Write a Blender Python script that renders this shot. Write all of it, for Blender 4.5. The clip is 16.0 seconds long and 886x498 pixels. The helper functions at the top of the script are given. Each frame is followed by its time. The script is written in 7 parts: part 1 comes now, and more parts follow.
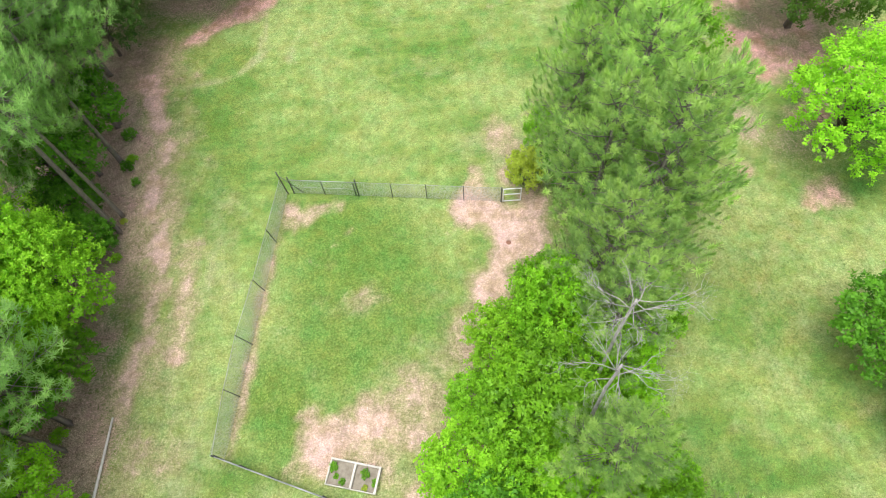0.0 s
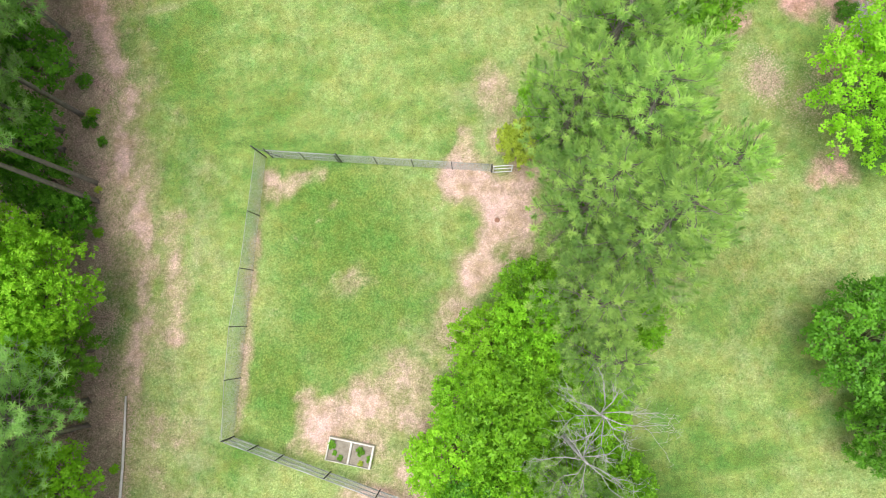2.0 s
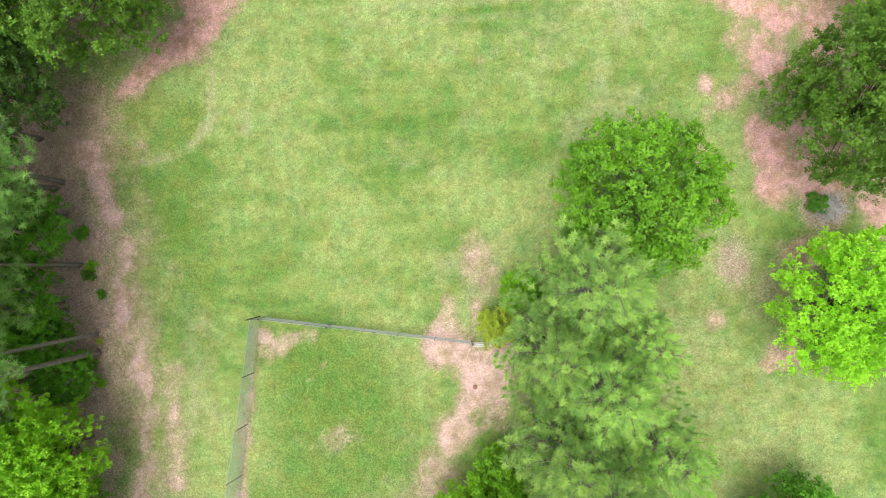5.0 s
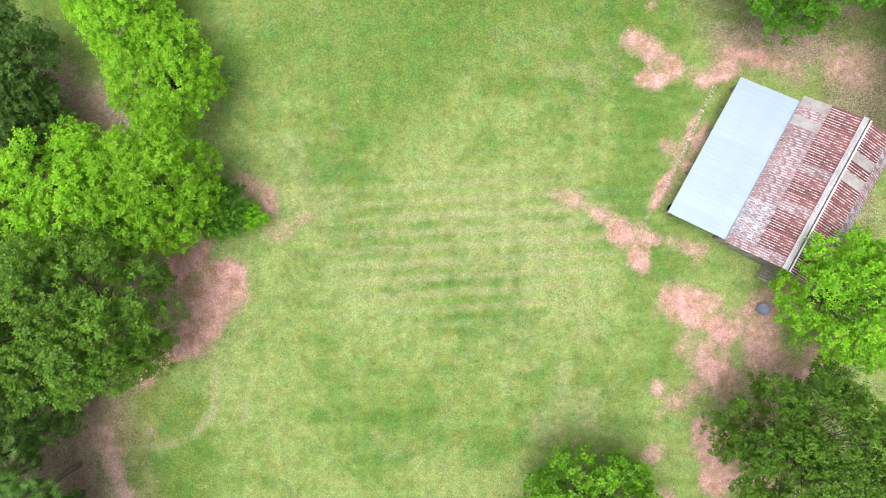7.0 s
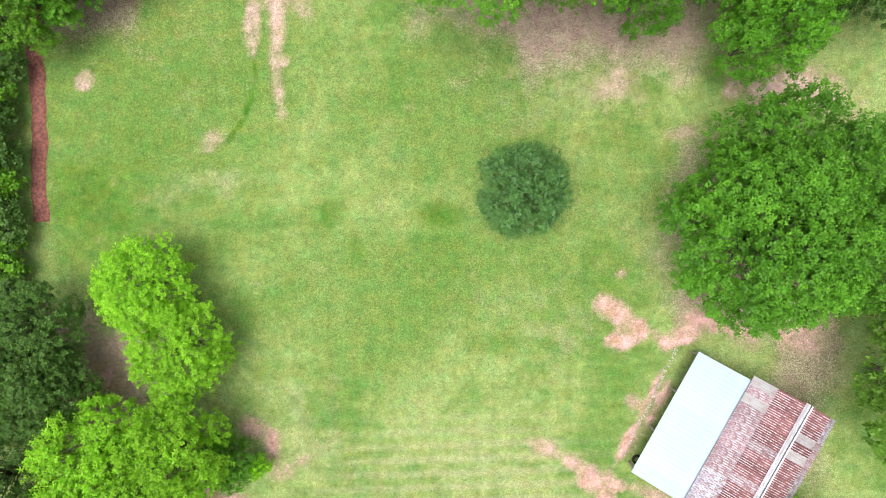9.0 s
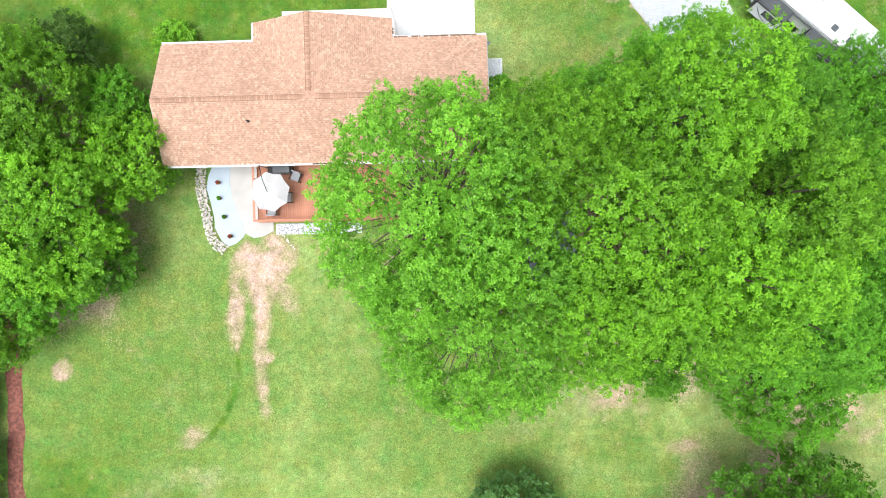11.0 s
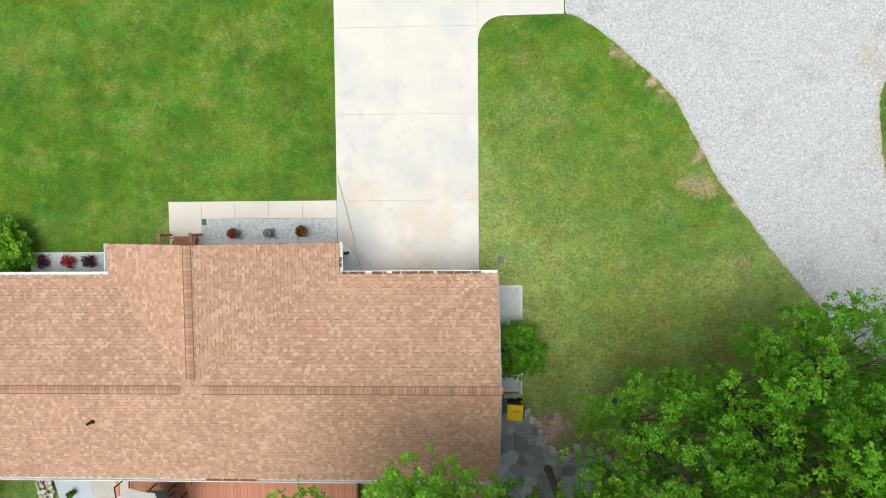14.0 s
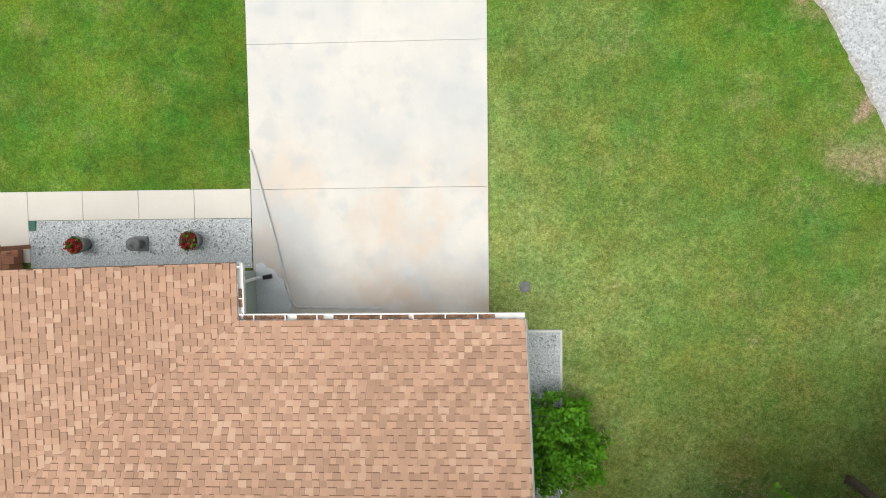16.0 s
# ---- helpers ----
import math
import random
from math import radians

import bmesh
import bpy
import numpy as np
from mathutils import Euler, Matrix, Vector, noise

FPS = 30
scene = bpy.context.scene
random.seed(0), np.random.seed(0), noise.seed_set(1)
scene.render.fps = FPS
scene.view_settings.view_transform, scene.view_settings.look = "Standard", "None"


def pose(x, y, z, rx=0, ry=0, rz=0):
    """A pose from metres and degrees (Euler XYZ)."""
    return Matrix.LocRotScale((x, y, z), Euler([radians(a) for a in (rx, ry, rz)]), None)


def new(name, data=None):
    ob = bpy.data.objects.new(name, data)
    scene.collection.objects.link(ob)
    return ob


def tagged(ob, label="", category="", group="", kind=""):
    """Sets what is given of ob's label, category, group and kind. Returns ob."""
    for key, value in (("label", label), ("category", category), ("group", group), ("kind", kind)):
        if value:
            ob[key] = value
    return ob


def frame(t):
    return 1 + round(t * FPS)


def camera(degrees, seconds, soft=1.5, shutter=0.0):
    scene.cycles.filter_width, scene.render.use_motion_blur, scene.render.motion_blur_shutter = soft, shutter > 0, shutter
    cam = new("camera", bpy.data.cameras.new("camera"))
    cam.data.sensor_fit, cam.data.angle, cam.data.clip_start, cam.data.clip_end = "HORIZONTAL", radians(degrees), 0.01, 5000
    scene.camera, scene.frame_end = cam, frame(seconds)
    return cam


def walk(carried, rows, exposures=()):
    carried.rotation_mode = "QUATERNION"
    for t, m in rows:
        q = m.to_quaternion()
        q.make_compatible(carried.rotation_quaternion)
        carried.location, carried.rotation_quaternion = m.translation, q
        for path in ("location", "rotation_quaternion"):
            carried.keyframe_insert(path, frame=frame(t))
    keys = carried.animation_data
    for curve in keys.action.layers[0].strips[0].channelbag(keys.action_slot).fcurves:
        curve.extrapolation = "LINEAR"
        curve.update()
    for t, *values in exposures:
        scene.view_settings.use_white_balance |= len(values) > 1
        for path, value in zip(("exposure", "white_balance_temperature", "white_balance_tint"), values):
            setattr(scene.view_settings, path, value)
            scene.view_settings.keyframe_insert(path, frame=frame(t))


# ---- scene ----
cam = camera(73.5, 16.0, soft=1.0)
PATH = [
    (0, -7.385, -0.446, 26.690, 28.66, 2.82, -5.80),
    (0.5, -6.992, 1.818, 27.424, 23.58, 2.76, -5.88),
    (1, -6.624, 3.925, 28.059, 18.77, 2.71, -5.89),
    (1.5, -6.176, 6.334, 28.750, 13.39, 2.73, -5.90),
    (2, -5.738, 8.784, 29.370, 7.98, 2.68, -5.83),
    (2.5, -5.445, 11.023, 29.846, 2.99, 2.43, -5.76),
    (3, -5.142, 13.142, 30.322, 1.08, 2.27, -5.58),
    (3.2, -4.979, 14.137, 30.367, 0.55, 2.22, -5.50),
    (5.3, -4.156, 23.496, 32.800, 0.72, 1.18, -3.80),
    (5.5, -3.966, 25.210, 33.144, 0.53, 1.14, -3.83),
    (6, -3.348, 29.601, 34.086, 0.02, 1.15, -3.50),
    (6.5, -2.569, 34.793, 35.157, -0.63, 1.28, -3.31),
    (7, -2.148, 38.694, 36.154, 0.22, 1.01, -3.16),
    (7.5, -1.791, 42.440, 37.362, 0.55, 0.76, -2.84),
    (8, -1.379, 46.343, 38.629, 0.38, 0.82, -2.56),
    (8.2, -1.212, 47.780, 39.100, 0.42, 0.88, -2.54),
    (10.3, 0.805, 69.267, 40.256, -0.67, 1.42, -1.39),
    (10.5, 0.978, 71.435, 39.782, -0.81, 1.55, -1.28),
    (11, 1.207, 76.176, 37.780, -1.77, 1.87, -1.09),
    (11.5, 1.224, 79.729, 35.387, -2.01, 1.86, -0.96),
    (12, 1.308, 83.818, 32.973, -2.79, 1.78, -0.84),
    (12.5, 1.492, 87.383, 30.447, -3.74, 1.87, -0.51),
    (13, 1.562, 89.507, 27.825, -4.40, 1.95, -0.37),
    (13.5, 1.638, 89.704, 25.354, -3.20, 2.10, -0.36),
    (14, 1.718, 89.621, 23.071, -3.10, 2.19, -0.44),
    (14.5, 1.757, 89.336, 20.654, -3.18, 2.25, -0.45),
    (15, 1.793, 89.101, 18.262, -3.50, 2.32, -0.45),
    (15.5, 1.756, 88.923, 15.820, -3.64, 2.33, -0.51),
    (16, 1.750, 89.660, 13.726, -3.41, 2.40, -0.70),
]
walk(cam, [(r[0], pose(*r[1:])) for r in PATH], exposures=((0.0, 0.84, 6150, 13), (8.0, 0.7, 6200, 15), (10.3, 1.0, 6050, 13), (11.2, 0.95, 6100, 11), (12.5, 0.62, 6400, 9), (13.5, 0.36, 6500, 9), (16.0, 0.36, 6500, 9)))
# world: an overcast sky, with one wide soft sun
world = bpy.data.worlds.new("overcast_sky")
scene.world = world
world.use_nodes = True
wn = world.node_tree
sky = wn.nodes.new("ShaderNodeTexSky")
sky.sky_type = "NISHITA"
sky.sun_disc = False
sky.sun_elevation = radians(76)
sky.sun_rotation = radians(240)
sky.air_density, sky.dust_density, sky.ozone_density = 1.0, 4.0, 1.0
cloud = wn.nodes.new("ShaderNodeHueSaturation")   # cloud cover takes most of the blue out
cloud.inputs["Saturation"].default_value = 0.22
wn.links.new(sky.outputs["Color"], cloud.inputs["Color"])
wn.links.new(cloud.outputs["Color"], wn.nodes["Background"].inputs["Color"])
wn.nodes["Background"].inputs["Strength"].default_value = 0.112
sun = new("sun", bpy.data.lights.new("sun", "SUN"))
sun.data.energy, sun.data.angle, sun.data.color = 1.65, radians(44), (1.0, 0.97, 0.92)
sun.matrix_world = pose(0, 40, 80, 5, -9, 0)


# ---- materials ----
def mat(name, base, vary=None, rough=0.85, metal=0.0, scale=3.0, fine=40.0, bump=0.3, depth=0.02, tone=None, rnd=0.0, island=False, coords="Object", amount=0.5, spec=0.3):
    """A surface with a slow and a fine variation between two colours, and relief."""
    m = bpy.data.materials.new(name)
    m.use_nodes = True
    nt = m.node_tree
    N, Lk = nt.nodes, nt.links
    b = N["Principled BSDF"]
    b.inputs["Roughness"].default_value, b.inputs["Metallic"].default_value = rough, metal
    b.inputs["Specular IOR Level"].default_value = spec
    vary = vary or tuple(c * 0.7 for c in base)
    co = N.new("ShaderNodeTexCoord")
    n1, n2 = N.new("ShaderNodeTexNoise"), N.new("ShaderNodeTexNoise")
    n1.inputs["Scale"].default_value, n2.inputs["Scale"].default_value = scale, fine
    n1.inputs["Detail"].default_value, n2.inputs["Detail"].default_value = 5, 3
    for n in (n1, n2):
        Lk.new(co.outputs[coords], n.inputs["Vector"])
    mid = N.new("ShaderNodeMath"); mid.operation = "MULTIPLY_ADD"
    Lk.new(n1.outputs["Fac"], mid.inputs[0]); mid.inputs[1].default_value = 0.62
    half = N.new("ShaderNodeMath"); half.operation = "MULTIPLY"; half.inputs[1].default_value = 0.38
    Lk.new(n2.outputs["Fac"], half.inputs[0]); Lk.new(half.outputs[0], mid.inputs[2])
    ramp = N.new("ShaderNodeMapRange")
    ramp.inputs["From Min"].default_value, ramp.inputs["From Max"].default_value = 0.5 - 0.3 * (1 - amount) - 0.02, 0.5 + 0.3 * (1 - amount) + 0.02
    Lk.new(mid.outputs[0], ramp.inputs["Value"])
    mix = N.new("ShaderNodeMix"); mix.data_type = "RGBA"
    mix.inputs["A"].default_value, mix.inputs["B"].default_value = (*vary, 1), (*base, 1)
    Lk.new(ramp.outputs["Result"], mix.inputs["Factor"])
    colour = mix.outputs["Result"]
    source = None
    if island:
        source = N.new("ShaderNodeNewGeometry").outputs["Random Per Island"]
    elif rnd:
        source = N.new("ShaderNodeObjectInfo").outputs["Random"]
    elif tone:
        a = N.new("ShaderNodeAttribute"); a.attribute_name = tone
        source = a.outputs["Fac"]
    if source is not None:
        hsv = N.new("ShaderNodeHueSaturation")
        v = N.new("ShaderNodeMapRange")
        v.inputs["To Min"].default_value, v.inputs["To Max"].default_value = 1 - rnd, 1 + rnd
        Lk.new(source, v.inputs["Value"]); Lk.new(v.outputs["Result"], hsv.inputs["Value"])
        Lk.new(colour, hsv.inputs["Color"])
        colour = hsv.outputs["Color"]
    Lk.new(colour, b.inputs["Base Color"])
    if bump:
        bp = N.new("ShaderNodeBump")
        bp.inputs["Strength"].default_value, bp.inputs["Distance"].default_value = bump, depth
        Lk.new(n2.outputs["Fac"], bp.inputs["Height"]); Lk.new(bp.outputs["Normal"], b.inputs["Normal"])
    return m


def leaf_mat(name, dark, light, glow=0.3, rough=0.55):
    """Leaves: colour from a stored tone, painted crown shading included, some light passing through."""
    m = bpy.data.materials.new(name)
    m.use_nodes = True
    N, Lk = m.node_tree.nodes, m.node_tree.links
    b = N["Principled BSDF"]
    b.inputs["Roughness"].default_value = rough
    b.inputs["Specular IOR Level"].default_value = 0.35
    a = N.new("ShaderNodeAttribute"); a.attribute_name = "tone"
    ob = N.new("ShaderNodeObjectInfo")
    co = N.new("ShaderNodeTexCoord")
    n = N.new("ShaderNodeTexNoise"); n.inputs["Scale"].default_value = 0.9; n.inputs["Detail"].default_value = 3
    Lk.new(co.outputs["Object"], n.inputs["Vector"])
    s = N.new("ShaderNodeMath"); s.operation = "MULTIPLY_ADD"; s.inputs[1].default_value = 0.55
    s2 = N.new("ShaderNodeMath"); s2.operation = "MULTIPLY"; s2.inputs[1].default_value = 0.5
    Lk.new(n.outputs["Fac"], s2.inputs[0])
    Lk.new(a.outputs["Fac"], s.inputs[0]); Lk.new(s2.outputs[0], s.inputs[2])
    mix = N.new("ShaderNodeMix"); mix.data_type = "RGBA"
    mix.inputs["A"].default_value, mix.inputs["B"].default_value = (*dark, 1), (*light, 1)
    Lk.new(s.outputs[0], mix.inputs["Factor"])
    hsv = N.new("ShaderNodeHueSaturation")
    v = N.new("ShaderNodeMapRange"); v.inputs["To Min"].default_value, v.inputs["To Max"].default_value = 0.82, 1.18
    Lk.new(ob.outputs["Random"], v.inputs["Value"]); Lk.new(v.outputs["Result"], hsv.inputs["Value"])
    Lk.new(mix.outputs["Result"], hsv.inputs["Color"])
    Lk.new(hsv.outputs["Color"], b.inputs["Base Color"])
    tr = N.new("ShaderNodeBsdfTranslucent")
    Lk.new(hsv.outputs["Color"], tr.inputs["Color"])
    ms = N.new("ShaderNodeMixShader"); ms.inputs["Fac"].default_value = glow
    Lk.new(b.outputs[0], ms.inputs[1]); Lk.new(tr.outputs[0], ms.inputs[2])
    Lk.new(ms.outputs[0], N["Material Output"].inputs["Surface"])
    return m


LEAF = {
    "bright": leaf_mat("bright_spring_leaf", (0.14, 0.36, 0.006), (0.46, 0.86, 0.03), 0.42),
    "mid": leaf_mat("green_leaf", (0.03, 0.13, 0.004), (0.20, 0.51, 0.022), 0.36),
    "fresh": leaf_mat("fresh_green_leaf", (0.03, 0.12, 0.003), (0.28, 0.61, 0.02), 0.34),
    "lively": leaf_mat("vivid_green_leaf", (0.055, 0.19, 0.004), (0.35, 0.72, 0.022), 0.36),
    "oak": leaf_mat("glossy_oak_leaf", (0.028, 0.13, 0.006), (0.31, 0.665, 0.045), 0.34, 0.5),
    "dark": leaf_mat("dark_oak_leaf", (0.028, 0.09, 0.005), (0.21, 0.41, 0.03), 0.32),
    "cool": leaf_mat("blue_green_holly_leaf", (0.036, 0.11, 0.022), (0.165, 0.35, 0.08), 0.25, 0.4),
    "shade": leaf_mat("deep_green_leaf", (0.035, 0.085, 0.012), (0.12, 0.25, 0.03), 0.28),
    "yellow": leaf_mat("yellow_green_bush_leaf", (0.30, 0.42, 0.03), (0.62, 0.72, 0.08), 0.4),
    "pine": leaf_mat("pine_needle", (0.135, 0.31, 0.075), (0.67, 0.91, 0.21), 0.42),
    "pine_dark": leaf_mat("shaded_pine_needle", (0.19, 0.38, 0.095), (0.48, 0.75, 0.19), 0.45),
    "purple": leaf_mat("purple_shrub_leaf", (0.05, 0.012, 0.03), (0.16, 0.03, 0.07), 0.2),
    "red": leaf_mat("red_flower", (0.30, 0.02, 0.02), (0.55, 0.04, 0.05), 0.2),
}
BARK = mat("bark", (0.19, 0.15, 0.12), (0.09, 0.07, 0.055), scale=4, fine=30, bump=0.7)
PINE_BARK = mat("pine_bark", (0.28, 0.245, 0.21), (0.15, 0.13, 0.11), scale=5, fine=25, bump=0.7)
DEAD = mat("weathered_dead_wood", (0.55, 0.52, 0.47), (0.3, 0.28, 0.25), scale=5, fine=30)
CONCRETE = mat("driveway_concrete", (0.70, 0.665, 0.605), (0.61, 0.59, 0.55), scale=0.9, fine=30, bump=0.12, amount=0.45)
# printed shadow line of raised tabs; beside the ridge it paints shade
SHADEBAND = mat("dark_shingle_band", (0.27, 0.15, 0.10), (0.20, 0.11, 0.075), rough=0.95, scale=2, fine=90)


def stains(m, rows):
    """Washes and marks of other colours: scale, colour, where the noise starts and ends, how far north, how much."""
    N, Lk = m.node_tree.nodes, m.node_tree.links
    b = N["Principled BSDF"]
    colour = b.inputs["Base Color"].links[0].from_socket
    geo = N.new("ShaderNodeNewGeometry")
    sep = N.new("ShaderNodeSeparateXYZ")
    Lk.new(geo.outputs["Position"], sep.inputs[0])
    for scale, tone, lo, hi, y_far, most in rows:
        n = N.new("ShaderNodeTexNoise"); n.inputs["Scale"].default_value, n.inputs["Detail"].default_value = scale, 6
        mp = N.new("ShaderNodeMapping"); mp.inputs["Location"].default_value = (scale * 7, 3, 0)
        Lk.new(geo.outputs["Position"], mp.inputs[0]); Lk.new(mp.outputs[0], n.inputs["Vector"])
        r = N.new("ShaderNodeMapRange"); r.inputs["From Min"].default_value, r.inputs["From Max"].default_value = lo, hi
        Lk.new(n.outputs["Fac"], r.inputs["Value"])
        g = N.new("ShaderNodeMapRange"); g.inputs["From Min"].default_value, g.inputs["From Max"].default_value = y_far, y_far - 2.5
        g.inputs["To Max"].default_value = most
        Lk.new(sep.outputs["Y"], g.inputs["Value"])
        f = N.new("ShaderNodeMath"); f.operation = "MULTIPLY"
        Lk.new(r.outputs["Result"], f.inputs[0]); Lk.new(g.outputs["Result"], f.inputs[1])
        mx = N.new("ShaderNodeMix"); mx.data_type = "RGBA"; mx.inputs["B"].default_value = tone
        Lk.new(f.outputs[0], mx.inputs["Factor"]); Lk.new(colour, mx.inputs["A"])
        colour = mx.outputs["Result"]
    Lk.new(colour, b.inputs["Base Color"])


stains(CONCRETE, ((0.7, (0.62, 0.49, 0.38, 1), 0.44, 0.66, 92.0, 0.85), (0.5, (0.53, 0.55, 0.55, 1), 0.46, 0.66, 104.0, 0.75), (1.6, (0.5, 0.52, 0.52, 1), 0.52, 0.66, 97.0, 0.5), (1.1, (0.74, 0.77, 0.80, 1), 0.56, 0.64, 89.0, 0.6)))
WALKCON = mat("walkway_concrete", (0.70, 0.665, 0.595), (0.60, 0.57, 0.51), scale=0.7, fine=35, bump=0.12, amount=0.3)
PATIOCON = mat("patio_concrete", (0.58, 0.55, 0.50), (0.40, 0.385, 0.36), scale=0.8, fine=30, bump=0.12, amount=0.4)
BLUEPAINT = mat("pale_blue_paint", (0.47, 0.54, 0.59), (0.42, 0.48, 0.53), scale=1.5, fine=30, bump=0.1)
GRAVEL = mat("grey_gravel", (0.56, 0.585, 0.595), (0.44, 0.46, 0.47), scale=9.0, fine=42, bump=0.7, depth=0.02, amount=0.6)


def fringe(m):
    """Brown soil showing through along the worn edges, where the attribute says."""
    N, Lk = m.node_tree.nodes, m.node_tree.links
    b = N["Principled BSDF"]
    colour = b.inputs["Base Color"].links[0].from_socket
    at = N.new("ShaderNodeAttribute"); at.attribute_name = "fringe"
    n = N.new("ShaderNodeTexNoise"); n.inputs["Scale"].default_value, n.inputs["Detail"].default_value = 1.1, 8
    Lk.new(N.new("ShaderNodeNewGeometry").outputs["Position"], n.inputs["Vector"])
    s = N.new("ShaderNodeMath"); s.operation = "ADD"
    Lk.new(at.outputs["Fac"], s.inputs[0]); Lk.new(n.outputs["Fac"], s.inputs[1])
    r = N.new("ShaderNodeMapRange"); r.inputs["From Min"].default_value, r.inputs["From Max"].default_value = 0.9, 1.35
    r.inputs["To Max"].default_value = 0.6
    Lk.new(s.outputs[0], r.inputs["Value"])
    mx = N.new("ShaderNodeMix"); mx.data_type = "RGBA"; mx.inputs["B"].default_value = (0.44, 0.35, 0.26, 1)
    Lk.new(r.outputs["Result"], mx.inputs["Factor"]); Lk.new(colour, mx.inputs["A"])
    Lk.new(mx.outputs["Result"], b.inputs["Base Color"])


stains(GRAVEL, ((0.8, (0.36, 0.36, 0.355, 1), 0.58, 0.72, 140.0, 0.6), (2.6, (0.37, 0.30, 0.25, 1), 0.66, 0.74, 140.0, 0.55)))
fringe(GRAVEL)
BEDGRAVEL = mat("bed_gravel", (0.78, 0.81, 0.82), (0.48, 0.51, 0.52), scale=26.0, fine=60, bump=1.0, depth=0.03, amount=0.8)
stains(GRAVEL, ((0.45, (0.44, 0.36, 0.27, 1), 0.62, 0.76, 130.0, 0.55), (19.0, (0.24, 0.255, 0.265, 1), 0.50, 0.60, 130.0, 0.6), (13.0, (0.68, 0.70, 0.71, 1), 0.54, 0.64, 130.0, 0.6), (9.0, (0.18, 0.19, 0.20, 1), 0.63, 0.70, 130.0, 0.5), (1.3, (0.40, 0.42, 0.43, 1), 0.58, 0.75, 130.0, 0.4)))
SHINGLE = mat("asphalt_shingle", (0.50, 0.315, 0.218), (0.425, 0.262, 0.178), rough=0.95, scale=0.35, fine=110, bump=0.3, depth=0.004, island=True, rnd=0.15)
SHINGLE_PALE = mat("pale_asphalt_shingle", (0.60, 0.40, 0.285), (0.54, 0.355, 0.25), rough=0.95, scale=0.5, fine=110, bump=0.3, depth=0.004, rnd=0.06)
SHINGLE_ONE = mat("asphalt_shingle_piece", (0.50, 0.315, 0.218), (0.425, 0.262, 0.178), rough=0.95, scale=0.35, fine=110, bump=0.3, depth=0.004, rnd=0.19)
DECKROOF = mat("roof_underlay", (0.22, 0.13, 0.09), rough=0.95)
WHITE = mat("white_painted_metal", (0.8, 0.8, 0.79), (0.68, 0.68, 0.67), rough=0.45, scale=2, fine=20, bump=0.05)
SIDING = mat("sage_green_siding", (0.42, 0.48, 0.42), (0.36, 0.42, 0.37), rough=0.7, scale=1.5, fine=20, bump=0.1)
GLASS = mat("dark_window_glass", (0.03, 0.035, 0.04), rough=0.08, spec=0.6, bump=0)
REDWOOD = mat("stained_deck_board", (0.54, 0.245, 0.15), (0.45, 0.195, 0.115), rough=0.65, scale=2.0, fine=45, rnd=0.1, bump=0.2, depth=0.004)
BROWNWOOD = mat("brown_stained_wood", (0.42, 0.20, 0.12), (0.32, 0.14, 0.08), rough=0.65, scale=3, fine=40, bump=0.3)
GREYWOOD = mat("weathered_grey_wood", (0.40, 0.37, 0.33), (0.22, 0.195, 0.17), scale=4, fine=40, bump=0.6, rnd=0.2)
LIMESTONE = mat("pale_field_stone", (0.72, 0.66, 0.58), (0.5, 0.45, 0.39), scale=5, fine=35, bump=0.8, depth=0.03, rnd=0.3)
SLATE = mat("blue_grey_flagstone", (0.34, 0.37, 0.38), (0.25, 0.275, 0.285), rough=0.7, scale=4, fine=35, bump=0.4, rnd=0.42)
MORTAR = mat("flagstone_joint", (0.44, 0.45, 0.44), rough=0.95, scale=4, fine=60)
GALV = mat("galvanised_steel", (0.55, 0.56, 0.56), (0.36, 0.37, 0.38), rough=0.5, metal=0.6, scale=3, fine=40, bump=0.2)
OLDSTEEL = mat("dark_fence_steel", (0.17, 0.17, 0.165), (0.09, 0.09, 0.09), rough=0.7, metal=0.4, scale=3, fine=40, bump=0.3)
TINWHITE = mat("pale_painted_tin", (0.42, 0.51, 0.575), (0.37, 0.45, 0.515), rough=0.5, metal=0.1, scale=0.6, fine=12, bump=0.1, rnd=0.04)
RUST = mat("rusted_tin", (0.25, 0.098, 0.09), (0.15, 0.062, 0.062), rough=0.85, scale=1.6, fine=14, bump=0.3, rnd=0.3, amount=0.7)
RUSTHALF = mat("half_rusted_tin", (0.40, 0.35, 0.37), (0.26, 0.13, 0.125), rough=0.75, scale=4.5, fine=14, bump=0.3, rnd=0.25, amount=0.75)
TINRIB = mat("bare_tin_rib", (0.74, 0.66, 0.67), (0.31, 0.17, 0.165), rough=0.6, scale=3.2, fine=9, bump=0.2, amount=0.85)
TINBLUE = mat("bluish_half_rusted_tin", (0.47, 0.53, 0.59), (0.27, 0.17, 0.165), rough=0.6, scale=4.0, fine=14, bump=0.25, rnd=0.15, amount=0.8)
TINGREY = mat("bare_grey_tin", (0.44, 0.44, 0.42), (0.33, 0.27, 0.25), rough=0.65, scale=2.2, fine=14, bump=0.25, rnd=0.15, amount=0.6)
BLACK = mat("black_plastic", (0.02, 0.02, 0.021), (0.03, 0.03, 0.03), rough=0.5, bump=0.1)
YELLOW = mat("yellow_bin_lid", (0.87, 0.62, 0.01), (0.80, 0.56, 0.008), rough=0.45, scale=4, fine=30, bump=0.05)
CANVAS = mat("white_canvas", (0.85, 0.85, 0.84), (0.78, 0.78, 0.77), rough=0.9, scale=2, fine=60, bump=0.1)
TERRACOTTA = mat("dark_red_pot", (0.13, 0.06, 0.05), (0.08, 0.04, 0.035), rough=0.6, scale=6, fine=40)
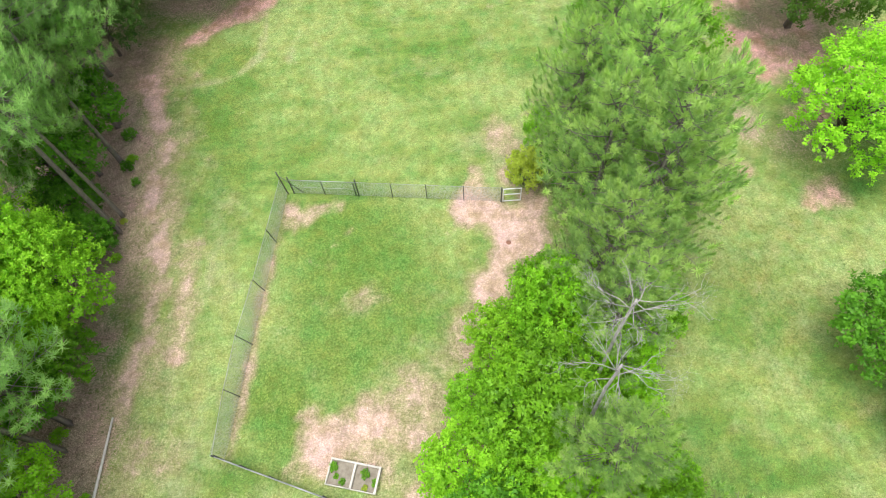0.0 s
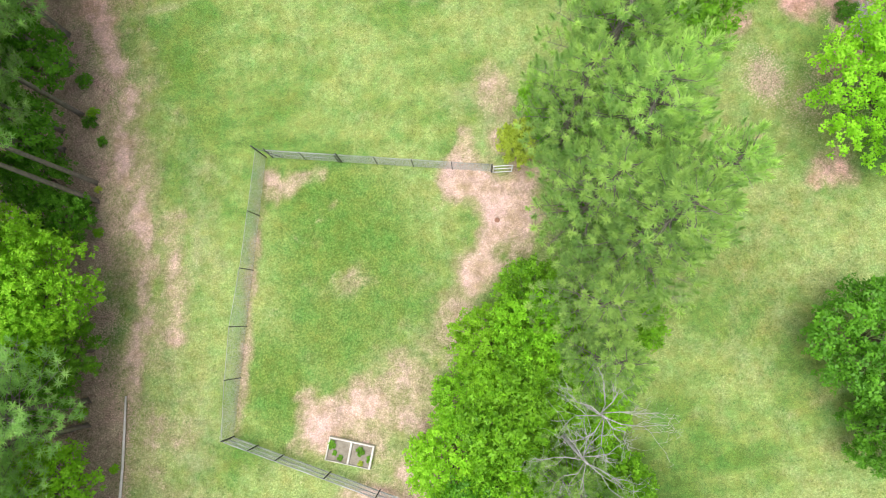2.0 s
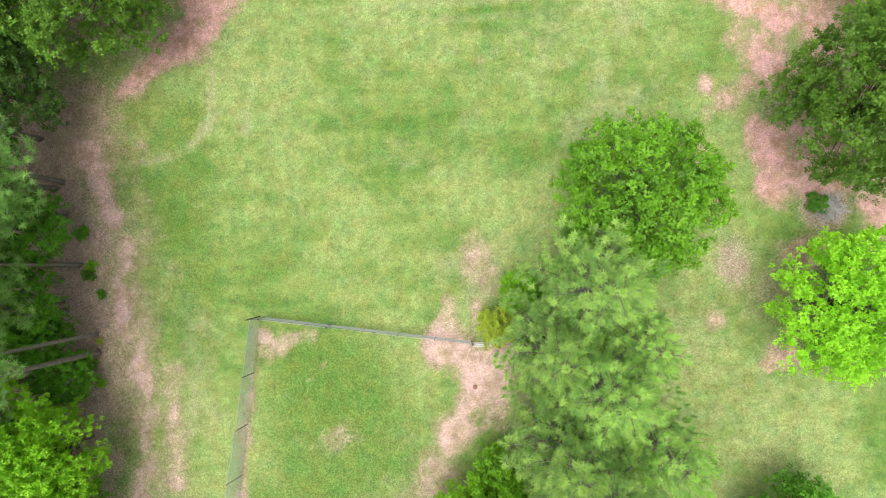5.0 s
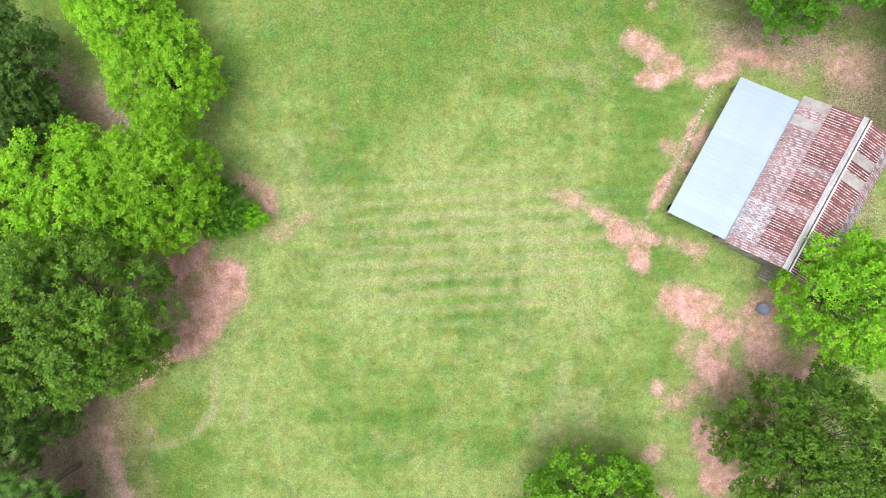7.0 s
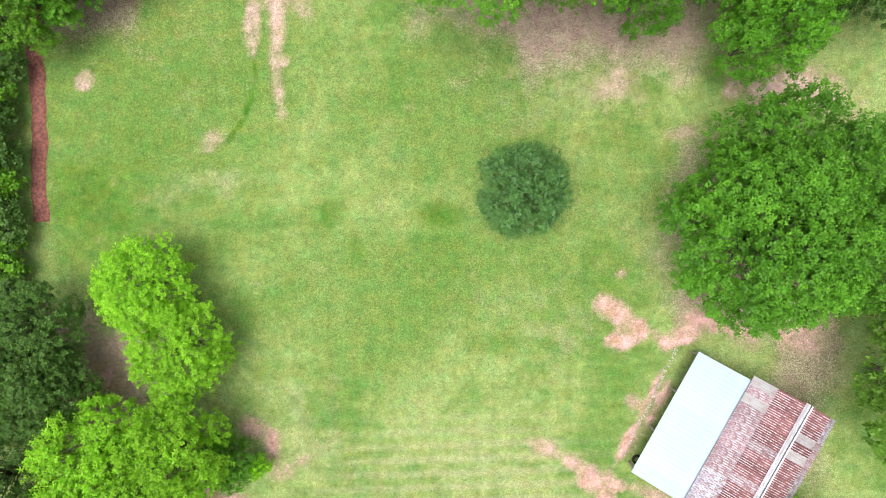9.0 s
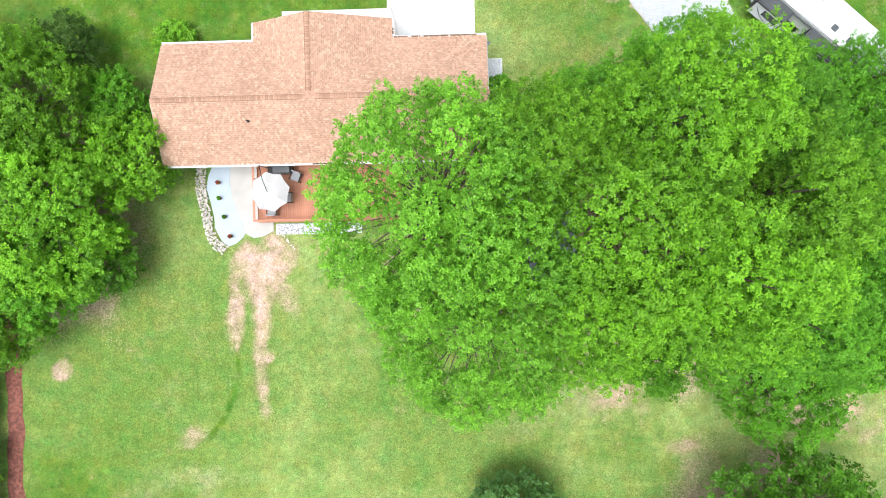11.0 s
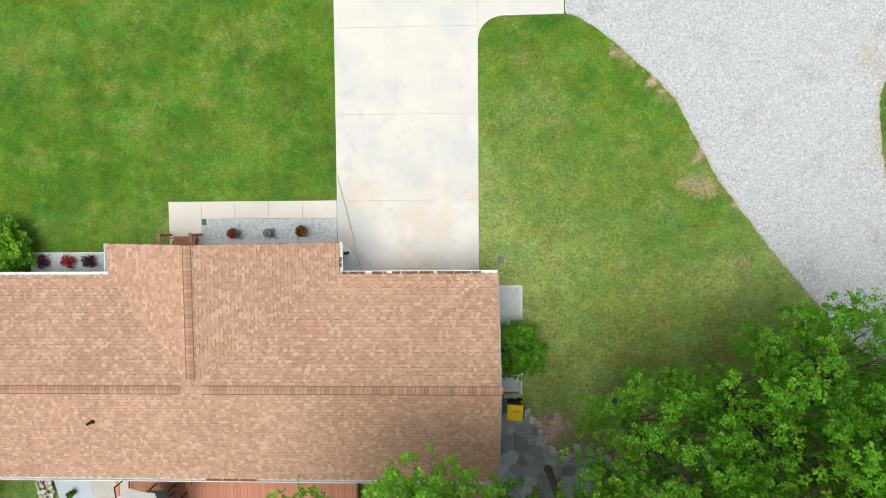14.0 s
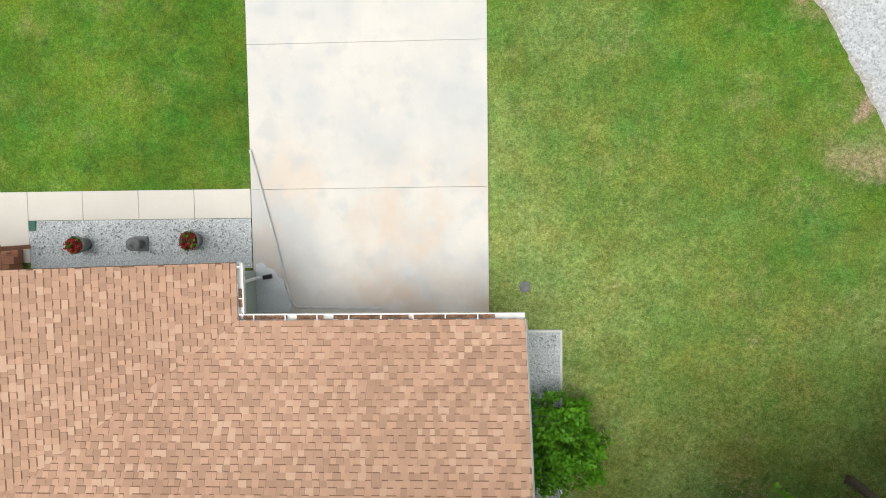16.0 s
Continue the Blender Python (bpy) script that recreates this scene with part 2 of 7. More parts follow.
GREYPOT = mat("grey_ceramic_pot", (0.24, 0.25, 0.25), (0.15, 0.16, 0.16), rough=0.6, scale=6, fine=40)
SOIL = mat("potting_soil", (0.07, 0.05, 0.035), (0.04, 0.03, 0.02), scale=10, fine=60, bump=0.8)
BEDSOIL = mat("dry_bed_soil", (0.34, 0.30, 0.23), (0.2, 0.17, 0.12), scale=6, fine=50, bump=0.8)
BEDWOOD = mat("whitened_bed_timber", (0.66, 0.63, 0.54), (0.48, 0.45, 0.38), scale=3, fine=30, bump=0.3)
RVWHITE = mat("caravan_white_shell", (0.82, 0.83, 0.83), (0.76, 0.77, 0.77), rough=0.35, scale=1, fine=10, bump=0)
RVGREY = mat("caravan_dark_panel", (0.12, 0.13, 0.135), (0.09, 0.095, 0.10), rough=0.35, scale=2, fine=10, bump=0)
AWNING = mat("grey_awning_fabric", (0.20, 0.21, 0.225), (0.15, 0.16, 0.17), rough=0.8, scale=2, fine=40, bump=0.1)
TYRE = mat("tyre_rubber", (0.025, 0.025, 0.025), rough=0.85, scale=8, fine=40)
TARP = mat("faded_blue_plastic", (0.30, 0.33, 0.40), (0.2, 0.22, 0.28), rough=0.6, scale=4, fine=30)


# ---- builders ----
def mesh_of(name, verts, faces, mats=(), smooth=False, tone=None):
    me = bpy.data.meshes.new(name)
    me.from_pydata(verts if isinstance(verts, list) else verts.tolist(), [], faces if isinstance(faces, list) else faces.tolist())
    for m in mats:
        me.materials.append(m)
    if tone is not None:
        at = me.attributes.new("tone", "FLOAT", "POINT")
        at.data.foreach_set("value", np.asarray(tone, dtype=np.float32))
    if smooth:
        me.polygons.foreach_set("use_smooth", [True] * len(me.polygons))
    me.update()
    return me


def thing(name, label, category, at=(0, 0, 0), turn=0, group="", kind=""):
    ob = new(name)
    ob.empty_display_size = 0.2
    ob.matrix_basis = pose(*at, 0, 0, turn)
    return tagged(ob, label, category, group, kind)


def hang(name, me, parent, label="", at=None):
    ob = new(name, me)
    ob.parent = parent
    if at is not None:
        ob.matrix_basis = at
    if label:
        ob["label"] = label
    return ob


def part(name, bm, material, parent, label="", smooth=False):
    me = bpy.data.meshes.new(name)
    bm.to_mesh(me)
    bm.free()
    me.materials.append(material)
    if smooth:
        me.polygons.foreach_set("use_smooth", [True] * len(me.polygons))
    return hang(name, me, parent, label)


def bm_box(x0, x1, y0, y1, z0, z1, bevel=0.01, bm=None, turn=None):
    own = bmesh.new()
    m = Matrix.Translation(((x0 + x1) / 2, (y0 + y1) / 2, (z0 + z1) / 2)) @ Matrix.Diagonal((x1 - x0, y1 - y0, z1 - z0, 1))
    bmesh.ops.create_cube(own, size=1, matrix=m)
    if bevel:
        bmesh.ops.bevel(own, geom=own.edges[:], offset=bevel, segments=1, affect="EDGES")
    if turn is not None:
        own.transform(turn)
    if bm is None:
        return own
    tmp = bpy.data.meshes.new("tmp")
    own.to_mesh(tmp); own.free()
    bm.from_mesh(tmp)
    bpy.data.meshes.remove(tmp)
    return bm


def bm_lathe(profile, n=20, caps=True):
    """A turned body from (radius, height) pairs."""
    bm = bmesh.new()
    rings = [[bm.verts.new((r * math.cos(2 * math.pi * k / n), r * math.sin(2 * math.pi * k / n), z)) for k in range(n)] for r, z in profile]
    for a, b in zip(rings, rings[1:]):
        for k in range(n):
            bm.faces.new((a[k], a[(k + 1) % n], b[(k + 1) % n], b[k]))
    if caps:
        bm.faces.new(rings[0][::-1]); bm.faces.new(rings[-1])
    return bm


def tubes(paths, n=5):
    """Verts and faces of tubes along paths of (x, y, z, radius)."""
    V, Fc = [], []
    for path in paths:
        pts = [Vector(p[:3]) for p in path]
        start = len(V)
        for i, p in enumerate(pts):
            d = (pts[min(i + 1, len(pts) - 1)] - pts[max(i - 1, 0)]).normalized()
            a = d.cross(Vector((0.31, 0.17, 0.93)))
            if a.length < 0.05:
                a = d.cross(Vector((1, 0, 0)))
            a.normalize()
            b = d.cross(a)
            for k in range(n):
                w = 2 * math.pi * k / n
                q = p + (a * math.cos(w) + b * math.sin(w)) * path[i][3]
                V.append((q.x, q.y, q.z))
        for i in range(len(pts) - 1):
            for k in range(n):
                Fc.append((start + i * n + k, start + i * n + (k + 1) % n, start + (i + 1) * n + (k + 1) % n, start + (i + 1) * n + k))
        Fc.append(tuple(start + k for k in range(n))[::-1])
        Fc.append(tuple(start + (len(pts) - 1) * n + k for k in range(n)))
    return V, Fc


def prism(outline, z0, z1, bevel=0.0):
    """A flat body with a drawn outline."""
    bm = bmesh.new()
    lo = [bm.verts.new((x, y, z0)) for x, y in outline]
    hi = [bm.verts.new((x, y, z1)) for x, y in outline]
    n = len(outline)
    top = bm.faces.new(hi)
    bm.faces.new(lo[::-1])
    for k in range(n):
        bm.faces.new((lo[k], lo[(k + 1) % n], hi[(k + 1) % n], hi[k]))
    if bevel:
        bmesh.ops.bevel(bm, geom=list(top.edges), offset=bevel, segments=1, affect="EDGES")
    bmesh.ops.recalc_face_normals(bm, faces=bm.faces[:])
    return bm


def fbm(x, y, size, octaves=4, seed=0):
    """Smooth noise about 0, from -1 to 1, over plan coordinates."""
    rng = np.random.default_rng(seed)
    out, amp, total = np.zeros_like(x), 1.0, 0.0
    for o in range(octaves):
        g = rng.uniform(-1, 1, (256, 256))
        u, v = x / size * 2 ** o + 31.7 * o, y / size * 2 ** o + 17.3 * o
        i, j = np.floor(u).astype(int), np.floor(v).astype(int)
        a, b = u - i, v - j
        a, b = a * a * (3 - 2 * a), b * b * (3 - 2 * b)
        i0, i1, j0, j1 = i % 256, (i + 1) % 256, j % 256, (j + 1) % 256
        out += amp * ((g[i0, j0] * (1 - a) + g[i1, j0] * a) * (1 - b) + (g[i0, j1] * (1 - a) + g[i1, j1] * a) * b)
        total += amp
        amp *= 0.55
    return out / total * 1.6


# ---- the ground: one sheet, with its bare clay, leaf litter and dry grass ----
# rows: x, y, half length, half width, turn in degrees, strength
CLAY_TRACK = [(-24.0, 27.1, 1.6, 0.6, 110, 1.25), (-23.1, 24.3, 1.9, 0.5, 105, 1.25), (-22.9, 19.7, 1.4, 0.45, 95, 1.2), (-21.9, 15.9, 1.6, 0.6, 95, 1.05), (-21.6, 13.5, 1.0, 0.7, 95, 1.1), (-22.55, 9.6, 1.5, 0.4, 88, 1.0), (-20.4, 9.7, 0.5, 0.3, 0, 0.9),
              (-22.0, 13.0, 1.7, 0.6, 95, 0.95), (-22.4, 9.3, 2.6, 0.6, 85, 0.75), (-20.6, 13.2, 1.9, 0.6, 80, 0.55), (-20.2, 9.9, 0.8, 0.5, 0, 0.6),
              (-22.3, 15.0, 1.7, 13.5, 2, 0.36), (-20.5, 12.0, 0.9, 5.0, 0, 0.35)]
CLAY_YARD = [(-11.4, 4.7, 3.2, 2.3, 0, 0.52), (-12.7, 5.9, 2.0, 1.5, 20, 1.15), (-13.7, 4.5, 1.4, 0.9, -10, 0.95), (-11.0, 5.8, 0.9, 0.7, 0, 0.8), (-9.4, 5.0, 1.2, 0.5, 70, 0.6), (-9.1, 2.6, 1.0, 1.2, 0, 0.6), (-5.9, 8.9, 0.9, 1.6, 10, 0.6), (-13.5, 17.6, 1.3, 0.7, 0, 0.8),
             (-15.1, 17.6, 0.5, 0.8, 0, 0.8), (-3.6, 14.6, 1.5, 2.9, 0, 1.4), (-4.6, 16.6, 2.1, 0.9, 0, 1.2), (-4.6, 11.6, 1.6, 0.9, 20, 1.0),
             (-6.2, 10.0, 1.2, 2.2, 0, 0.45), (-7.6, 3.6, 1.5, 3.2, 20, 0.6), (-3.5, 18.3, 0.4, 0.9, 0, 0.8), (-8.6, 0.6, 3.4, 0.9, -15, 0.75),
             (-11.9, 15.8, 0.3, 0.3, 0, 0.7), (-16.6, 11.5, 0.25, 7.0, -9, 0.5), (-12.0, 12.0, 1.6, 0.9, 0, 0.28), (-3.1, 20.9, 0.8, 1.6, 0, 0.5), (-8.4, 5.3, 2.3, 3.0, 0, 0.42)]
CLAY_OAK = [(-16.6, 37.5, 1.5, 1.5, 0, 1.1), (-17.6, 36.4, 1.2, 1.9, 20, 1.0), (-18.5, 39.2, 1.6, 1.5, 0, 0.95), (-17.9, 34.7, 1.2, 1.2, 0, 0.95), (-20.6, 32.6, 2.3, 0.7, 22, 1.0), (-18.9, 33.6, 1.3, 0.8, 30, 0.9),
            (-24.5, 30.8, 2.3, 3.0, 0, 0.4), (-13.3, 42.2, 0.6, 1.1, 0, 0.9), (-11.1, 41.2, 0.9, 0.5, 30, 0.6),
            (-12.5, 40.3, 1.6, 0.6, 0, 0.4), (-25.0, 47.3, 2.4, 1.5, 0, 0.8), (-14.4, 43.6, 1.0, 0.6, -40, 0.7)]
CLAY_BARN = [(12.2, 35.2, 1.6, 1.2, -10, 1.05), (13.8, 33.2, 1.7, 1.5, 0, 1.0), (16.2, 32.2, 2.0, 1.6, 0, 0.85), (12.5, 31.8, 1.3, 1.4, 0, 0.8), (13.5, 30.2, 1.2, 1.6, 20, 0.9), (11.0, 29.0, 1.5, 0.9, 40, 0.9), (9.8, 29.8, 0.5, 0.6, 0, 0.6),
             (12.8, 25.6, 0.9, 2.2, 12, 1.0), (15.3, 24.5, 2.0, 1.1, 0, 0.8), (9.3, 25.8, 0.8, 0.5, 30, 0.7), (9.5, 23.2, 0.6, 0.7, 0, 0.7), (14.7, 20.6, 1.5, 0.9, 0, 0.8), (9.3, 16.8, 0.6, 0.6, 0, 0.75), (13.2, 14.9, 1.3, 0.9, 0, 0.85),
             (18.5, 22.2, 1.0, 1.4, 0, 0.8), (17.5, 28.5, 3.0, 3.4, 0, 0.7), (17.6, 34.2, 1.8, 1.6, 0, 0.7)]
CLAY_BARN_NORTH = [(17.1, 49.3, 1.7, 0.9, -10, 1.0), (19.0, 48.5, 2.2, 1.0, -5, 0.8), (15.0, 48.7, 1.0, 0.6, 0, 0.85), (22.2, 48.3, 2.0, 1.0, 0, 0.6), (10.6, 50.4, 1.3, 0.7, -40, 0.9), (11.8, 49.4, 1.0, 0.6, -45, 0.9), (10.4, 48.4, 0.9, 0.45, 0, 0.9), (13.3, 48.2, 1.2, 0.45, -45, 0.85), (16.0, 49.6, 1.5, 0.7, -8, 0.95), (18.0, 49.0, 1.8, 0.9, -8, 0.85), (13.0, 44.6, 3.4, 0.4, 61, 0.75),
                   (21.8, 49.4, 2.2, 1.2, 0, 0.4), (11.2, 44.3, 0.7, 0.8, 60, 0.7), (10.75, 41.9, 2.4, 0.3, 60, 1.0), (12.6, 45.3, 2.6, 0.3, 61, 1.0), (9.1, 37.7, 0.5, 1.2, 15, 0.95), (8.0, 39.2, 1.1, 0.7, -45, 1.0), (7.0, 40.3, 0.9, 0.5, -30, 0.7), (9.9, 38.9, 1.0, 0.4, -30, 0.8),
                   (5.4, 41.4, 1.7, 0.6, -25, 0.5), (11.4, 38.5, 1.4, 0.5, -20, 0.55), (10.6, 52.9, 0.5, 0.4, 0, 0.5)]
CLAY_HOUSE = [(-11.2, 74.3, 1.5, 1.5, 0, 0.95), (-11.8, 71.3, 0.5, 2.8, -3, 0.75), (-12.0, 67.2, 0.4, 2.4, 4, 0.5), (-13.6, 71.6, 0.4, 2.8, 0, 0.55), (-12.6, 74.9, 0.9, 0.8, 0, 0.75), (-11.0, 75.7, 1.0, 0.6, 0, 0.8), (-10.0, 72.0, 0.5, 1.8, 20, 0.4),
              (-16.5, 63.0, 1.0, 0.6, 35, 0.5), (-25.2, 67.5, 0.45, 0.4, 0, 0.7), (10.2, 65.2, 2.2, 1.2, 20, 0.45),
              (22.8, 64.4, 3.0, 1.4, -15, 0.85), (15.4, 62.1, 1.0, 0.5, 0, 0.5), (5.0, 81.3, 0.9, 0.5, 0, 0.9), (10.4, 90.85, 0.9, 0.4, -8, 0.5), (10.7, 91.8, 0.8, 0.2, -62, 0.7), (9.0, 94.6, 1.0, 0.22, -40, 0.75), (7.9, 95.6, 0.7, 0.25, -35, 0.75), (12.1, 90.1, 0.7, 0.2, -58, 0.7), 
              (12.5, 87.6, 0.5, 0.6, 0, 0.45), (-21.5, 81.5, 1.0, 1.4, 0, 0.6)]
# leaf litter; the rows around x 18 to 23, y 42 to 50 paint tree shade
LITTER_AND_SHADE = [(-26.8, 20.0, 3.6, 14.0, 0, 0.85), (-26.2, 4.0, 3.4, 12.0, 0, 0.85), (-33.0, 8.0, 7.0, 26.0, 0, 1.2), (-24.5, 31.0, 3.0, 3.4, 0, 0.4),
          (10.5, 20.0, 1.5, 2.0, 0, 0.6), (13.4, 18.3, 3.6, 3.0, 0, 0.42), (15.8, 22.6, 1.6, 1.2, 0, 0.7), (-25.5, 46.0, 4.0, 5.5, 0, 0.9),
          (-22.3, 36.8, 3.4, 3.4, 0, 0.6), (15.4, 27.6, 3.8, 3.8, 0, 0.5), (19.5, 56.0, 6.0, 6.5, 0, 0.8), (22.8, 46.5, 3.0, 4.5, 0, 0.5), (21.8, 42.0, 2.8, 5.0, 0, 0.42), (18.5, 50.4, 5.0, 1.8, -8, 0.62),
          (9.0, 74.0, 11.0, 8.0, 0, 0.8), (-24.5, 78.0, 5.5, 9.0, 0, 0.6), (-0.5, 11.0, 3.2, 12.0, -4, 0.35)]
DRY = [(-20.8, 27.8, 2.2, 0.3, 5, 0.95), (-18.0, 29.0, 1.6, 0.3, 50, 0.95), (-17.2, 32.0, 2.0, 0.32, 85, 0.95), (-19.2, 14.5, 0.35, 2.4, -8, 0.9), (-15.2, 30.5, 0.3, 3.0, -12, 0.6), (-18.6, 15.5, 1.2, 6.0, 5, 0.6), (-19.5, 4.0, 2.0, 6.0, 0, 0.6), (-3.5, 20.2, 2.6, 2.0, 0, 0.65), (9.0, 12.0, 5.5, 12.0, 0, 0.5),
       (-1.0, 39.0, 9.0, 5.0, 0, 0.4), (-10.5, 42.0, 3.5, 4.5, 20, 0.5), (4.5, 28.5, 4.0, 3.0, 40, 0.55), (-6.5, 27.0, 6.0, 3.0, 0, 0.25),
       (-17.0, 60.0, 5.0, 1.6, 10, 0.5), (6.0, 50.0, 6.0, 4.0, 0, 0.4), (-8.5, 8.0, 2.6, 4.0, 0, 0.45), (8.0, 89.0, 4.0, 7.0, 10, 0.2),
       (7.0, 65.0, 6.0, 3.0, 10, 0.4), (2.5, 33.0, 7.0, 4.0, 20, 0.35), (-18.0, 69.0, 3.0, 5.0, 0, 0.3)]
# olive worn turf; the rows by the grove also lighten lawn lying in shade
WORN_AND_LIFT = [(-22.5, 30.5, 4.0, 3.0, 0, 0.8), (7.5, 87.5, 4.2, 4.5, 10, 0.45), (9.5, 85.5, 5.0, 2.6, -20, 0.6), (4.2, 91.5, 1.2, 5.5, 0, 0.5), (11.0, 86.5, 2.2, 2.0, 0, 0.3), (-5.5, 92.5, 1.4, 2.0, 0, 0.3), (-9.0, 96.5, 6.0, 2.5, 10, 0.25), (-13.0, 91.0, 2.0, 2.0, 0, 0.15), (5.0, 84.0, 1.0, 3.0, 0, 0.7), (-20.0, 72.0, 4.0, 5.0, 0, 0.45), (9.0, 12.0, 5.0, 12.0, 0, 0.4), (10.0, 62.0, 8.0, 3.0, 0, 0.4)]
LUSH = [(8.4, 94.4, 2.8, 1.7, -10, 1.1), (11.0, 90.1, 0.45, 0.6, 0, 1.1), (-4.5, 96.0, 1.5, 1.5, 0, 0.7), (-6.8, 93.6, 1.2, 0.8, 0, 0.6), (-2.0, 52.0, 15.0, 5.5, 0, 0.75), (-5.0, 47.0, 10.0, 2.0, 8, 0.35), (10.0, 58.0, 8.0, 5.0, 0, 0.5), (-11.3, 11.5, 5.0, 7.0, 0, 1.0), (-15.3, 7.5, 2.0, 3.5, 10, 0.9), (-19.3, 24.5, 2.4, 5.0, 0, 0.6), (-18.6, 20.0, 1.4, 5.0, 0, 0.6), (-19.0, 30.0, 1.8, 1.6, 0, 0.7), (0.0, 29.0, 8.0, 4.0, 0, 0.35), (-18.0, 68.5, 11.0, 9.0, 0, 0.95), (0.0, 64.0, 12.0, 6.5, 0, 0.75), (-17.0, 55.0, 5.0, 6.0, 0, 0.4)]
# deeper green grass; the rows beside the barn put tree shade into the colour
DEEP = [(23.0, 46.5, 2.6, 4.5, 0, 0.7), (4.8, 92.0, 2.2, 6.0, 0, 0.5), (-25.0, 58.0, 5.0, 6.0, 0, 0.6), (20.5, 41.0, 3.0, 4.0, 0, 0.7), (19.0, 50.5, 5.0, 2.0, 0, 0.6), (-13.5, 69.2, 2.8, 0.26, 92, 0.9), (-13.95, 65.6, 1.4, 0.26, 70, 0.9), (-15.0, 63.6, 1.3, 0.26, 50, 0.8), (2.2, 48.5, 2.2, 0.9, 0, 0.5), (-9.0, 57.7, 0.8, 2.0, 10, 0.5),
        (-7.0, 55.3, 0.7, 1.5, 10, 0.45), (-1.6, 57.5, 2.0, 1.0, 0, 0.6), (10.5, 53.5, 3.0, 3.0, 0, 0.5), (6.0, 58.0, 4.0, 4.0, 0, 0.4),
        (-19.0, 57.0, 6.0, 5.0, 0, 0.35), (0.0, 105.0, 60.0, 13.0, 0, 0.9), (-9.0, 95.0, 10.0, 7.0, 0, 1.0), (-20.0, 93.0, 12.0, 8.0, 0, 0.9), (24.0, 92.0, 6.0, 9.0, 0, 0.8),
        (9.5, 38.2, 0.9, 0.6, 0, 0.7), (8.0, 92.5, 7.5, 6.5, 0, 0.55), (-19.5, 24.5, 2.0, 3.0, 0, 0.4), (0.5, 26.7, 2.4, 1.2, 30, 0.4)]


def spots(rows, X, Y, wobble):
    out = np.zeros_like(X)
    for x, y, a, b, turn, s in rows:
        c, n = math.cos(radians(turn)), math.sin(radians(turn))
        u, v = ((X - x) * c + (Y - y) * n) / a, ((Y - y) * c - (X - x) * n) / b
        out = np.maximum(out, s * np.clip(1.42 - np.sqrt(u * u + v * v) + wobble, 0, 1.0))
    return out


def spread(lo, hi, step):
    inner = np.arange(lo, hi + step / 2, step)
    outer = np.cumsum(step * 1.35 ** np.arange(1, 22))
    return np.concatenate([(lo - outer)[::-1], inner, hi + outer])


gx, gy = spread(-34, 28, 0.36), spread(-14, 110, 0.36)
GX, GY = np.meshgrid(gx, gy)
wob = 0.75 * fbm(GX, GY, 1.8, 4, 3)
clay = np.maximum.reduce([spots(r, GX, GY, wob) for r in (CLAY_TRACK, CLAY_YARD, CLAY_OAK, CLAY_BARN, CLAY_BARN_NORTH, CLAY_HOUSE)])
litter, dry, deep = (spots(r, GX, GY, 0.35 * fbm(GX, GY, 3.0, 4, s)) for r, s in ((LITTER_AND_SHADE, 5), (DRY, 6), (DEEP, 7)))
redness = spots(CLAY_OAK + CLAY_BARN + CLAY_BARN_NORTH, GX, GY, wob + 0.4)
worn = spots(WORN_AND_LIFT, GX, GY, 0.35 * fbm(GX, GY, 3.0, 4, 12))
lush = spots(LUSH, GX, GY, 0.3 * fbm(GX, GY, 4.0, 3, 8))
mown = np.exp(-(((GX + 1.0) / 10.0) ** 2 + ((GY - 39.0) / 5.0) ** 2) ** 2)
GZ = 0.02 * fbm(GX, GY, 2.5, 4, 9) - 0.03 * np.clip(clay, 0, 1) + 0.012 * fbm(GX, GY, 0.7, 2, 11)
flat = np.exp(-(np.clip(np.maximum(np.abs(GX + 3) - 14, np.abs(GY - 88) - 14), 0, None) / 3) ** 2)
GZ = GZ * (1 - 0.8 * flat) - 0.03
nx, ny = len(gx), len(gy)
idx = np.arange(nx * ny).reshape(ny, nx)
quads = np.stack([idx[:-1, :-1], idx[:-1, 1:], idx[1:, 1:], idx[1:, :-1]], -1).reshape(-1, 4)
ground_me = mesh_of("ground", np.stack([GX, GY, GZ], -1).reshape(-1, 3), quads, smooth=True)
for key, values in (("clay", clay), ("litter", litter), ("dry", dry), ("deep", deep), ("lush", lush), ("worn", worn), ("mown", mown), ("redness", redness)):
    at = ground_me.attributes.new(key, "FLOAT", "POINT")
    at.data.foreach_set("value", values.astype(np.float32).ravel())


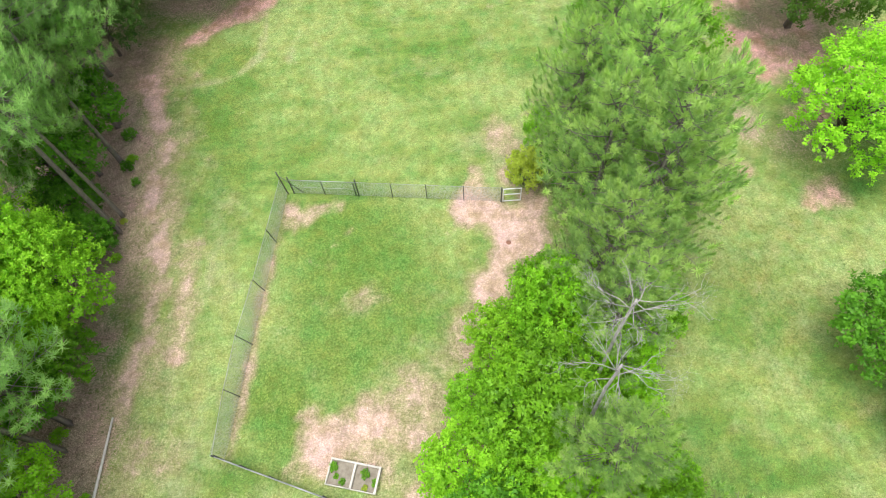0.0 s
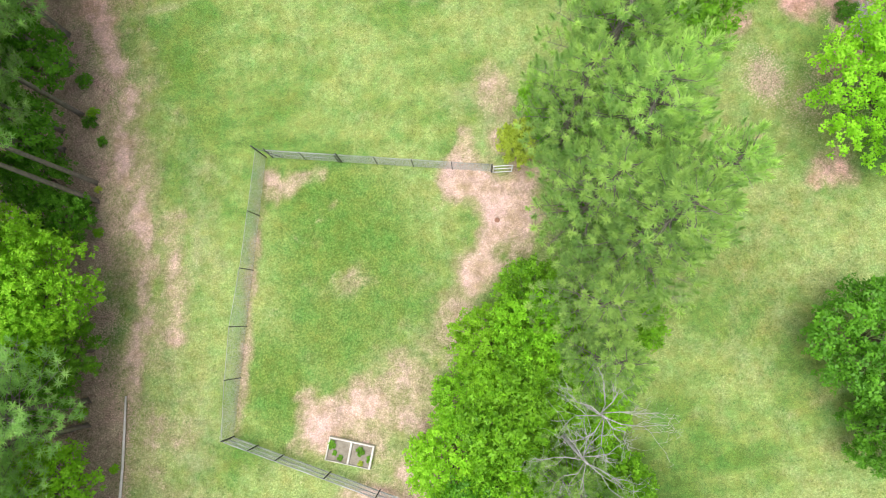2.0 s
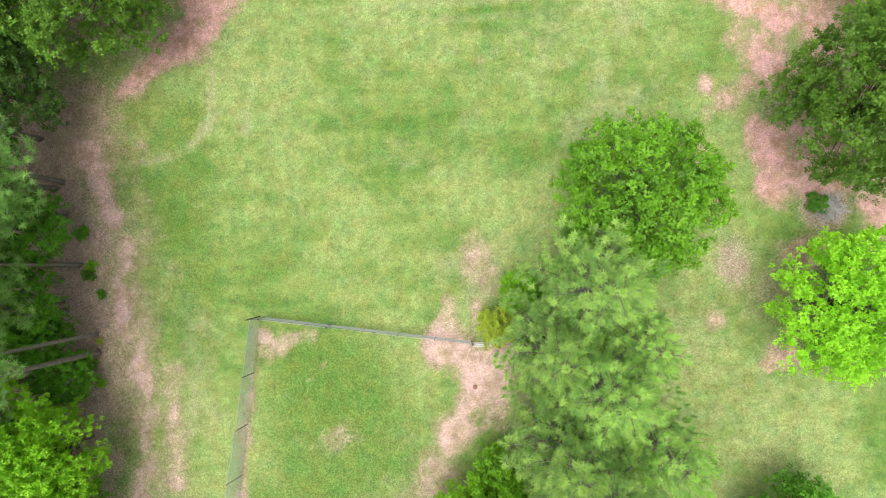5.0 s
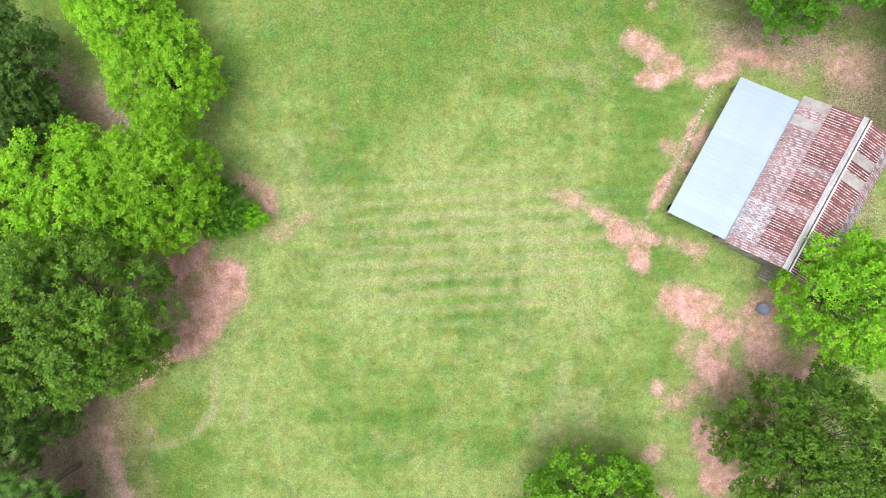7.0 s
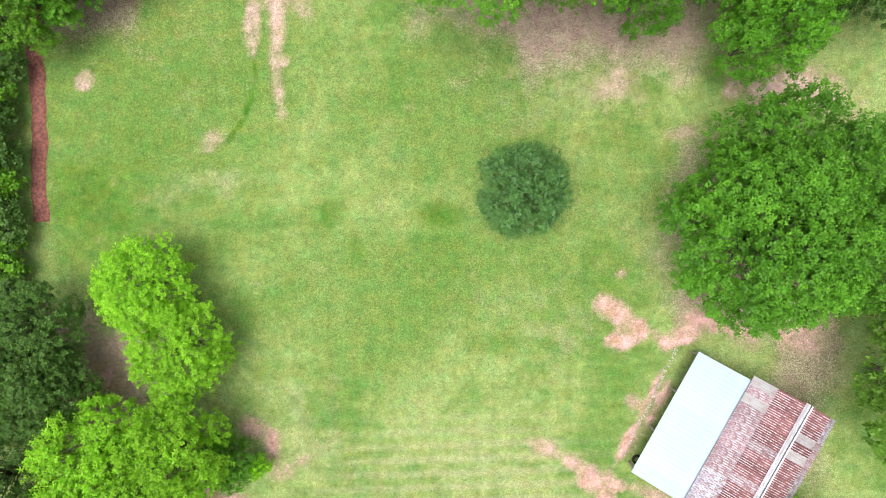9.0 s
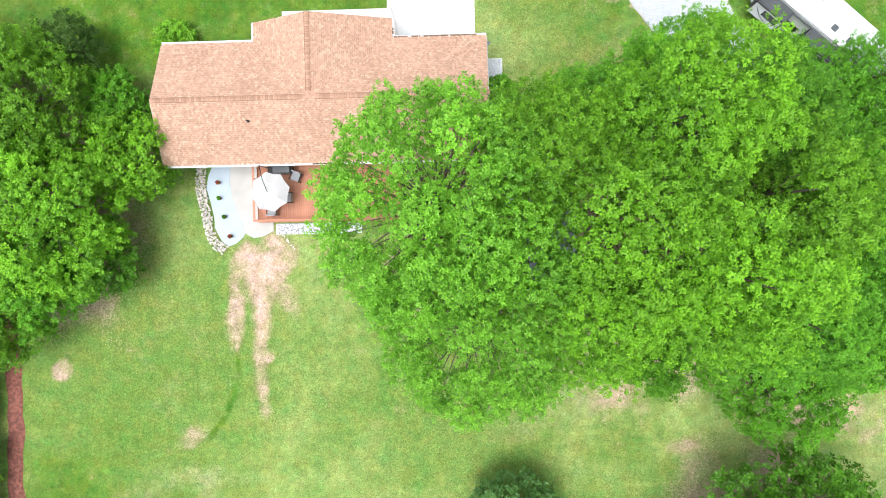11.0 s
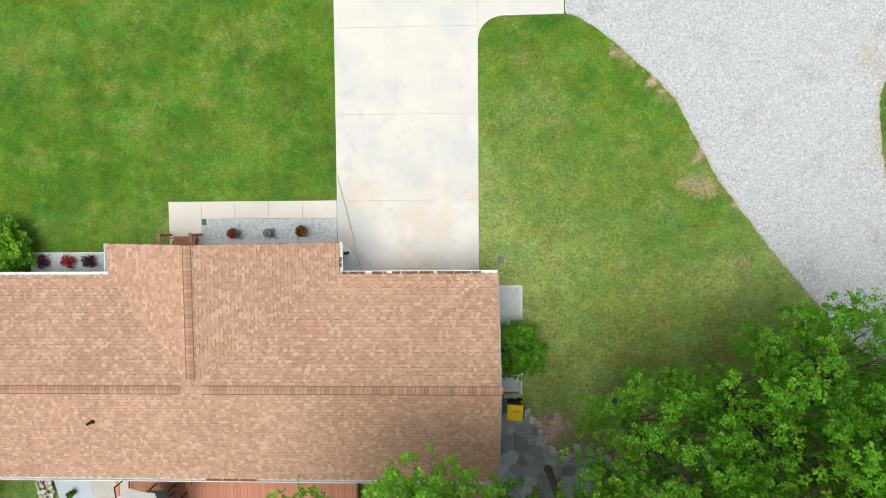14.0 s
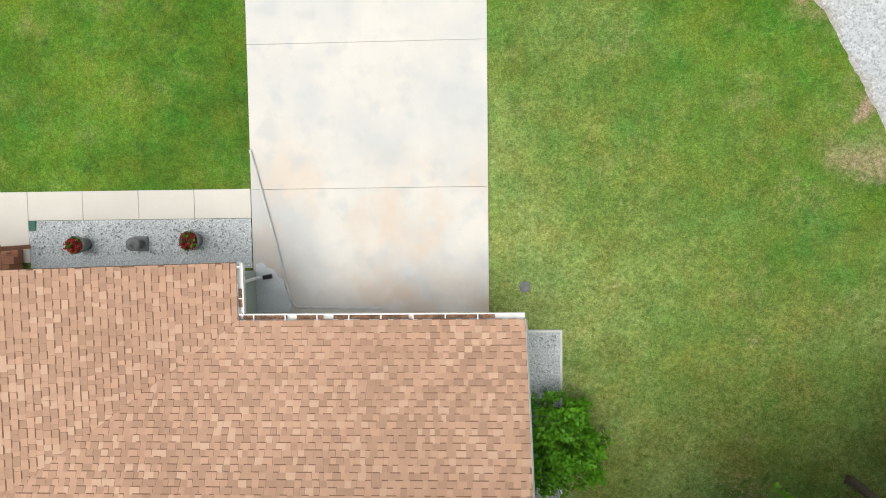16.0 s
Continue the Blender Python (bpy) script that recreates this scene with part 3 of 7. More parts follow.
def ground_mat():
    m = bpy.data.materials.new("lawn_and_clay")
    m.use_nodes = True
    N, Lk = m.node_tree.nodes, m.node_tree.links
    b = N["Principled BSDF"]
    b.inputs["Roughness"].default_value, b.inputs["Specular IOR Level"].default_value = 0.95, 0.1
    co = N.new("ShaderNodeNewGeometry").outputs["Position"]

    def noise_at(scale, detail=4, rough=0.6, stretch=None):
        n = N.new("ShaderNodeTexNoise")
        n.inputs["Scale"].default_value, n.inputs["Detail"].default_value, n.inputs["Roughness"].default_value = scale, detail, rough
        if stretch:
            mp = N.new("ShaderNodeMapping"); mp.inputs["Scale"].default_value = stretch
            Lk.new(co, mp.inputs["Vector"]); Lk.new(mp.outputs[0], n.inputs["Vector"])
        else:
            Lk.new(co, n.inputs["Vector"])
        return n.outputs["Fac"]

    def math_(op, a, c, d=None):
        n = N.new("ShaderNodeMath"); n.operation = op
        for k, v in enumerate((a, c, d)):
            if v is None:
                continue
            if isinstance(v, (int, float)):
                n.inputs[k].default_value = v
            else:
                Lk.new(v, n.inputs[k])
        return n.outputs[0]

    def step(v, lo, hi):
        n = N.new("ShaderNodeMapRange"); n.interpolation_type = "SMOOTHSTEP"
        n.inputs["From Min"].default_value, n.inputs["From Max"].default_value = lo, hi
        Lk.new(v, n.inputs["Value"])
        return n.outputs["Result"]

    def blend(f, a, c):
        n = N.new("ShaderNodeMix"); n.data_type = "RGBA"
        for k, v in (("A", a), ("B", c)):
            if isinstance(v, tuple):
                n.inputs[k].default_value = (*v, 1)
            else:
                Lk.new(v, n.inputs[k])
        if isinstance(f, float):
            n.inputs["Factor"].default_value = f
        else:
            Lk.new(f, n.inputs["Factor"])
        return n.outputs["Result"]

    def mask(key):
        a = N.new("ShaderNodeAttribute"); a.attribute_name = key
        return a.outputs["Fac"]

    slow, mid, small, tiny = noise_at(0.16), noise_at(0.8, 8, 0.66), noise_at(8.5, 5, 0.72), noise_at(17.0, 5, 0.8)
    patchy, tuft = noise_at(0.42, 9, 0.68), noise_at(5.5, 3, 0.55)
    grit = math_("ADD", math_("MULTIPLY", small, 0.55), math_("MULTIPLY", tiny, 0.45))
    big = noise_at(0.075, 3)
    streak = noise_at(0.55, 3, 0.6, (0.35, 1.6, 1))
    grass = blend(step(math_("ADD", math_("MULTIPLY", streak, 0.45), math_("MULTIPLY", slow, 0.55)), 0.36, 0.64), GRASS[0], GRASS[1])
    grass = blend(step(math_("ADD", math_("MULTIPLY", big, 0.45), math_("ADD", math_("MULTIPLY", slow, 0.3), math_("MULTIPLY", mid, 0.25))), 0.43, 0.58), grass, blend(step(small, 0.35, 0.65), GRASS[1], GRASS[2]))
    grass = blend(math_("MULTIPLY", step(math_("ADD", mask("lush"), math_("MULTIPLY", mid, 0.4)), 0.3, 1.1), 0.85), grass, blend(step(small, 0.3, 0.7), (0.092, 0.19, 0.026), (0.165, 0.255, 0.052)))
    grass = blend(math_("MULTIPLY", step(math_("ADD", mask("deep"), math_("MULTIPLY", mid, 0.5)), 0.35, 1.05), 0.9), grass, blend(step(math_("ADD", math_("MULTIPLY", noise_at(0.33, 4, 0.55), 0.4), math_("MULTIPLY", math_("ADD", mid, patchy), 0.3)), 0.4, 0.6), GRASS[3], blend(step(mid, 0.5, 0.72), GRASS[4], GRASS[5])))
    wave = N.new("ShaderNodeTexWave"); wave.bands_direction = "Y"
    wave.inputs["Scale"].default_value, wave.inputs["Distortion"].default_value, wave.inputs["Detail"].default_value, wave.inputs["Detail Scale"].default_value = 0.334, 1.8, 3, 0.8
    Lk.new(co, wave.inputs["Vector"])
    stripes = math_("MULTIPLY", step(wave.outputs["Fac"], 0.0, 1.0), math_("MULTIPLY", mask("mown"), math_("MULTIPLY", mid, 0.85)))
    dryness = math_("MAXIMUM", stripes, math_("MULTIPLY", step(math_("ADD", mask("dry"), math_("MULTIPLY", math_("SUBTRACT", math_("ADD", math_("MULTIPLY", patchy, 0.75), math_("MULTIPLY", mid, 0.45)), 0.6), 2.4)), 0.15, 1.25), 0.7))
    grass = blend(dryness, grass, blend(step(small, 0.35, 0.65), DRYGRASS[0], DRYGRASS[1]))
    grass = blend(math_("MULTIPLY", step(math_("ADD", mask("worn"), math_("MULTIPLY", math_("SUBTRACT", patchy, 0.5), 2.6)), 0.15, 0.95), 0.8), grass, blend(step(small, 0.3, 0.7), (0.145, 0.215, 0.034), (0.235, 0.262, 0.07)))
    litter_f = step(math_("ADD", mask("litter"), math_("MULTIPLY", math_("SUBTRACT", grit, 0.5), 1.2)), 0.25, 0.65)
    surface = blend(math_("MULTIPLY", litter_f, 0.9), grass, blend(step(tiny, 0.35, 0.65), LITTERC[0], LITTERC[1]))
    clay_noise = math_("SUBTRACT", math_("ADD", math_("MULTIPLY", noise_at(0.95, 9, 0.7), 0.6), math_("ADD", math_("MULTIPLY", patchy, 0.25), math_("MULTIPLY", grit, 0.2))), 0.525)
    thin = math_("MULTIPLY", step(math_("ADD", mask("clay"), math_("MULTIPLY", math_("SUBTRACT", patchy, 0.5), 0.6)), 0.02, 0.45), 0.62)
    surface = blend(thin, surface, blend(step(small, 0.3, 0.7), (0.30, 0.25, 0.125), (0.44, 0.33, 0.215)))
    clay_f = step(math_("ADD", mask("clay"), math_("MULTIPLY", clay_noise, 3.0)), 0.18, 0.95)
    clay_c = blend(step(math_("ADD", math_("MULTIPLY", noise_at(0.9, 8, 0.7), 0.75), math_("MULTIPLY", small, 0.25)), 0.36, 0.62), blend(mask("redness"), CLAYC[0], REDCLAY[0]), blend(mask("redness"), CLAYC[1], REDCLAY[1]))
    surface = blend(math_("MULTIPLY", clay_f, 0.96), surface, clay_c)
    # scattered weed clumps in the lawn by the house
    surface = blend(math_("MULTIPLY", math_("MULTIPLY", step(noise_at(1.9, 3, 0.5), 0.64, 0.71), step(mask("deep"), 0.4, 0.9)), 0.55), surface, (0.05, 0.11, 0.022))
    # darker tufts and a fine grain of blades
    surface = blend(math_("MULTIPLY", step(tuft, 0.61, 0.70), math_("MULTIPLY_ADD", step(mask("clay"), 0.2, 0.6), -0.25, 0.5)), surface, blend(step(mask("clay"), 0.2, 0.6), (0.06, 0.13, 0.025), (0.20, 0.13, 0.07)))
    hsv = N.new("ShaderNodeHueSaturation")
    Lk.new(math_("MULTIPLY_ADD", tiny, 1.3, 0.35), hsv.inputs["Value"])
    Lk.new(surface, hsv.inputs["Color"])
    hsv2 = N.new("ShaderNodeHueSaturation")
    Lk.new(math_("MULTIPLY_ADD", small, 0.7, 0.65), hsv2.inputs["Value"]); Lk.new(hsv.outputs["Color"], hsv2.inputs["Color"])
    # faint swaths left by the mower, lengthwise
    swath = noise_at(1.0, 2, 0.5, (1.5, 0.09, 1))
    hsv4 = N.new("ShaderNodeHueSaturation")
    Lk.new(math_("MULTIPLY_ADD", swath, 0.18, 0.91), hsv4.inputs["Value"]); Lk.new(hsv2.outputs["Color"], hsv4.inputs["Color"])
    # mottling of denser and thinner turf
    mottle = noise_at(1.5, 9, 0.8)
    hsv5 = N.new("ShaderNodeHueSaturation")
    Lk.new(math_("MULTIPLY_ADD", mottle, 1.5, 0.25), hsv5.inputs["Value"]); Lk.new(hsv4.outputs["Color"], hsv5.inputs["Color"])
    Lk.new(math_("MULTIPLY_ADD", noise_at(0.9, 6, 0.7), -0.17, 0.585), hsv5.inputs["Hue"])
    hsv2 = hsv5
    hsv3 = N.new("ShaderNodeHueSaturation")
    blade = noise_at(30.0, 3, 0.75)
    Lk.new(math_("MULTIPLY_ADD", blade, 1.8, 0.1), hsv3.inputs["Value"]); Lk.new(hsv2.outputs["Color"], hsv3.inputs["Color"])
    Lk.new(hsv3.outputs["Color"], b.inputs["Base Color"])
    bp = N.new("ShaderNodeBump")
    bp.inputs["Strength"].default_value, bp.inputs["Distance"].default_value = 0.8, 0.06
    Lk.new(grit, bp.inputs["Height"]); Lk.new(bp.outputs["Normal"], b.inputs["Normal"])
    return m


GRASS = ((0.122, 0.225, 0.04), (0.245, 0.325, 0.085), (0.315, 0.38, 0.135), (0.05, 0.135, 0.009), (0.104, 0.215, 0.016), (0.175, 0.212, 0.055))
DRYGRASS = ((0.37, 0.36, 0.175), (0.44, 0.39, 0.24))
LITTERC = ((0.28, 0.185, 0.135), (0.57, 0.41, 0.32))
CLAYC = ((0.43, 0.27, 0.19), (0.65, 0.48, 0.385))
REDCLAY = ((0.41, 0.20, 0.145), (0.69, 0.44, 0.355))
ground_me.materials.append(ground_mat())
ground = tagged(new("ground", ground_me), "mown green lawn with patches of bare red clay", "ground", kind="structure")


# ---- trees ----
def crown_mesh(name, seed, R, base, top, clump=0.85, leaf=0.16, density=1.0, k=9, upright=0.45, fill=1.0):
    """A crown of leafy clumps with gaps between them; each clump is made of sprays of k leaves. Returns the mesh and the clumps' centres."""
    rng = np.random.default_rng(seed)
    mid, half = (base + top) / 2, (top - base) / 2
    C, r = [], []
    for depth, share in ((1.0, 0.76), (0.7, 0.4)):
        area = 2 * math.pi * R * (R + half) * 0.5 * depth ** 2 * 1.45
        count = max(6, int(fill * share * area / (math.pi * clump ** 2) * 1.35))
        for i in range(count):
            z = 1 - 1.6 * (i + 0.5) / count
            w = i * 2.39996 + rng.uniform(-0.5, 0.5)
            s = math.sqrt(max(0.0, 1 - z * z)) ** 0.85 if z > -0.25 else 0.95
            d = depth * (1 + rng.normal(0, 0.05 + 0.1 * max(0.0, upright - 0.4))) * (1 - 0.5 * clump / R)
            C.append((math.cos(w) * s * d * R, math.sin(w) * s * d * R, max(base + 0.6 * clump, mid + z * (half - 0.4 * clump) * (0.75 + 0.25 * depth) + rng.normal(0, 0.05) * half)))
            r.append(clump * rng.uniform(0.6, 1.15))
    C.append((0.1 * clump, 0, top - 0.9 * clump)); r.append(clump)
    C.append((0, 0, mid)); r.append(R * 0.45)
    C, r = np.array(C), np.array(r)
    pts, nor, ton = [], [], []
    for i in range(len(C)):
        last = i == len(C) - 1
        n = int(density * 22.0 * r[i] ** 2 / (leaf / 0.16) ** 2 * (3.2 if not last else 3.4))
        d = rng.normal(size=(n, 3)); d /= np.linalg.norm(d, axis=1)[:, None]
        d[:, 2] = np.where((d[:, 2] < -0.4) | ((d[:, 2] < 0.1) & (rng.random(n) < 0.45)), -d[:, 2], d[:, 2])
        lump = 1 + 0.2 * np.sin(d[:, 0] * 6 + i) * np.sin(d[:, 1] * 6 + 2 * i) + rng.normal(0, 0.14, n) + np.where(rng.random(n) < 0.08, 0.3, 0)
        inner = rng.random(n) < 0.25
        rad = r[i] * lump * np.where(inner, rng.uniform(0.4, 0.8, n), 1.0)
        p = C[i] + d * rad[:, None] * np.array([1, 1, 0.9 + 0.25 * upright])
        near = np.linalg.norm(C - C[i], axis=1) < r + r[i] + 0.5
        inside = np.zeros(n, bool)
        for j in np.nonzero(near)[0]:
            if j != i:
                inside |= np.linalg.norm(p - C[j], axis=1) < 0.7 * r[j]
        keep = ~inside & (p[:, 2] > base * 0.9)
        # inner leaves darker and upward ones lighter: crown shading put into the tone
        own = rng.normal(0, 0.12)
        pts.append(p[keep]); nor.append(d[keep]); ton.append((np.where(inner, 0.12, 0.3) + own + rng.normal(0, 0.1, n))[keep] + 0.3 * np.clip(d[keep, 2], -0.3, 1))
    p, d, ton = np.concatenate(pts), np.concatenate(nor), np.concatenate(ton)
    n = len(p)
    up = d * (1 - upright) + np.array([0, 0, 0.25 + 0.75 * upright]) + rng.normal(0, 0.22, (n, 3)); up /= np.linalg.norm(up, axis=1)[:, None]
    t1 = np.cross(up, rng.normal(size=(n, 3))); t1 /= np.linalg.norm(t1, axis=1)[:, None]
    t2 = np.cross(up, t1)
    size = leaf * rng.uniform(0.75, 1.3, n)
    V, tone = [], []
    for q in range(k):
        f = q / (k - 1)
        w = 2.39996 * q + rng.uniform(-0.4, 0.4, n)
        lift = (-0.3 + 1.0 * f + rng.normal(0, 0.3, n))[:, None]
        out = t1 * np.cos(w)[:, None] + t2 * np.sin(w)[:, None]
        way = out * np.cos(lift) + up * np.sin(lift)
        side = np.cross(out, up)
        L = (size * rng.uniform(0.8, 1.15, n))[:, None]
        b0 = p + up * (size * (-0.6 + 1.0 * f))[:, None] + out * L * 0.15
        if q % 2:
            V.append(np.stack([b0, b0 + way * L * 0.75 + side * L * 0.5, b0 + way * L * 1.1 - side * L * 0.2 - up * L * 0.08], 1))
        else:
            V.append(np.stack([b0 + way * L * 0.2 + side * L * 0.42, b0 + way * L * 1.15, b0 + way * L * 0.15 - side * L * 0.4], 1))
        # spray bases darker and tips paler, in the tone too
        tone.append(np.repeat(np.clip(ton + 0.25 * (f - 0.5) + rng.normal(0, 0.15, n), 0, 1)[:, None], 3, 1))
    V = np.concatenate(V).reshape(-1, 3)
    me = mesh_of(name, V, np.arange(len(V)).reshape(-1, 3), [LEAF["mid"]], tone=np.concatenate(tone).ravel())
    return me, C


def trunk_mesh(name, seed, C, base, r0=0.22):
    rng = np.random.default_rng(seed)
    fork = max(0.5, base * 1.05)
    zt = C[:, 2].max() - 0.5
    paths = [[(0, 0, -0.15, r0 * 1.35), (0.03, 0.02, 0.3, r0), (rng.normal(0, 0.1), rng.normal(0, 0.1), fork, r0 * 0.8), (rng.normal(0, 0.2), rng.normal(0, 0.2), (fork + zt) / 2, r0 * 0.5), (0, 0, zt, r0 * 0.15)]]
    for c in C[:-1]:
        z = fork + (c[2] - fork) * 0.3
        paths.append([(0, 0, z, r0 * 0.2), (c[0] * 0.4 + rng.normal(0, 0.2), c[1] * 0.4 + rng.normal(0, 0.2), z + (c[2] - z) * 0.5 + 0.2, r0 * 0.12), (*c, r0 * 0.05)])
    V, Fc = tubes(paths, 4)
    return mesh_of(name, V, Fc, [BARK], smooth=True)


def pine_meshes(seed, H, R, low=0.35, needles=30, gap=0.4, long=0.25):
    """Starry needle tufts on the tips and sides of whorled limbs round a tall straight trunk."""
    rng = np.random.default_rng(seed)
    lean = rng.normal(0, 0.25, 2)
    paths = [[(0, 0, -0.15, 0.2), (0.02, 0, 0.4, 0.16), (lean[0] * 0.4, lean[1] * 0.4, H * 0.5, 0.12), (lean[0], lean[1], H - 0.3, 0.025)]]
    P, D, Tn = [], [], []
    z, w = H * low, rng.uniform(0, 6)
    while z < H - 0.2:
        f = (H - z) / (H * (1 - low))
        for _ in range(rng.integers(3, 6)):
            w += rng.uniform(0.9, 1.6)
            L = R * (0.18 + 0.9 * f ** 0.75) * rng.uniform(0.6, 1.12) * (0.75 if f > 0.9 else 1)
            base = np.array([lean[0] * z / H, lean[1] * z / H, z])
            way = np.array([math.cos(w), math.sin(w), 0])
            across = np.array([-way[1], way[0], 0])
            rise = L * rng.uniform(0.1, 0.45) * (1.4 - f)
            knots = [base + way * L * s + np.array([0, 0, rise * s * s]) + rng.normal(0, 0.06, 3) * s for s in (0, 0.35, 0.7, 1.0)]
            paths.append([(*q, rr) for q, rr in zip(knots, (0.036, 0.024, 0.014, 0.006))])
            own = rng.normal(0, 0.13)
            for s in np.arange(0.36, 1.03, gap / max(L, 0.6)):
                a = knots[0] + way * L * s + np.array([0, 0, rise * s * s])
                for sidew in ((rng.uniform(-1, -0.35), rng.uniform(0.35, 1)) if s < 0.92 else (-0.55, 0.0, 0.55)):
                    reach = sidew * 0.72 * (1.2 - s * 0.7) * min(1, L / 1.8)
                    q = a + across * reach + way * abs(reach) * 0.6 + np.array([0, 0, rng.uniform(0.05, 0.3)])
                    if abs(reach) > 0.2:
                        paths.append([(*a, 0.01), (*q, 0.005)])
                    young = rng.random() < 0.22 + 0.35 * (1 - f)
                    P.append(q); D.append(way * 0.35 + across * reach * 0.6 + np.array([0, 0, 0.9])); Tn.append(0.12 + own + 0.15 * s + (0.5 if young else 0) + rng.normal(0, 0.1))
        z += rng.uniform(0.36, 0.6)
    for _ in range(4):
        P.append(np.array([lean[0], lean[1], H - rng.uniform(0, 0.4)])); D.append(np.array([0, 0, 1.0])); Tn.append(1.0)
    P, D, Tn = np.array(P), np.array(D), np.array(Tn)
    n = len(P)
    D = D / np.linalg.norm(D, axis=1)[:, None]
    t1 = np.cross(D, rng.normal(size=(n, 3))); t1 /= np.linalg.norm(t1, axis=1)[:, None]
    t2 = np.cross(D, t1)
    size = long * rng.uniform(0.8, 1.25, n)
    V, tone = [], []
    for q in range(needles):
        f = (q + 0.5) / needles
        w = 2.39996 * q + rng.uniform(-0.3, 0.3, n)
        lift = (0.1 + 1.4 * f ** 1.2 + rng.normal(0, 0.12, n))[:, None]
        out = t1 * np.cos(w)[:, None] + t2 * np.sin(w)[:, None]
        way = out * np.cos(lift) + D * np.sin(lift)
        side = np.cross(way, out * np.sin(lift) * -1 + D * np.cos(lift))
        L = (size * rng.uniform(0.8, 1.1, n))[:, None]
        s0 = P + D * ((f - 0.75) * size * 1.3)[:, None]
        V.append(np.stack([s0 + way * L * 0.1 - side * 0.019, s0 + way * L * 0.1 + side * 0.019, s0 + way * L], 1))
        tone.append(np.repeat(np.clip(Tn + 0.35 * (f - 0.6) + rng.normal(0, 0.06, n), 0, 1)[:, None], 3, 1))
    V = np.concatenate(V).reshape(-1, 3)
    me = mesh_of("needles", V, np.arange(len(V)).reshape(-1, 3), [LEAF["pine"]], tone=np.concatenate(tone).ravel())
    Vt, Ft = tubes(paths, 3)
    return me, mesh_of("trunk", Vt, Ft, [PINE_BARK], smooth=True)


CROWNS = {}
for key, seed, R, base, top, clump, leaf, dens, upright in (
        ("big", 1, 5.0, 1.0, 10.0, 0.85, 0.15, 1.05, 0.4), ("big2", 2, 5.0, 1.2, 9.0, 1.0, 0.165, 0.95, 0.4), ("mid", 3, 3.5, 1.1, 7.5, 0.75, 0.155, 0.9, 0.4), ("mid2", 4, 3.5, 1.1, 8.0, 0.85, 0.155, 0.9, 0.4),
        ("fine", 9, 2.6, 1.5, 11.0, 0.55, 0.095, 0.7, 0.55), ("dense", 10, 1.0, 0.05, 1.6, 0.3, 0.1, 1.2, 0.3), ("small", 5, 2.2, 0.7, 4.6, 0.6, 0.145, 0.95, 0.35), ("small2", 6, 2.2, 0.5, 4.0, 0.55, 0.145, 0.95, 0.35),
        ("holly", 7, 3.0, 0.3, 5.2, 0.55, 0.125, 1.0, 0.3), ("bush", 8, 1.0, 0.05, 1.7, 0.4, 0.12, 1.0, 0.35),
        ("wood", 17, 3.5, 1.1, 7.5, 0.85, 0.19, 0.85, 0.4), ("wood2", 18, 3.5, 1.1, 8.0, 0.85, 0.19, 0.85, 0.4),
        ("oak", 14, 6.0, 4.5, 15.4, 0.95, 0.125, 0.9, 0.35), ("tall", 15, 3.7, 4.5, 16.6, 1.1, 0.125, 0.85, 0.6), ("tall2", 16, 3.5, 4.0, 15.4, 1.15, 0.125, 0.85, 0.6)):
    cm, centres = crown_mesh("crown", seed, R, base, top, clump, leaf, dens, upright=upright, fill=0.6 if key in ("tall", "tall2") else 0.75 if key in ("oak", "fine") else 1.0)
    CROWNS[key] = (cm, trunk_mesh("trunk", seed, centres, base, 0.05 * R if R > 1.5 else 0.03))
PINES = [pine_meshes(11, 13.4, 2.9, 0.28, 36, 0.42, 0.25), pine_meshes(12, 12.6, 2.7, 0.30, 36, 0.42, 0.25), pine_meshes(13, 13.0, 2.9, 0.45, 24, 0.48, 0.3), pine_meshes(19, 13.5, 2.6, 0.62, 24, 0.46, 0.3)]


def tree(name, kind, leafs, x, y, size=1.0, tall=1.0, label="", category="tree", group="", turn=None):
    cm, tm = CROWNS[kind] if isinstance(kind, str) else PINES[kind]
    ob = thing(name, label, category, group=group)
    w = (x * 37.7 + y * 91.3) % 360 if turn is None else turn
    ob.matrix_basis = pose(x, y, -0.02, 0, 0, w) @ Matrix.Diagonal((size, size, tall, 1))
    hang("trunk", tm, ob)
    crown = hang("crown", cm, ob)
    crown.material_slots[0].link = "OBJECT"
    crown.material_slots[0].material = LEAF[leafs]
    return ob


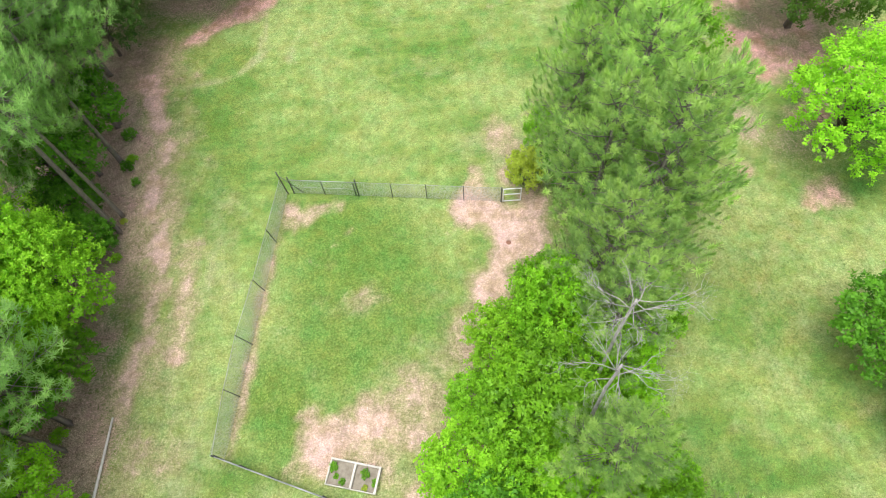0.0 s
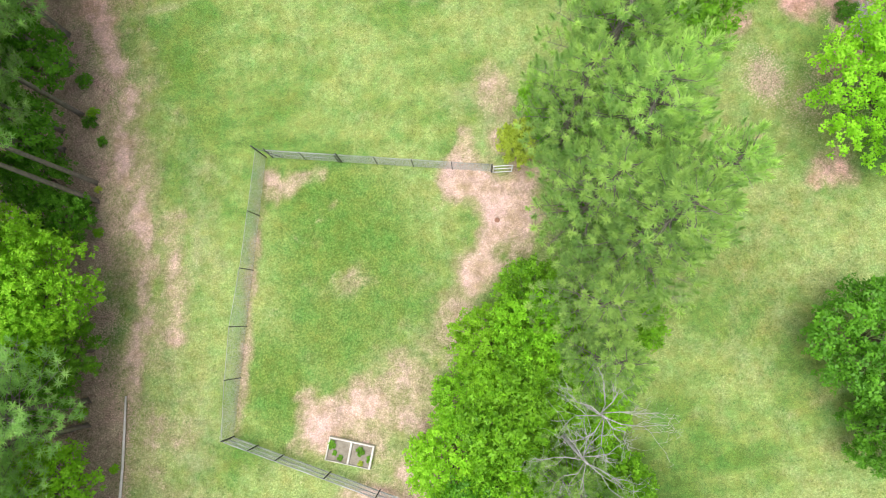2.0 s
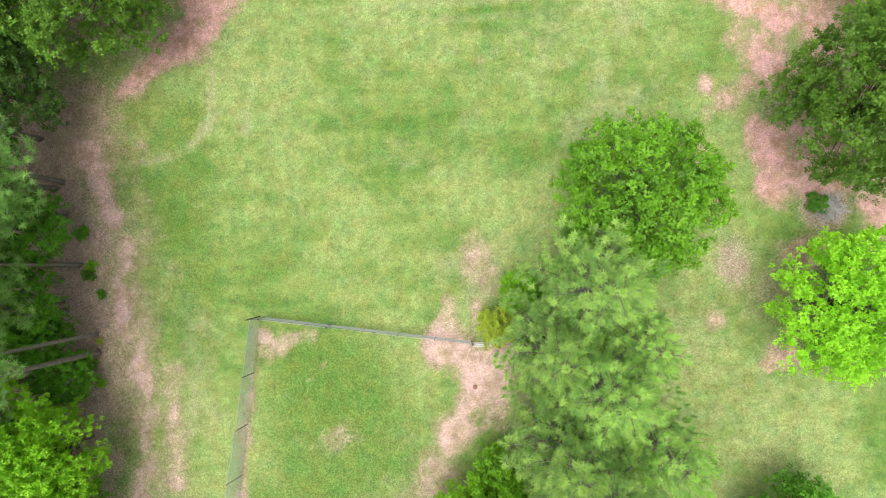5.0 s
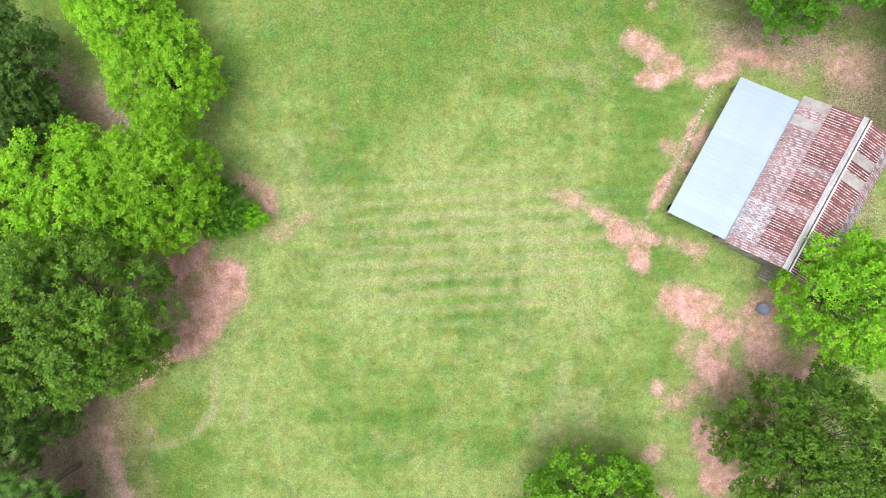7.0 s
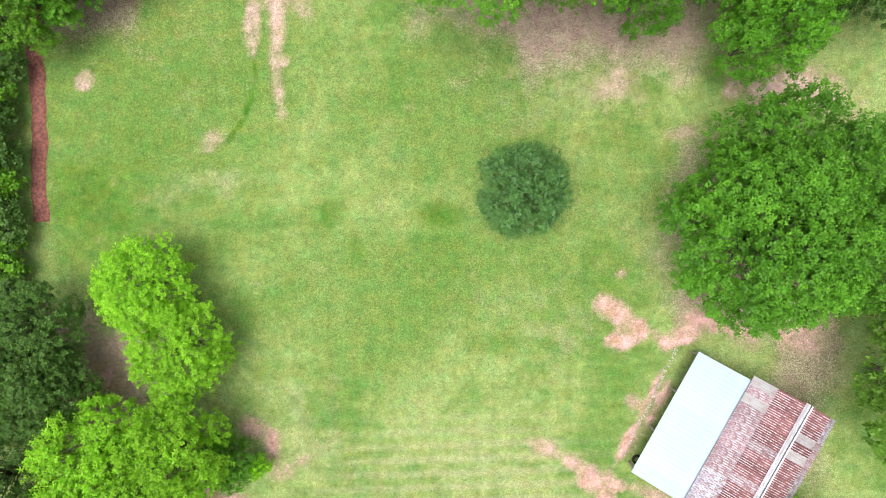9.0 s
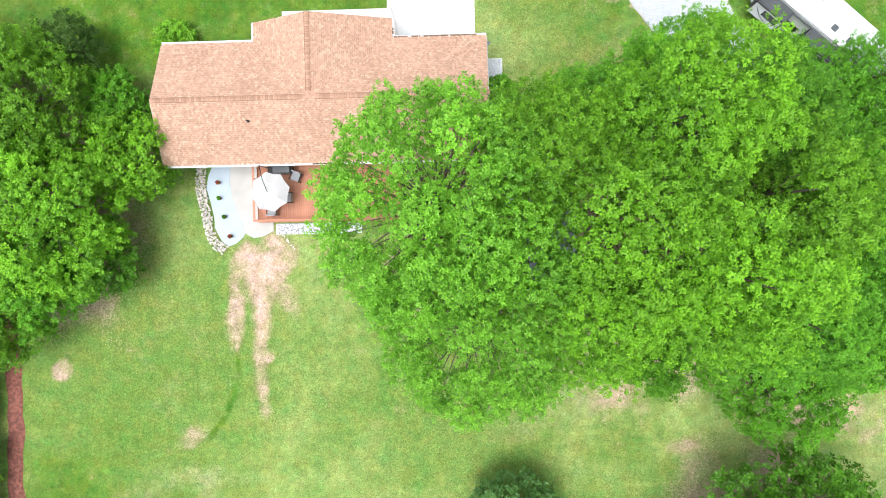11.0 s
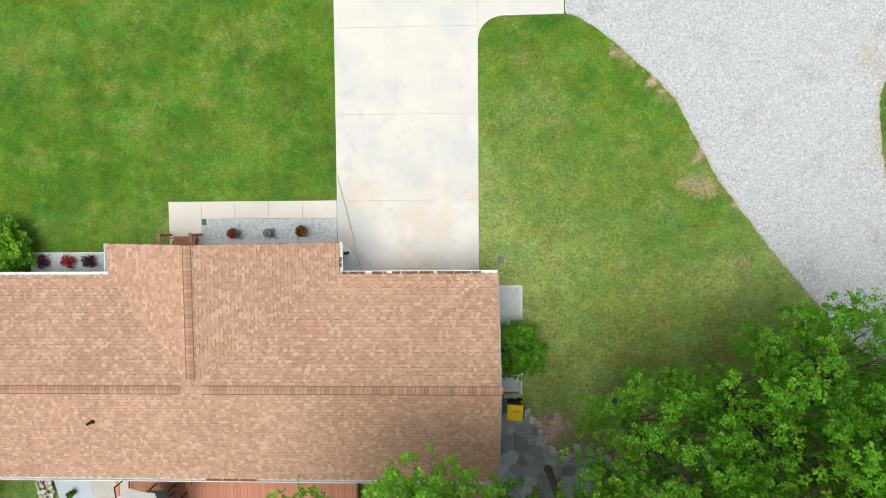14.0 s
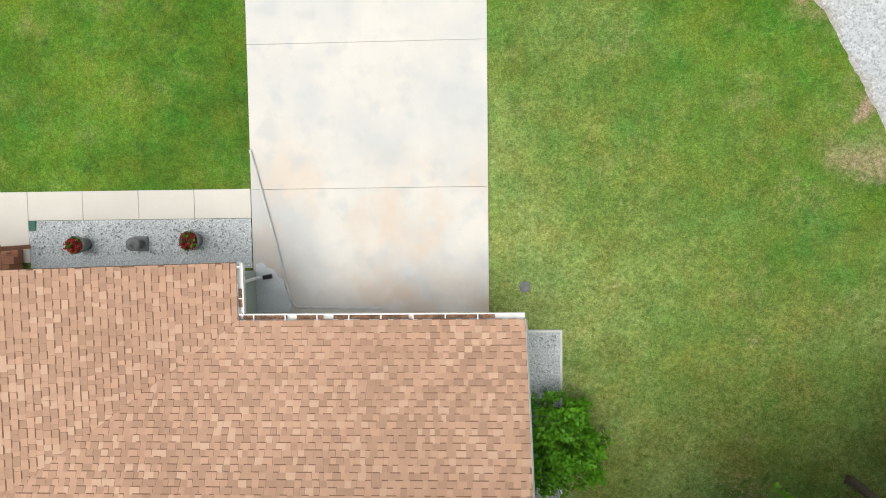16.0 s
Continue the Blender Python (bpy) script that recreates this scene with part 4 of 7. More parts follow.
# broadleaf trees that stand alone or in clumps in the open
OPEN = [
    ("oak_tree", "big", "dark", -22.0, 36.5, 0.92, 0.95, "large round oak with dense dark green leaves beside bare clay"),
    ("maple_tree", "mid2", "bright", -18.4, 43.0, 0.92, 0.92, "tree in bright yellow-green spring leaf at the field edge"),
    ("maple_tree", "mid", "bright", -22.9, 43.2, 0.98, 0.95, "tree in bright yellow-green spring leaf beside a dark oak"),
    ("maple_tree", "mid", "bright", -17.9, 49.4, 0.86, 0.72, "round bright green young tree touching its neighbours"),
    ("maple_tree", "mid2", "bright", -19.8, 53.6, 0.8, 0.7, "round bright green young tree on the lawn"),
    ("shrub_tree", "small", "mid", -15.6, 41.9, 0.78, 0.75, "small dark green shrubby tree beside bare clay"),
    ("bush", "bush", "bright", -13.8, 41.3, 0.72, 1.3, "small yellow-green bush against a darker shrub"),
    ("holly_tree", "holly", "cool", 4.0, 58.6, 0.95, 0.95, "round blue-green holly standing alone on the lawn"),
    ("oak_tree", "big", "mid", 17.6, 55.0, 1.08, 1.0, "large green tree north of the barn"),
    ("oak_tree", "big2", "mid", 19.6, 58.4, 1.0, 1.0, "large leafy green tree with a broken outline"),
    ("oak_tree", "mid", "mid", 24.5, 54.5, 1.2, 1.1, "leafy green tree behind its larger neighbours"),
    ("shrub_tree", "mid", "mid", 18.5, 67.3, 0.85, 1.1, "leafy green tree at the edge of the grove"),
    ("maple_tree", "mid", "lively", 19.0, 34.9, 1.0, 0.95, "bright green leafy tree beside the old barn"),
    ("oak_tree", "mid2", "dark", 26.9, 46.2, 1.3, 1.7, "dark leafy tree behind the old barn"),
    ("oak_tree", "big", "dark", 15.6, 27.2, 0.85, 0.95, "dense dark green oak over bare clay"),
    ("maple_tree", "mid2", "bright", 14.0, 17.7, 0.95, 0.85, "open yellow-green tree over leaf litter"),
    ("oak_tree", "mid", "fresh", 4.6, 23.6, 1.08, 0.85, "round fresh green tree at the end of the pine row"),
    ("shrub_tree", "small", "mid", 11.5, 6.6, 1.15, 1.0, "bushy dark green tree on the mown grass"),
    ("shrub_tree", "small2", "mid", 12.1, 2.6, 0.9, 0.95, "bushy dark green tree on the mown grass"),
]
for n_, k_, l_, x_, y_, s_, t_, lab in OPEN:
    tree(n_, k_, l_, x_, y_, s_, t_, lab)

# the row of pines between the fenced yard and the next field, with its undergrowth
for i_, (k_, x_, y_, s_, t_) in enumerate(((0, 1.2, 19.4, 1.12, 0.93), (1, -0.5, 17.2, 1.0, 0.9), (0, 1.2, 15.4, 1.1, 0.95), (1, -0.4, 13.3, 1.05, 0.98), (0, 0.9, 11.4, 1.12, 1.0),
                                            (1, -0.9, 9.3, 1.0, 0.9), (1, -1.2, 7.3, 0.85, 0.85), (0, 0.3, -0.9, 0.85, 0.72), (1, -3.6, -1.0, 1.0, 0.8), (0, -1.5, -3.5, 1.0, 0.85), (0, -2.5, 2.6, 0.78, 0.86), (0, 2.9, 13.4, 0.9, 0.9), (1, 2.7, 17.4, 0.9, 0.88))):
    tree("pine_tree", k_, "pine", x_, y_, s_, t_, "tall pine with spiky grey-green needle tufts in a row", group="pine row")
for x_, y_, k_, l_, s_, t_ in ((-4.9, 8.2, "small", "bright", 0.78, 0.85), (-7.0, 3.2, "small2", "bright", 0.95, 0.85), (-4.4, 4.9, "small", "lively", 1.0, 1.1), (-2.6, 9.9, "small2", "lively", 0.85, 1.1),
                               (-5.9, 0.7, "small", "mid", 1.0, 1.0), (-6.3, 5.6, "small2", "lively", 0.7, 0.75), (-3.2, 6.6, "small", "lively", 0.9, 1.15), (-3.4, 3.4, "small2", "bright", 0.8, 1.0),
                               (-8.2, -1.8, "small", "mid", 0.95, 1.0), (-4.0, -3.5, "small2", "mid", 1.1, 1.1), (-1.3, 19.4, "small", "lively", 0.45, 0.8), (-3.0, 1.6, "small", "bright", 0.85, 1.3), (-4.9, 2.6, "small2", "lively", 0.8, 1.1), (-0.9, 6.2, "small2", "bright", 0.7, 1.5), (-2.9, 8.6, "small", "lively", 0.8, 1.4), (-1.8, 7.8, "small2", "bright", 0.75, 1.4), (-4.6, 6.6, "small", "bright", 0.6, 0.9), (-0.9, 4.9, "small2", "bright", 0.7, 1.0), (-1.8, 2.2, "small", "lively", 0.9, 0.9), (-0.4, 1.6, "small", "lively", 0.75, 1.0), (-0.6, -1.2, "small2", "lively", 1.0, 1.8), (0.6, 8.8, "small2", "lively", 0.9, 1.2), (-2.2, 4.8, "small", "lively", 0.8, 0.95), (1.0, 13.2, "small", "mid", 0.9, 1.2), (0.3, 17.4, "small2", "mid", 0.85, 1.1)):
    tree("undergrowth_tree", k_, l_, x_, y_, s_, t_, "small vivid green tree growing under the pines", group="pine row undergrowth")
tree("golden_bush", "bush", "yellow", -2.5, 17.6, 1.0, 1.5, "yellow-green bush beside the white gate", "bush")

# woods along the western side
WOODS = random.Random(4)
rowsW = []
for yy in range(-14, 33, 2):
    for xx in (-25.6, -28.4, -32.5):
        if xx < -30 and yy % 4:
            continue
        if xx > -26 and (yy > 28 or 9 < yy < 20):
            continue
        rowsW.append((xx + WOODS.uniform(-0.6, 0.6), yy + WOODS.uniform(-1.1, 1.1)))
for x_, y_ in rowsW:
    leafy = 10.0 < y_ < 15.5 or (WOODS.random() < 0.3 and y_ < 9)
    if leafy:
        tree("woodland_tree", WOODS.choice(("mid", "mid2")) if x_ > -27 else WOODS.choice(("wood", "wood2")), "bright" if 9 < y_ < 15.5 and x_ > -27 else "fresh", x_ - 0.3, y_, WOODS.uniform(0.62, 0.85), WOODS.uniform(0.8, 1.05), "leafy green tree at the edge of the wood", group="western wood")
    else:
        tree("woodland_pine", 2, "pine_dark", x_, y_, WOODS.uniform(0.95, 1.15), WOODS.uniform(0.8, 1.0), "tall shaded pine with a bare lower trunk in the wood", group="western wood")
for y_ in (-12, -8, -4, 0, 8.2, 20.4, 24.3):
    tree("woodland_sapling", "small", "mid", -25.9 - WOODS.uniform(0, 0.8), y_, WOODS.uniform(0.8, 1.05), WOODS.uniform(0.9, 1.4), "shaded green sapling among the pine trunks", group="western wood")
for x_, y_, s_, t_ in ((-24.35, 17.45, 1.0, 1.0), (-24.4, 18.45, 0.9, 0.92), (-25.1, 22.3, 1.0, 1.0), (-25.05, 6.15, 1.0, 0.95), (-26.0, 19.8, 1.1, 1.0), (-26.3, 8.6, 0.9, 0.95)):
    tree("edge_pine", 3, "pine_dark", x_, y_, s_, t_, "tall pine with a long bare grey trunk at the wood edge", group="western wood")
for x_, y_, k_, l_, s_, t_ in ((-25.0, 12.9, "mid2", "bright", 0.72, 0.85), (-27.0, 14.0, "mid", "bright", 0.8, 0.95), (-26.9, 11.2, "mid2", "bright", 0.75, 0.9), (-24.7, 9.8, "small", "fresh", 0.7, 0.8), (-25.3, 3.7, "small", "bright", 0.95, 1.0), (-25.6, 16.4, "small2", "mid", 0.7, 0.6), (-26.4, 18.6, "small2", "mid", 0.75, 0.8)):
    tree("woodland_tree", k_, l_, x_, y_, s_, t_, "leafy green tree at the edge of the wood", group="western wood")
for x_, y_, l_, s_ in ((-24.18, 15.75, "bright", 0.26), (-24.75, 16.95, "mid", 0.55), (-25.25, 6.8, "bright", 0.35), (-23.64, 4.0, "bright", 0.22), (-24.33, 22.2, "bright", 0.3), (-24.5, 21.7, "mid", 0.35), (-24.2, 18.05, "yellow", 0.18), (-24.7, 24.0, "mid", 0.4), (-23.9, 20.6, "mid", 0.25)):
    tree("woodland_shrub", "bush", l_, x_, y_, s_, s_ * 0.9, "low green shrub at the foot of the wood", "bush", group="wood edge shrubs")
for x_, y_ in ((-26.9, 29.4), (-26.2, 26.6), (-27.4, 32.6)):
    tree("woodland_pine", 2, "pine_dark", x_, y_, 1.15, 0.85, "tall shaded pine with a bare lower trunk in the wood", group="western wood")
for x_, y_, k_, l_, s_, t_ in ((-26.6, 31.2, "mid2", "shade", 0.75, 0.8), (-27.5, 47.6, "mid", "shade", 0.9, 0.85), (-29.0, 42.0, "mid2", "shade", 1.0, 1.0), (-28.5, 36.0, "mid", "dark", 1.0, 1.0), (-26.0, 47.0, "mid2", "shade", 0.75, 0.8), (-26.8, 51.0, "mid", "shade", 0.8, 0.8)):
    tree("woodland_tree", k_, l_, x_, y_, s_, t_, "shaded dark green tree behind the field edge", group="western wood")

# clipped hedge row on the north-western boundary
for i_ in range(12):
    tree("hedge_shrub", "bush", "shade" if i_ % 3 else "fresh", -30.7 + 0.3 * math.sin(i_ * 2.1), 50.5 + 1.75 * i_, 1.7, 1.5, "dense dark green hedge shrub beside a strip of red mulch", "hedge", group="boundary hedge")

# trees west of the house
for x_, y_, k_, l_, s_, t_ in ((-24.4, 83.8, "big2", "fresh", 0.85, 0.8), (-23.2, 77.3, "big", "fresh", 0.95, 0.75), (-26.6, 72.0, "mid2", "fresh", 0.95, 0.85), (-18.6, 80.9, "small", "fresh", 1.15, 1.1), (-24.6, 73.6, "mid", "mid", 0.9, 0.85), (-20.9, 74.9, "small2", "mid", 1.1, 1.1),
                               (-28.5, 80.0, "mid2", "shade", 1.2, 1.0), (-29.5, 74.5, "mid", "shade", 1.1, 1.0), (-29.0, 86.5, "mid", "shade", 1.0, 0.9), (-22.3, 87.6, "small", "shade", 0.85, 0.9), (-19.8, 84.4, "small2", "mid", 0.9, 0.9)):
    tree("yard_tree", k_, l_, x_, y_, s_, t_, "leafy green tree west of the house", group="western yard trees")

# the grove east and south of the house: two spreading oaks, then tall upright trees
for x_, y_, s_, t_ in ((0.0, 77.2, 0.95, 1.0), (2.0, 72.4, 0.84, 0.95)):
    tree("oak_tree", "oak", "oak", x_, y_, s_, t_, "tall spreading oak with glossy green leaves beside the deck", group="oaks by the deck")
for x_, y_, k_, l_, s_, t_ in ((4.9, 79.7, "tall2", "fresh", 0.85, 1.0), (8.8, 76.2, "tall", "fresh", 1.0, 1.0), (10.7, 80.8, "tall", "fresh", 0.98, 1.02), (12.7, 73.8, "tall2", "fresh", 1.05, 1.1), (7.6, 71.9, "tall2", "fresh", 0.95, 0.88),
                               (10.5, 83.4, "fine", "mid", 0.9, 1.0), (7.5, 82.4, "fine", "mid", 0.85, 0.88), (13.0, 84.6, "fine", "mid", 0.9, 0.92), (16.0, 77.6, "tall2", "fresh", 1.0, 0.98), (16.6, 71.6, "tall2", "mid", 0.95, 0.87),
                               (11.8, 70.4, "mid", "mid", 0.85, 1.3), (15.6, 81.8, "tall", "mid", 0.8, 0.75), (20.2, 80.4, "mid2", "mid", 1.05, 1.2), (20.4, 74.4, "tall2", "mid", 0.95, 0.85), (20.8, 70.8, "mid2", "mid", 1.0, 1.2), (24.5, 77.5, "mid", "mid", 1.1, 1.3),
                               (23.4, 83.8, "fine", "mid", 0.9, 0.8), (25.6, 71.5, "mid2", "shade", 1.1, 1.2), (18.2, 84.6, "fine", "mid", 0.6, 0.7)):
    tree("grove_tree", k_, l_, x_, y_, s_, t_, "tall leafy green tree crowding its neighbours near the house", group="grove by the house")


def dead_tree(x, y, hub, seed):
    """A bare stem that breaks into crooked limbs round one height."""
    rng = random.Random(seed)
    ob = thing("dead_tree", "bare grey dead tree with forking branches among the pines", "dead tree", (x, y, 0))
    paths = [[(0, 0, -0.1, 0.11), (0.1, 0, hub * 0.45, 0.085), (0.0, 0.1, hub * 0.8, 0.06), (0.0, 0.1, hub + 0.6, 0.04)]]

    def grow(p, d, length, r, depth):
        mid = p + d * length * 0.5 + Vector((rng.gauss(0, 0.07), rng.gauss(0, 0.07), rng.gauss(0, 0.05)))
        e = p + d * length + Vector((rng.gauss(0, 0.1), rng.gauss(0, 0.1), 0))
        paths.append([(*p, r), (*mid, r * 0.85), (*e, r * 0.55)])
        if depth:
            for _ in range(3 if depth > 1 else 2):
                nd = (d + Vector((rng.gauss(0, 0.42), rng.gauss(0, 0.42), rng.gauss(0.05, 0.25)))).normalized()
                grow(e if rng.random() < 0.5 else mid, nd, length * rng.uniform(0.5, 0.8), r * 0.55, depth - 1)

    for i in range(9):
        w = i * 0.74 + rng.uniform(-0.2, 0.2)
        grow(Vector((0, 0.1, hub - 0.5 + 0.13 * i)), Vector((math.cos(w), math.sin(w), 0.4)).normalized(), rng.uniform(0.7, 1.15), 0.019, 3)
    V, Fc = tubes(paths, 4)
    hang("trunk", mesh_of("trunk", V, Fc, [DEAD], smooth=True), ob)


dead_tree(-2.55, 4.25, 9.3, 3)
dead_tree(-2.0, 5.75, 10.4, 8)


# ---- the house ----
X0, X1 = -16.6, 2.82          # ends of the main roof
YB, YF, YR = 80.38, 87.63, 83.97   # back eave, front eave, ridge
ZB, ZF, ZR = 2.7, 2.5, 4.1
GX0, GX1, GXR, GYF = -11.0, -2.74, -7.42, 88.77   # front gable
house = thing("house", "single-storey house with a tan shingle roof and white gutters", "house", (0, 0, 0))


def zmain(y):
    return ZR - (y - YR) * (ZR - ZF) / (YF - YR) if y > YR else ZR - (YR - y) * (ZR - ZB) / (YR - YB)


ZGR = 4.06
GS_L, GS_R = (ZGR - ZF) / (GXR - GX0), (ZGR - ZF) / (GX1 - GXR)


def zgable(x):
    return ZGR - (x - GXR) * GS_R if x > GXR else ZGR - (GXR - x) * GS_L


# roof deck: two main slopes and the two slopes of the front gable
slab = 0.12
bm = bmesh.new()
prof = [(YB, ZB), (YR, ZR), (YF, ZF), (YF, ZF - slab), (YR, ZR - slab - 0.03), (YB, ZB - slab)]
ends = [[bm.verts.new((x, y, z)) for y, z in prof] for x in (X0, X1)]
for k in range(6):
    bm.faces.new((ends[0][k], ends[0][(k + 1) % 6], ends[1][(k + 1) % 6], ends[1][k]))
bm.faces.new(ends[0]); bm.faces.new(ends[1][::-1])
bmesh.ops.recalc_face_normals(bm, faces=bm.faces[:])
roof = part("roof", bm, DECKROOF, house, "tan asphalt shingle roof")
bm = bmesh.new()
prof = [(GX0, ZF), (GXR, ZGR), (GX1, ZF), (GX1, ZF - slab), (GXR, ZGR - slab - 0.03), (GX0, ZF - slab)]
ends = [[bm.verts.new((x, y, z)) for x, z in prof] for y in (YR + 0.12, GYF)]
for k in range(6):
    bm.faces.new((ends[0][k], ends[0][(k + 1) % 6], ends[1][(k + 1) % 6], ends[1][k]))
bm.faces.new(ends[0]); bm.faces.new(ends[1][::-1])
bmesh.ops.recalc_face_normals(bm, faces=bm.faces[:])
part("gable_roof", bm, DECKROOF, house)

SH = random.Random(7)
shV, shF, shM, shPieces = [], [], [], []


def lay(origin, along, up, length, run, keep, near):
    """Courses of overlapping shingle tabs on a slope. keep(x, y) says where; near(x, y) which are pieces of their own."""
    o, a, u = Vector(origin), Vector(along).normalized(), Vector(up).normalized()
    n = a.cross(u).normalized()
    if n.z < 0:
        n = -n
    course = 0.125
    rows = int(run / course) + 1
    for r in range(rows):
        s = -SH.uniform(0, 0.25)
        raised = SH.random() < 0.5
        while s < length:
            w = SH.choice((0.09, 0.11, 0.13, 0.15, 0.18))
            s0, s1 = max(0, s), min(length, s + w - 0.0015)
            s += w
            if s1 - s0 < 0.03:
                continue
            c = o + a * ((s0 + s1) / 2) + u * (r * course + 0.06)
            if not keep(c.x, c.y):
                continue
            v0, v1 = r * course - 0.01, min(run + 0.01, (r + 1) * course + 0.01)
            raised = not raised if SH.random() < 0.88 else raised
            th = 0.011 if raised else SH.choice((0.004, 0.006))
            pale = SH.random() < 0.13
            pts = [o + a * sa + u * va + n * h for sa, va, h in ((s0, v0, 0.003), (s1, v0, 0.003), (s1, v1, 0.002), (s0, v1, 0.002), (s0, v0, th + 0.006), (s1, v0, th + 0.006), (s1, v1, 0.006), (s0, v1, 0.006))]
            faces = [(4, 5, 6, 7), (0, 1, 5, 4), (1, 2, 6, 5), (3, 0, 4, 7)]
            # a raised tab's printed shadow line, drawn as a dark strip below it
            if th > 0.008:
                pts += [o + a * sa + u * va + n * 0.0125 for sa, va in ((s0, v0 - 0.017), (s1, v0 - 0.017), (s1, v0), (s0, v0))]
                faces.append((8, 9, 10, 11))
            if near(c.x, c.y) and len(shPieces) < 290:
                shPieces.append((c, [tuple(p - c) for p in pts], faces, pale))
            else:
                b = len(shV)
                shV.extend(tuple(p) for p in pts)
                shF.extend(tuple(b + i for i in f) for f in faces)
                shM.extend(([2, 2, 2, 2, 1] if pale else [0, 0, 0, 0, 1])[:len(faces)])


def in_gable(x, y):
    return GX0 < x < GX1 and y > YR and zgable(x) > zmain(y)


def corner(x, y):
    return x > 0.55 and y > 86.1


run_f, run_b = math.hypot(YF - YR, ZF - ZR), math.hypot(YB - YR, ZB - ZR)
lay((X0, YF, ZF), (1, 0, 0), (0, YR - YF, ZR - ZF), X1 - X0, run_f, lambda x, y: not in_gable(x, y) or zgable(x) < zmain(y) + 0.06, corner)
lay((X0, YB, ZB), (1, 0, 0), (0, YR - YB, ZR - ZB), X1 - X0, run_b, lambda x, y: True, lambda x, y: False)
lay((GX1, YR, ZF), (0, 1, 0), (GXR - GX1, 0, ZGR - ZF), GYF - YR, math.hypot(GXR - GX1, ZGR - ZF), lambda x, y: zgable(x) >= zmain(y) - 0.05, lambda x, y: False)
lay((GX0, YR, ZF), (0, 1, 0), (GXR - GX0, 0, ZGR - ZF), GYF - YR, math.hypot(GXR - GX0, ZGR - ZF), lambda x, y: zgable(x) >= zmain(y) - 0.05, lambda x, y: False)
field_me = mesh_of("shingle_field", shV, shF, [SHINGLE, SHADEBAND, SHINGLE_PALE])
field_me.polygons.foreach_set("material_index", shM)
field = hang("shingle_field", field_me, roof)
tagged(field, kind="stuff")
# ridge caps, each overlapping the next
CAP = mat("ridge_cap_shingle", (0.46, 0.28, 0.19), (0.40, 0.24, 0.16), rough=0.95, scale=3, fine=100, bump=0.3, depth=0.004, rnd=0.2)
cap_me = mesh_of("ridge_cap", [(-0.08, -0.125, -0.052), (0.08, -0.125, -0.052), (-0.08, 0, 0.008), (0.08, 0, 0.02), (-0.08, 0.125, -0.052), (0.08, 0.125, -0.052),
                               (0.08, -0.125, -0.07), (0.08, 0, -0.002), (0.08, 0.125, -0.07), (-0.08, -0.125, -0.07), (-0.08, 0.125, -0.07),
                               (0.079, -0.125, -0.048), (0.093, -0.125, -0.048), (0.093, 0, 0.014), (0.079, 0, 0.014), (0.093, 0.125, -0.048), (0.079, 0.125, -0.048)],
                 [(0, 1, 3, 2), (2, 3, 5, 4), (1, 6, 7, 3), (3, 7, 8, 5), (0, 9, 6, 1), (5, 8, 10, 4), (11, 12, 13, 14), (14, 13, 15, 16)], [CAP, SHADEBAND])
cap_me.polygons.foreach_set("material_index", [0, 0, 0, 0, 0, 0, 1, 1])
s = X0 + 0.1
while s < X1:
    if not -7.75 < s < -7.1:
        hang("ridge_cap", cap_me, roof, at=pose(s, YR, ZR + 0.02))
    s += 0.142
# dark strips beside the caps stand in for the thin shade they cast
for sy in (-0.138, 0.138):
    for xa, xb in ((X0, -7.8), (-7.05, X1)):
        part("ridge_shade_band", bm_box(xa, xb, YR + sy - 0.012, YR + sy + 0.012, zmain(YR + sy) + 0.02, zmain(YR + sy) + 0.03, 0), SHADEBAND, roof)
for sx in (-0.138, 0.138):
    part("ridge_shade_band", bm_box(GXR + sx - 0.012, GXR + sx + 0.012, YR + 0.3, GYF, zgable(GXR + sx) + 0.02, zgable(GXR + sx) + 0.03, 0), SHADEBAND, roof)
s = YR + 0.3
while s < GYF:
    hang("ridge_cap", cap_me, roof, at=pose(GXR, s, ZGR + 0.02, 0, 0, 90))
    s += 0.142
# walls with lap boards, standing back from the eaves
bm = bmesh.new()
WX0, WX1, WY0, WY1 = X0 + 0.35, X1 - 0.3, YB + 0.45, YF - 0.45


def boards(bm, ax, fixed, lo, hi, z0, z1, out):
    """Lapped boards along one wall."""
    z = z0
    while z < z1 - 0.02:
        h = min(0.16, z1 - z)
        if ax == "x":
            bm_box(lo, hi, min(fixed, fixed + out * 0.025), max(fixed, fixed + out * 0.025), z, z + h - 0.008, 0, bm)
        else:
            bm_box(min(fixed, fixed + out * 0.025), max(fixed, fixed + out * 0.025), lo, hi, z, z + h - 0.008, 0, bm)
        z += 0.16


bm_box(WX0, WX1, WY0, WY1, -0.1, 2.45, 0, bm)
bm_box(GX0 + 0.35, GX1 - 0.5, WY1 - 0.02, GYF - 0.4, -0.1, 2.45, 0, bm)
boards(bm, "x", WY0, WX0, WX1, 0.15, 2.45, -1)
boards(bm, "x", WY1, GX1 - 0.5, WX1, 2.25, 2.45, 1)
boards(bm, "y", WX0, WY0, WY1, 0.15, 2.45, -1)
boards(bm, "y", WX1, WY0, WY1, 0.15, 2.45, 1)
boards(bm, "x", GYF - 0.4, GX0 + 0.35, GX1 - 0.5, 0.15, 2.45, 1)
boards(bm, "y", GX1 - 0.5, WY1, GYF - 0.4, 0.15, 2.45, 1)
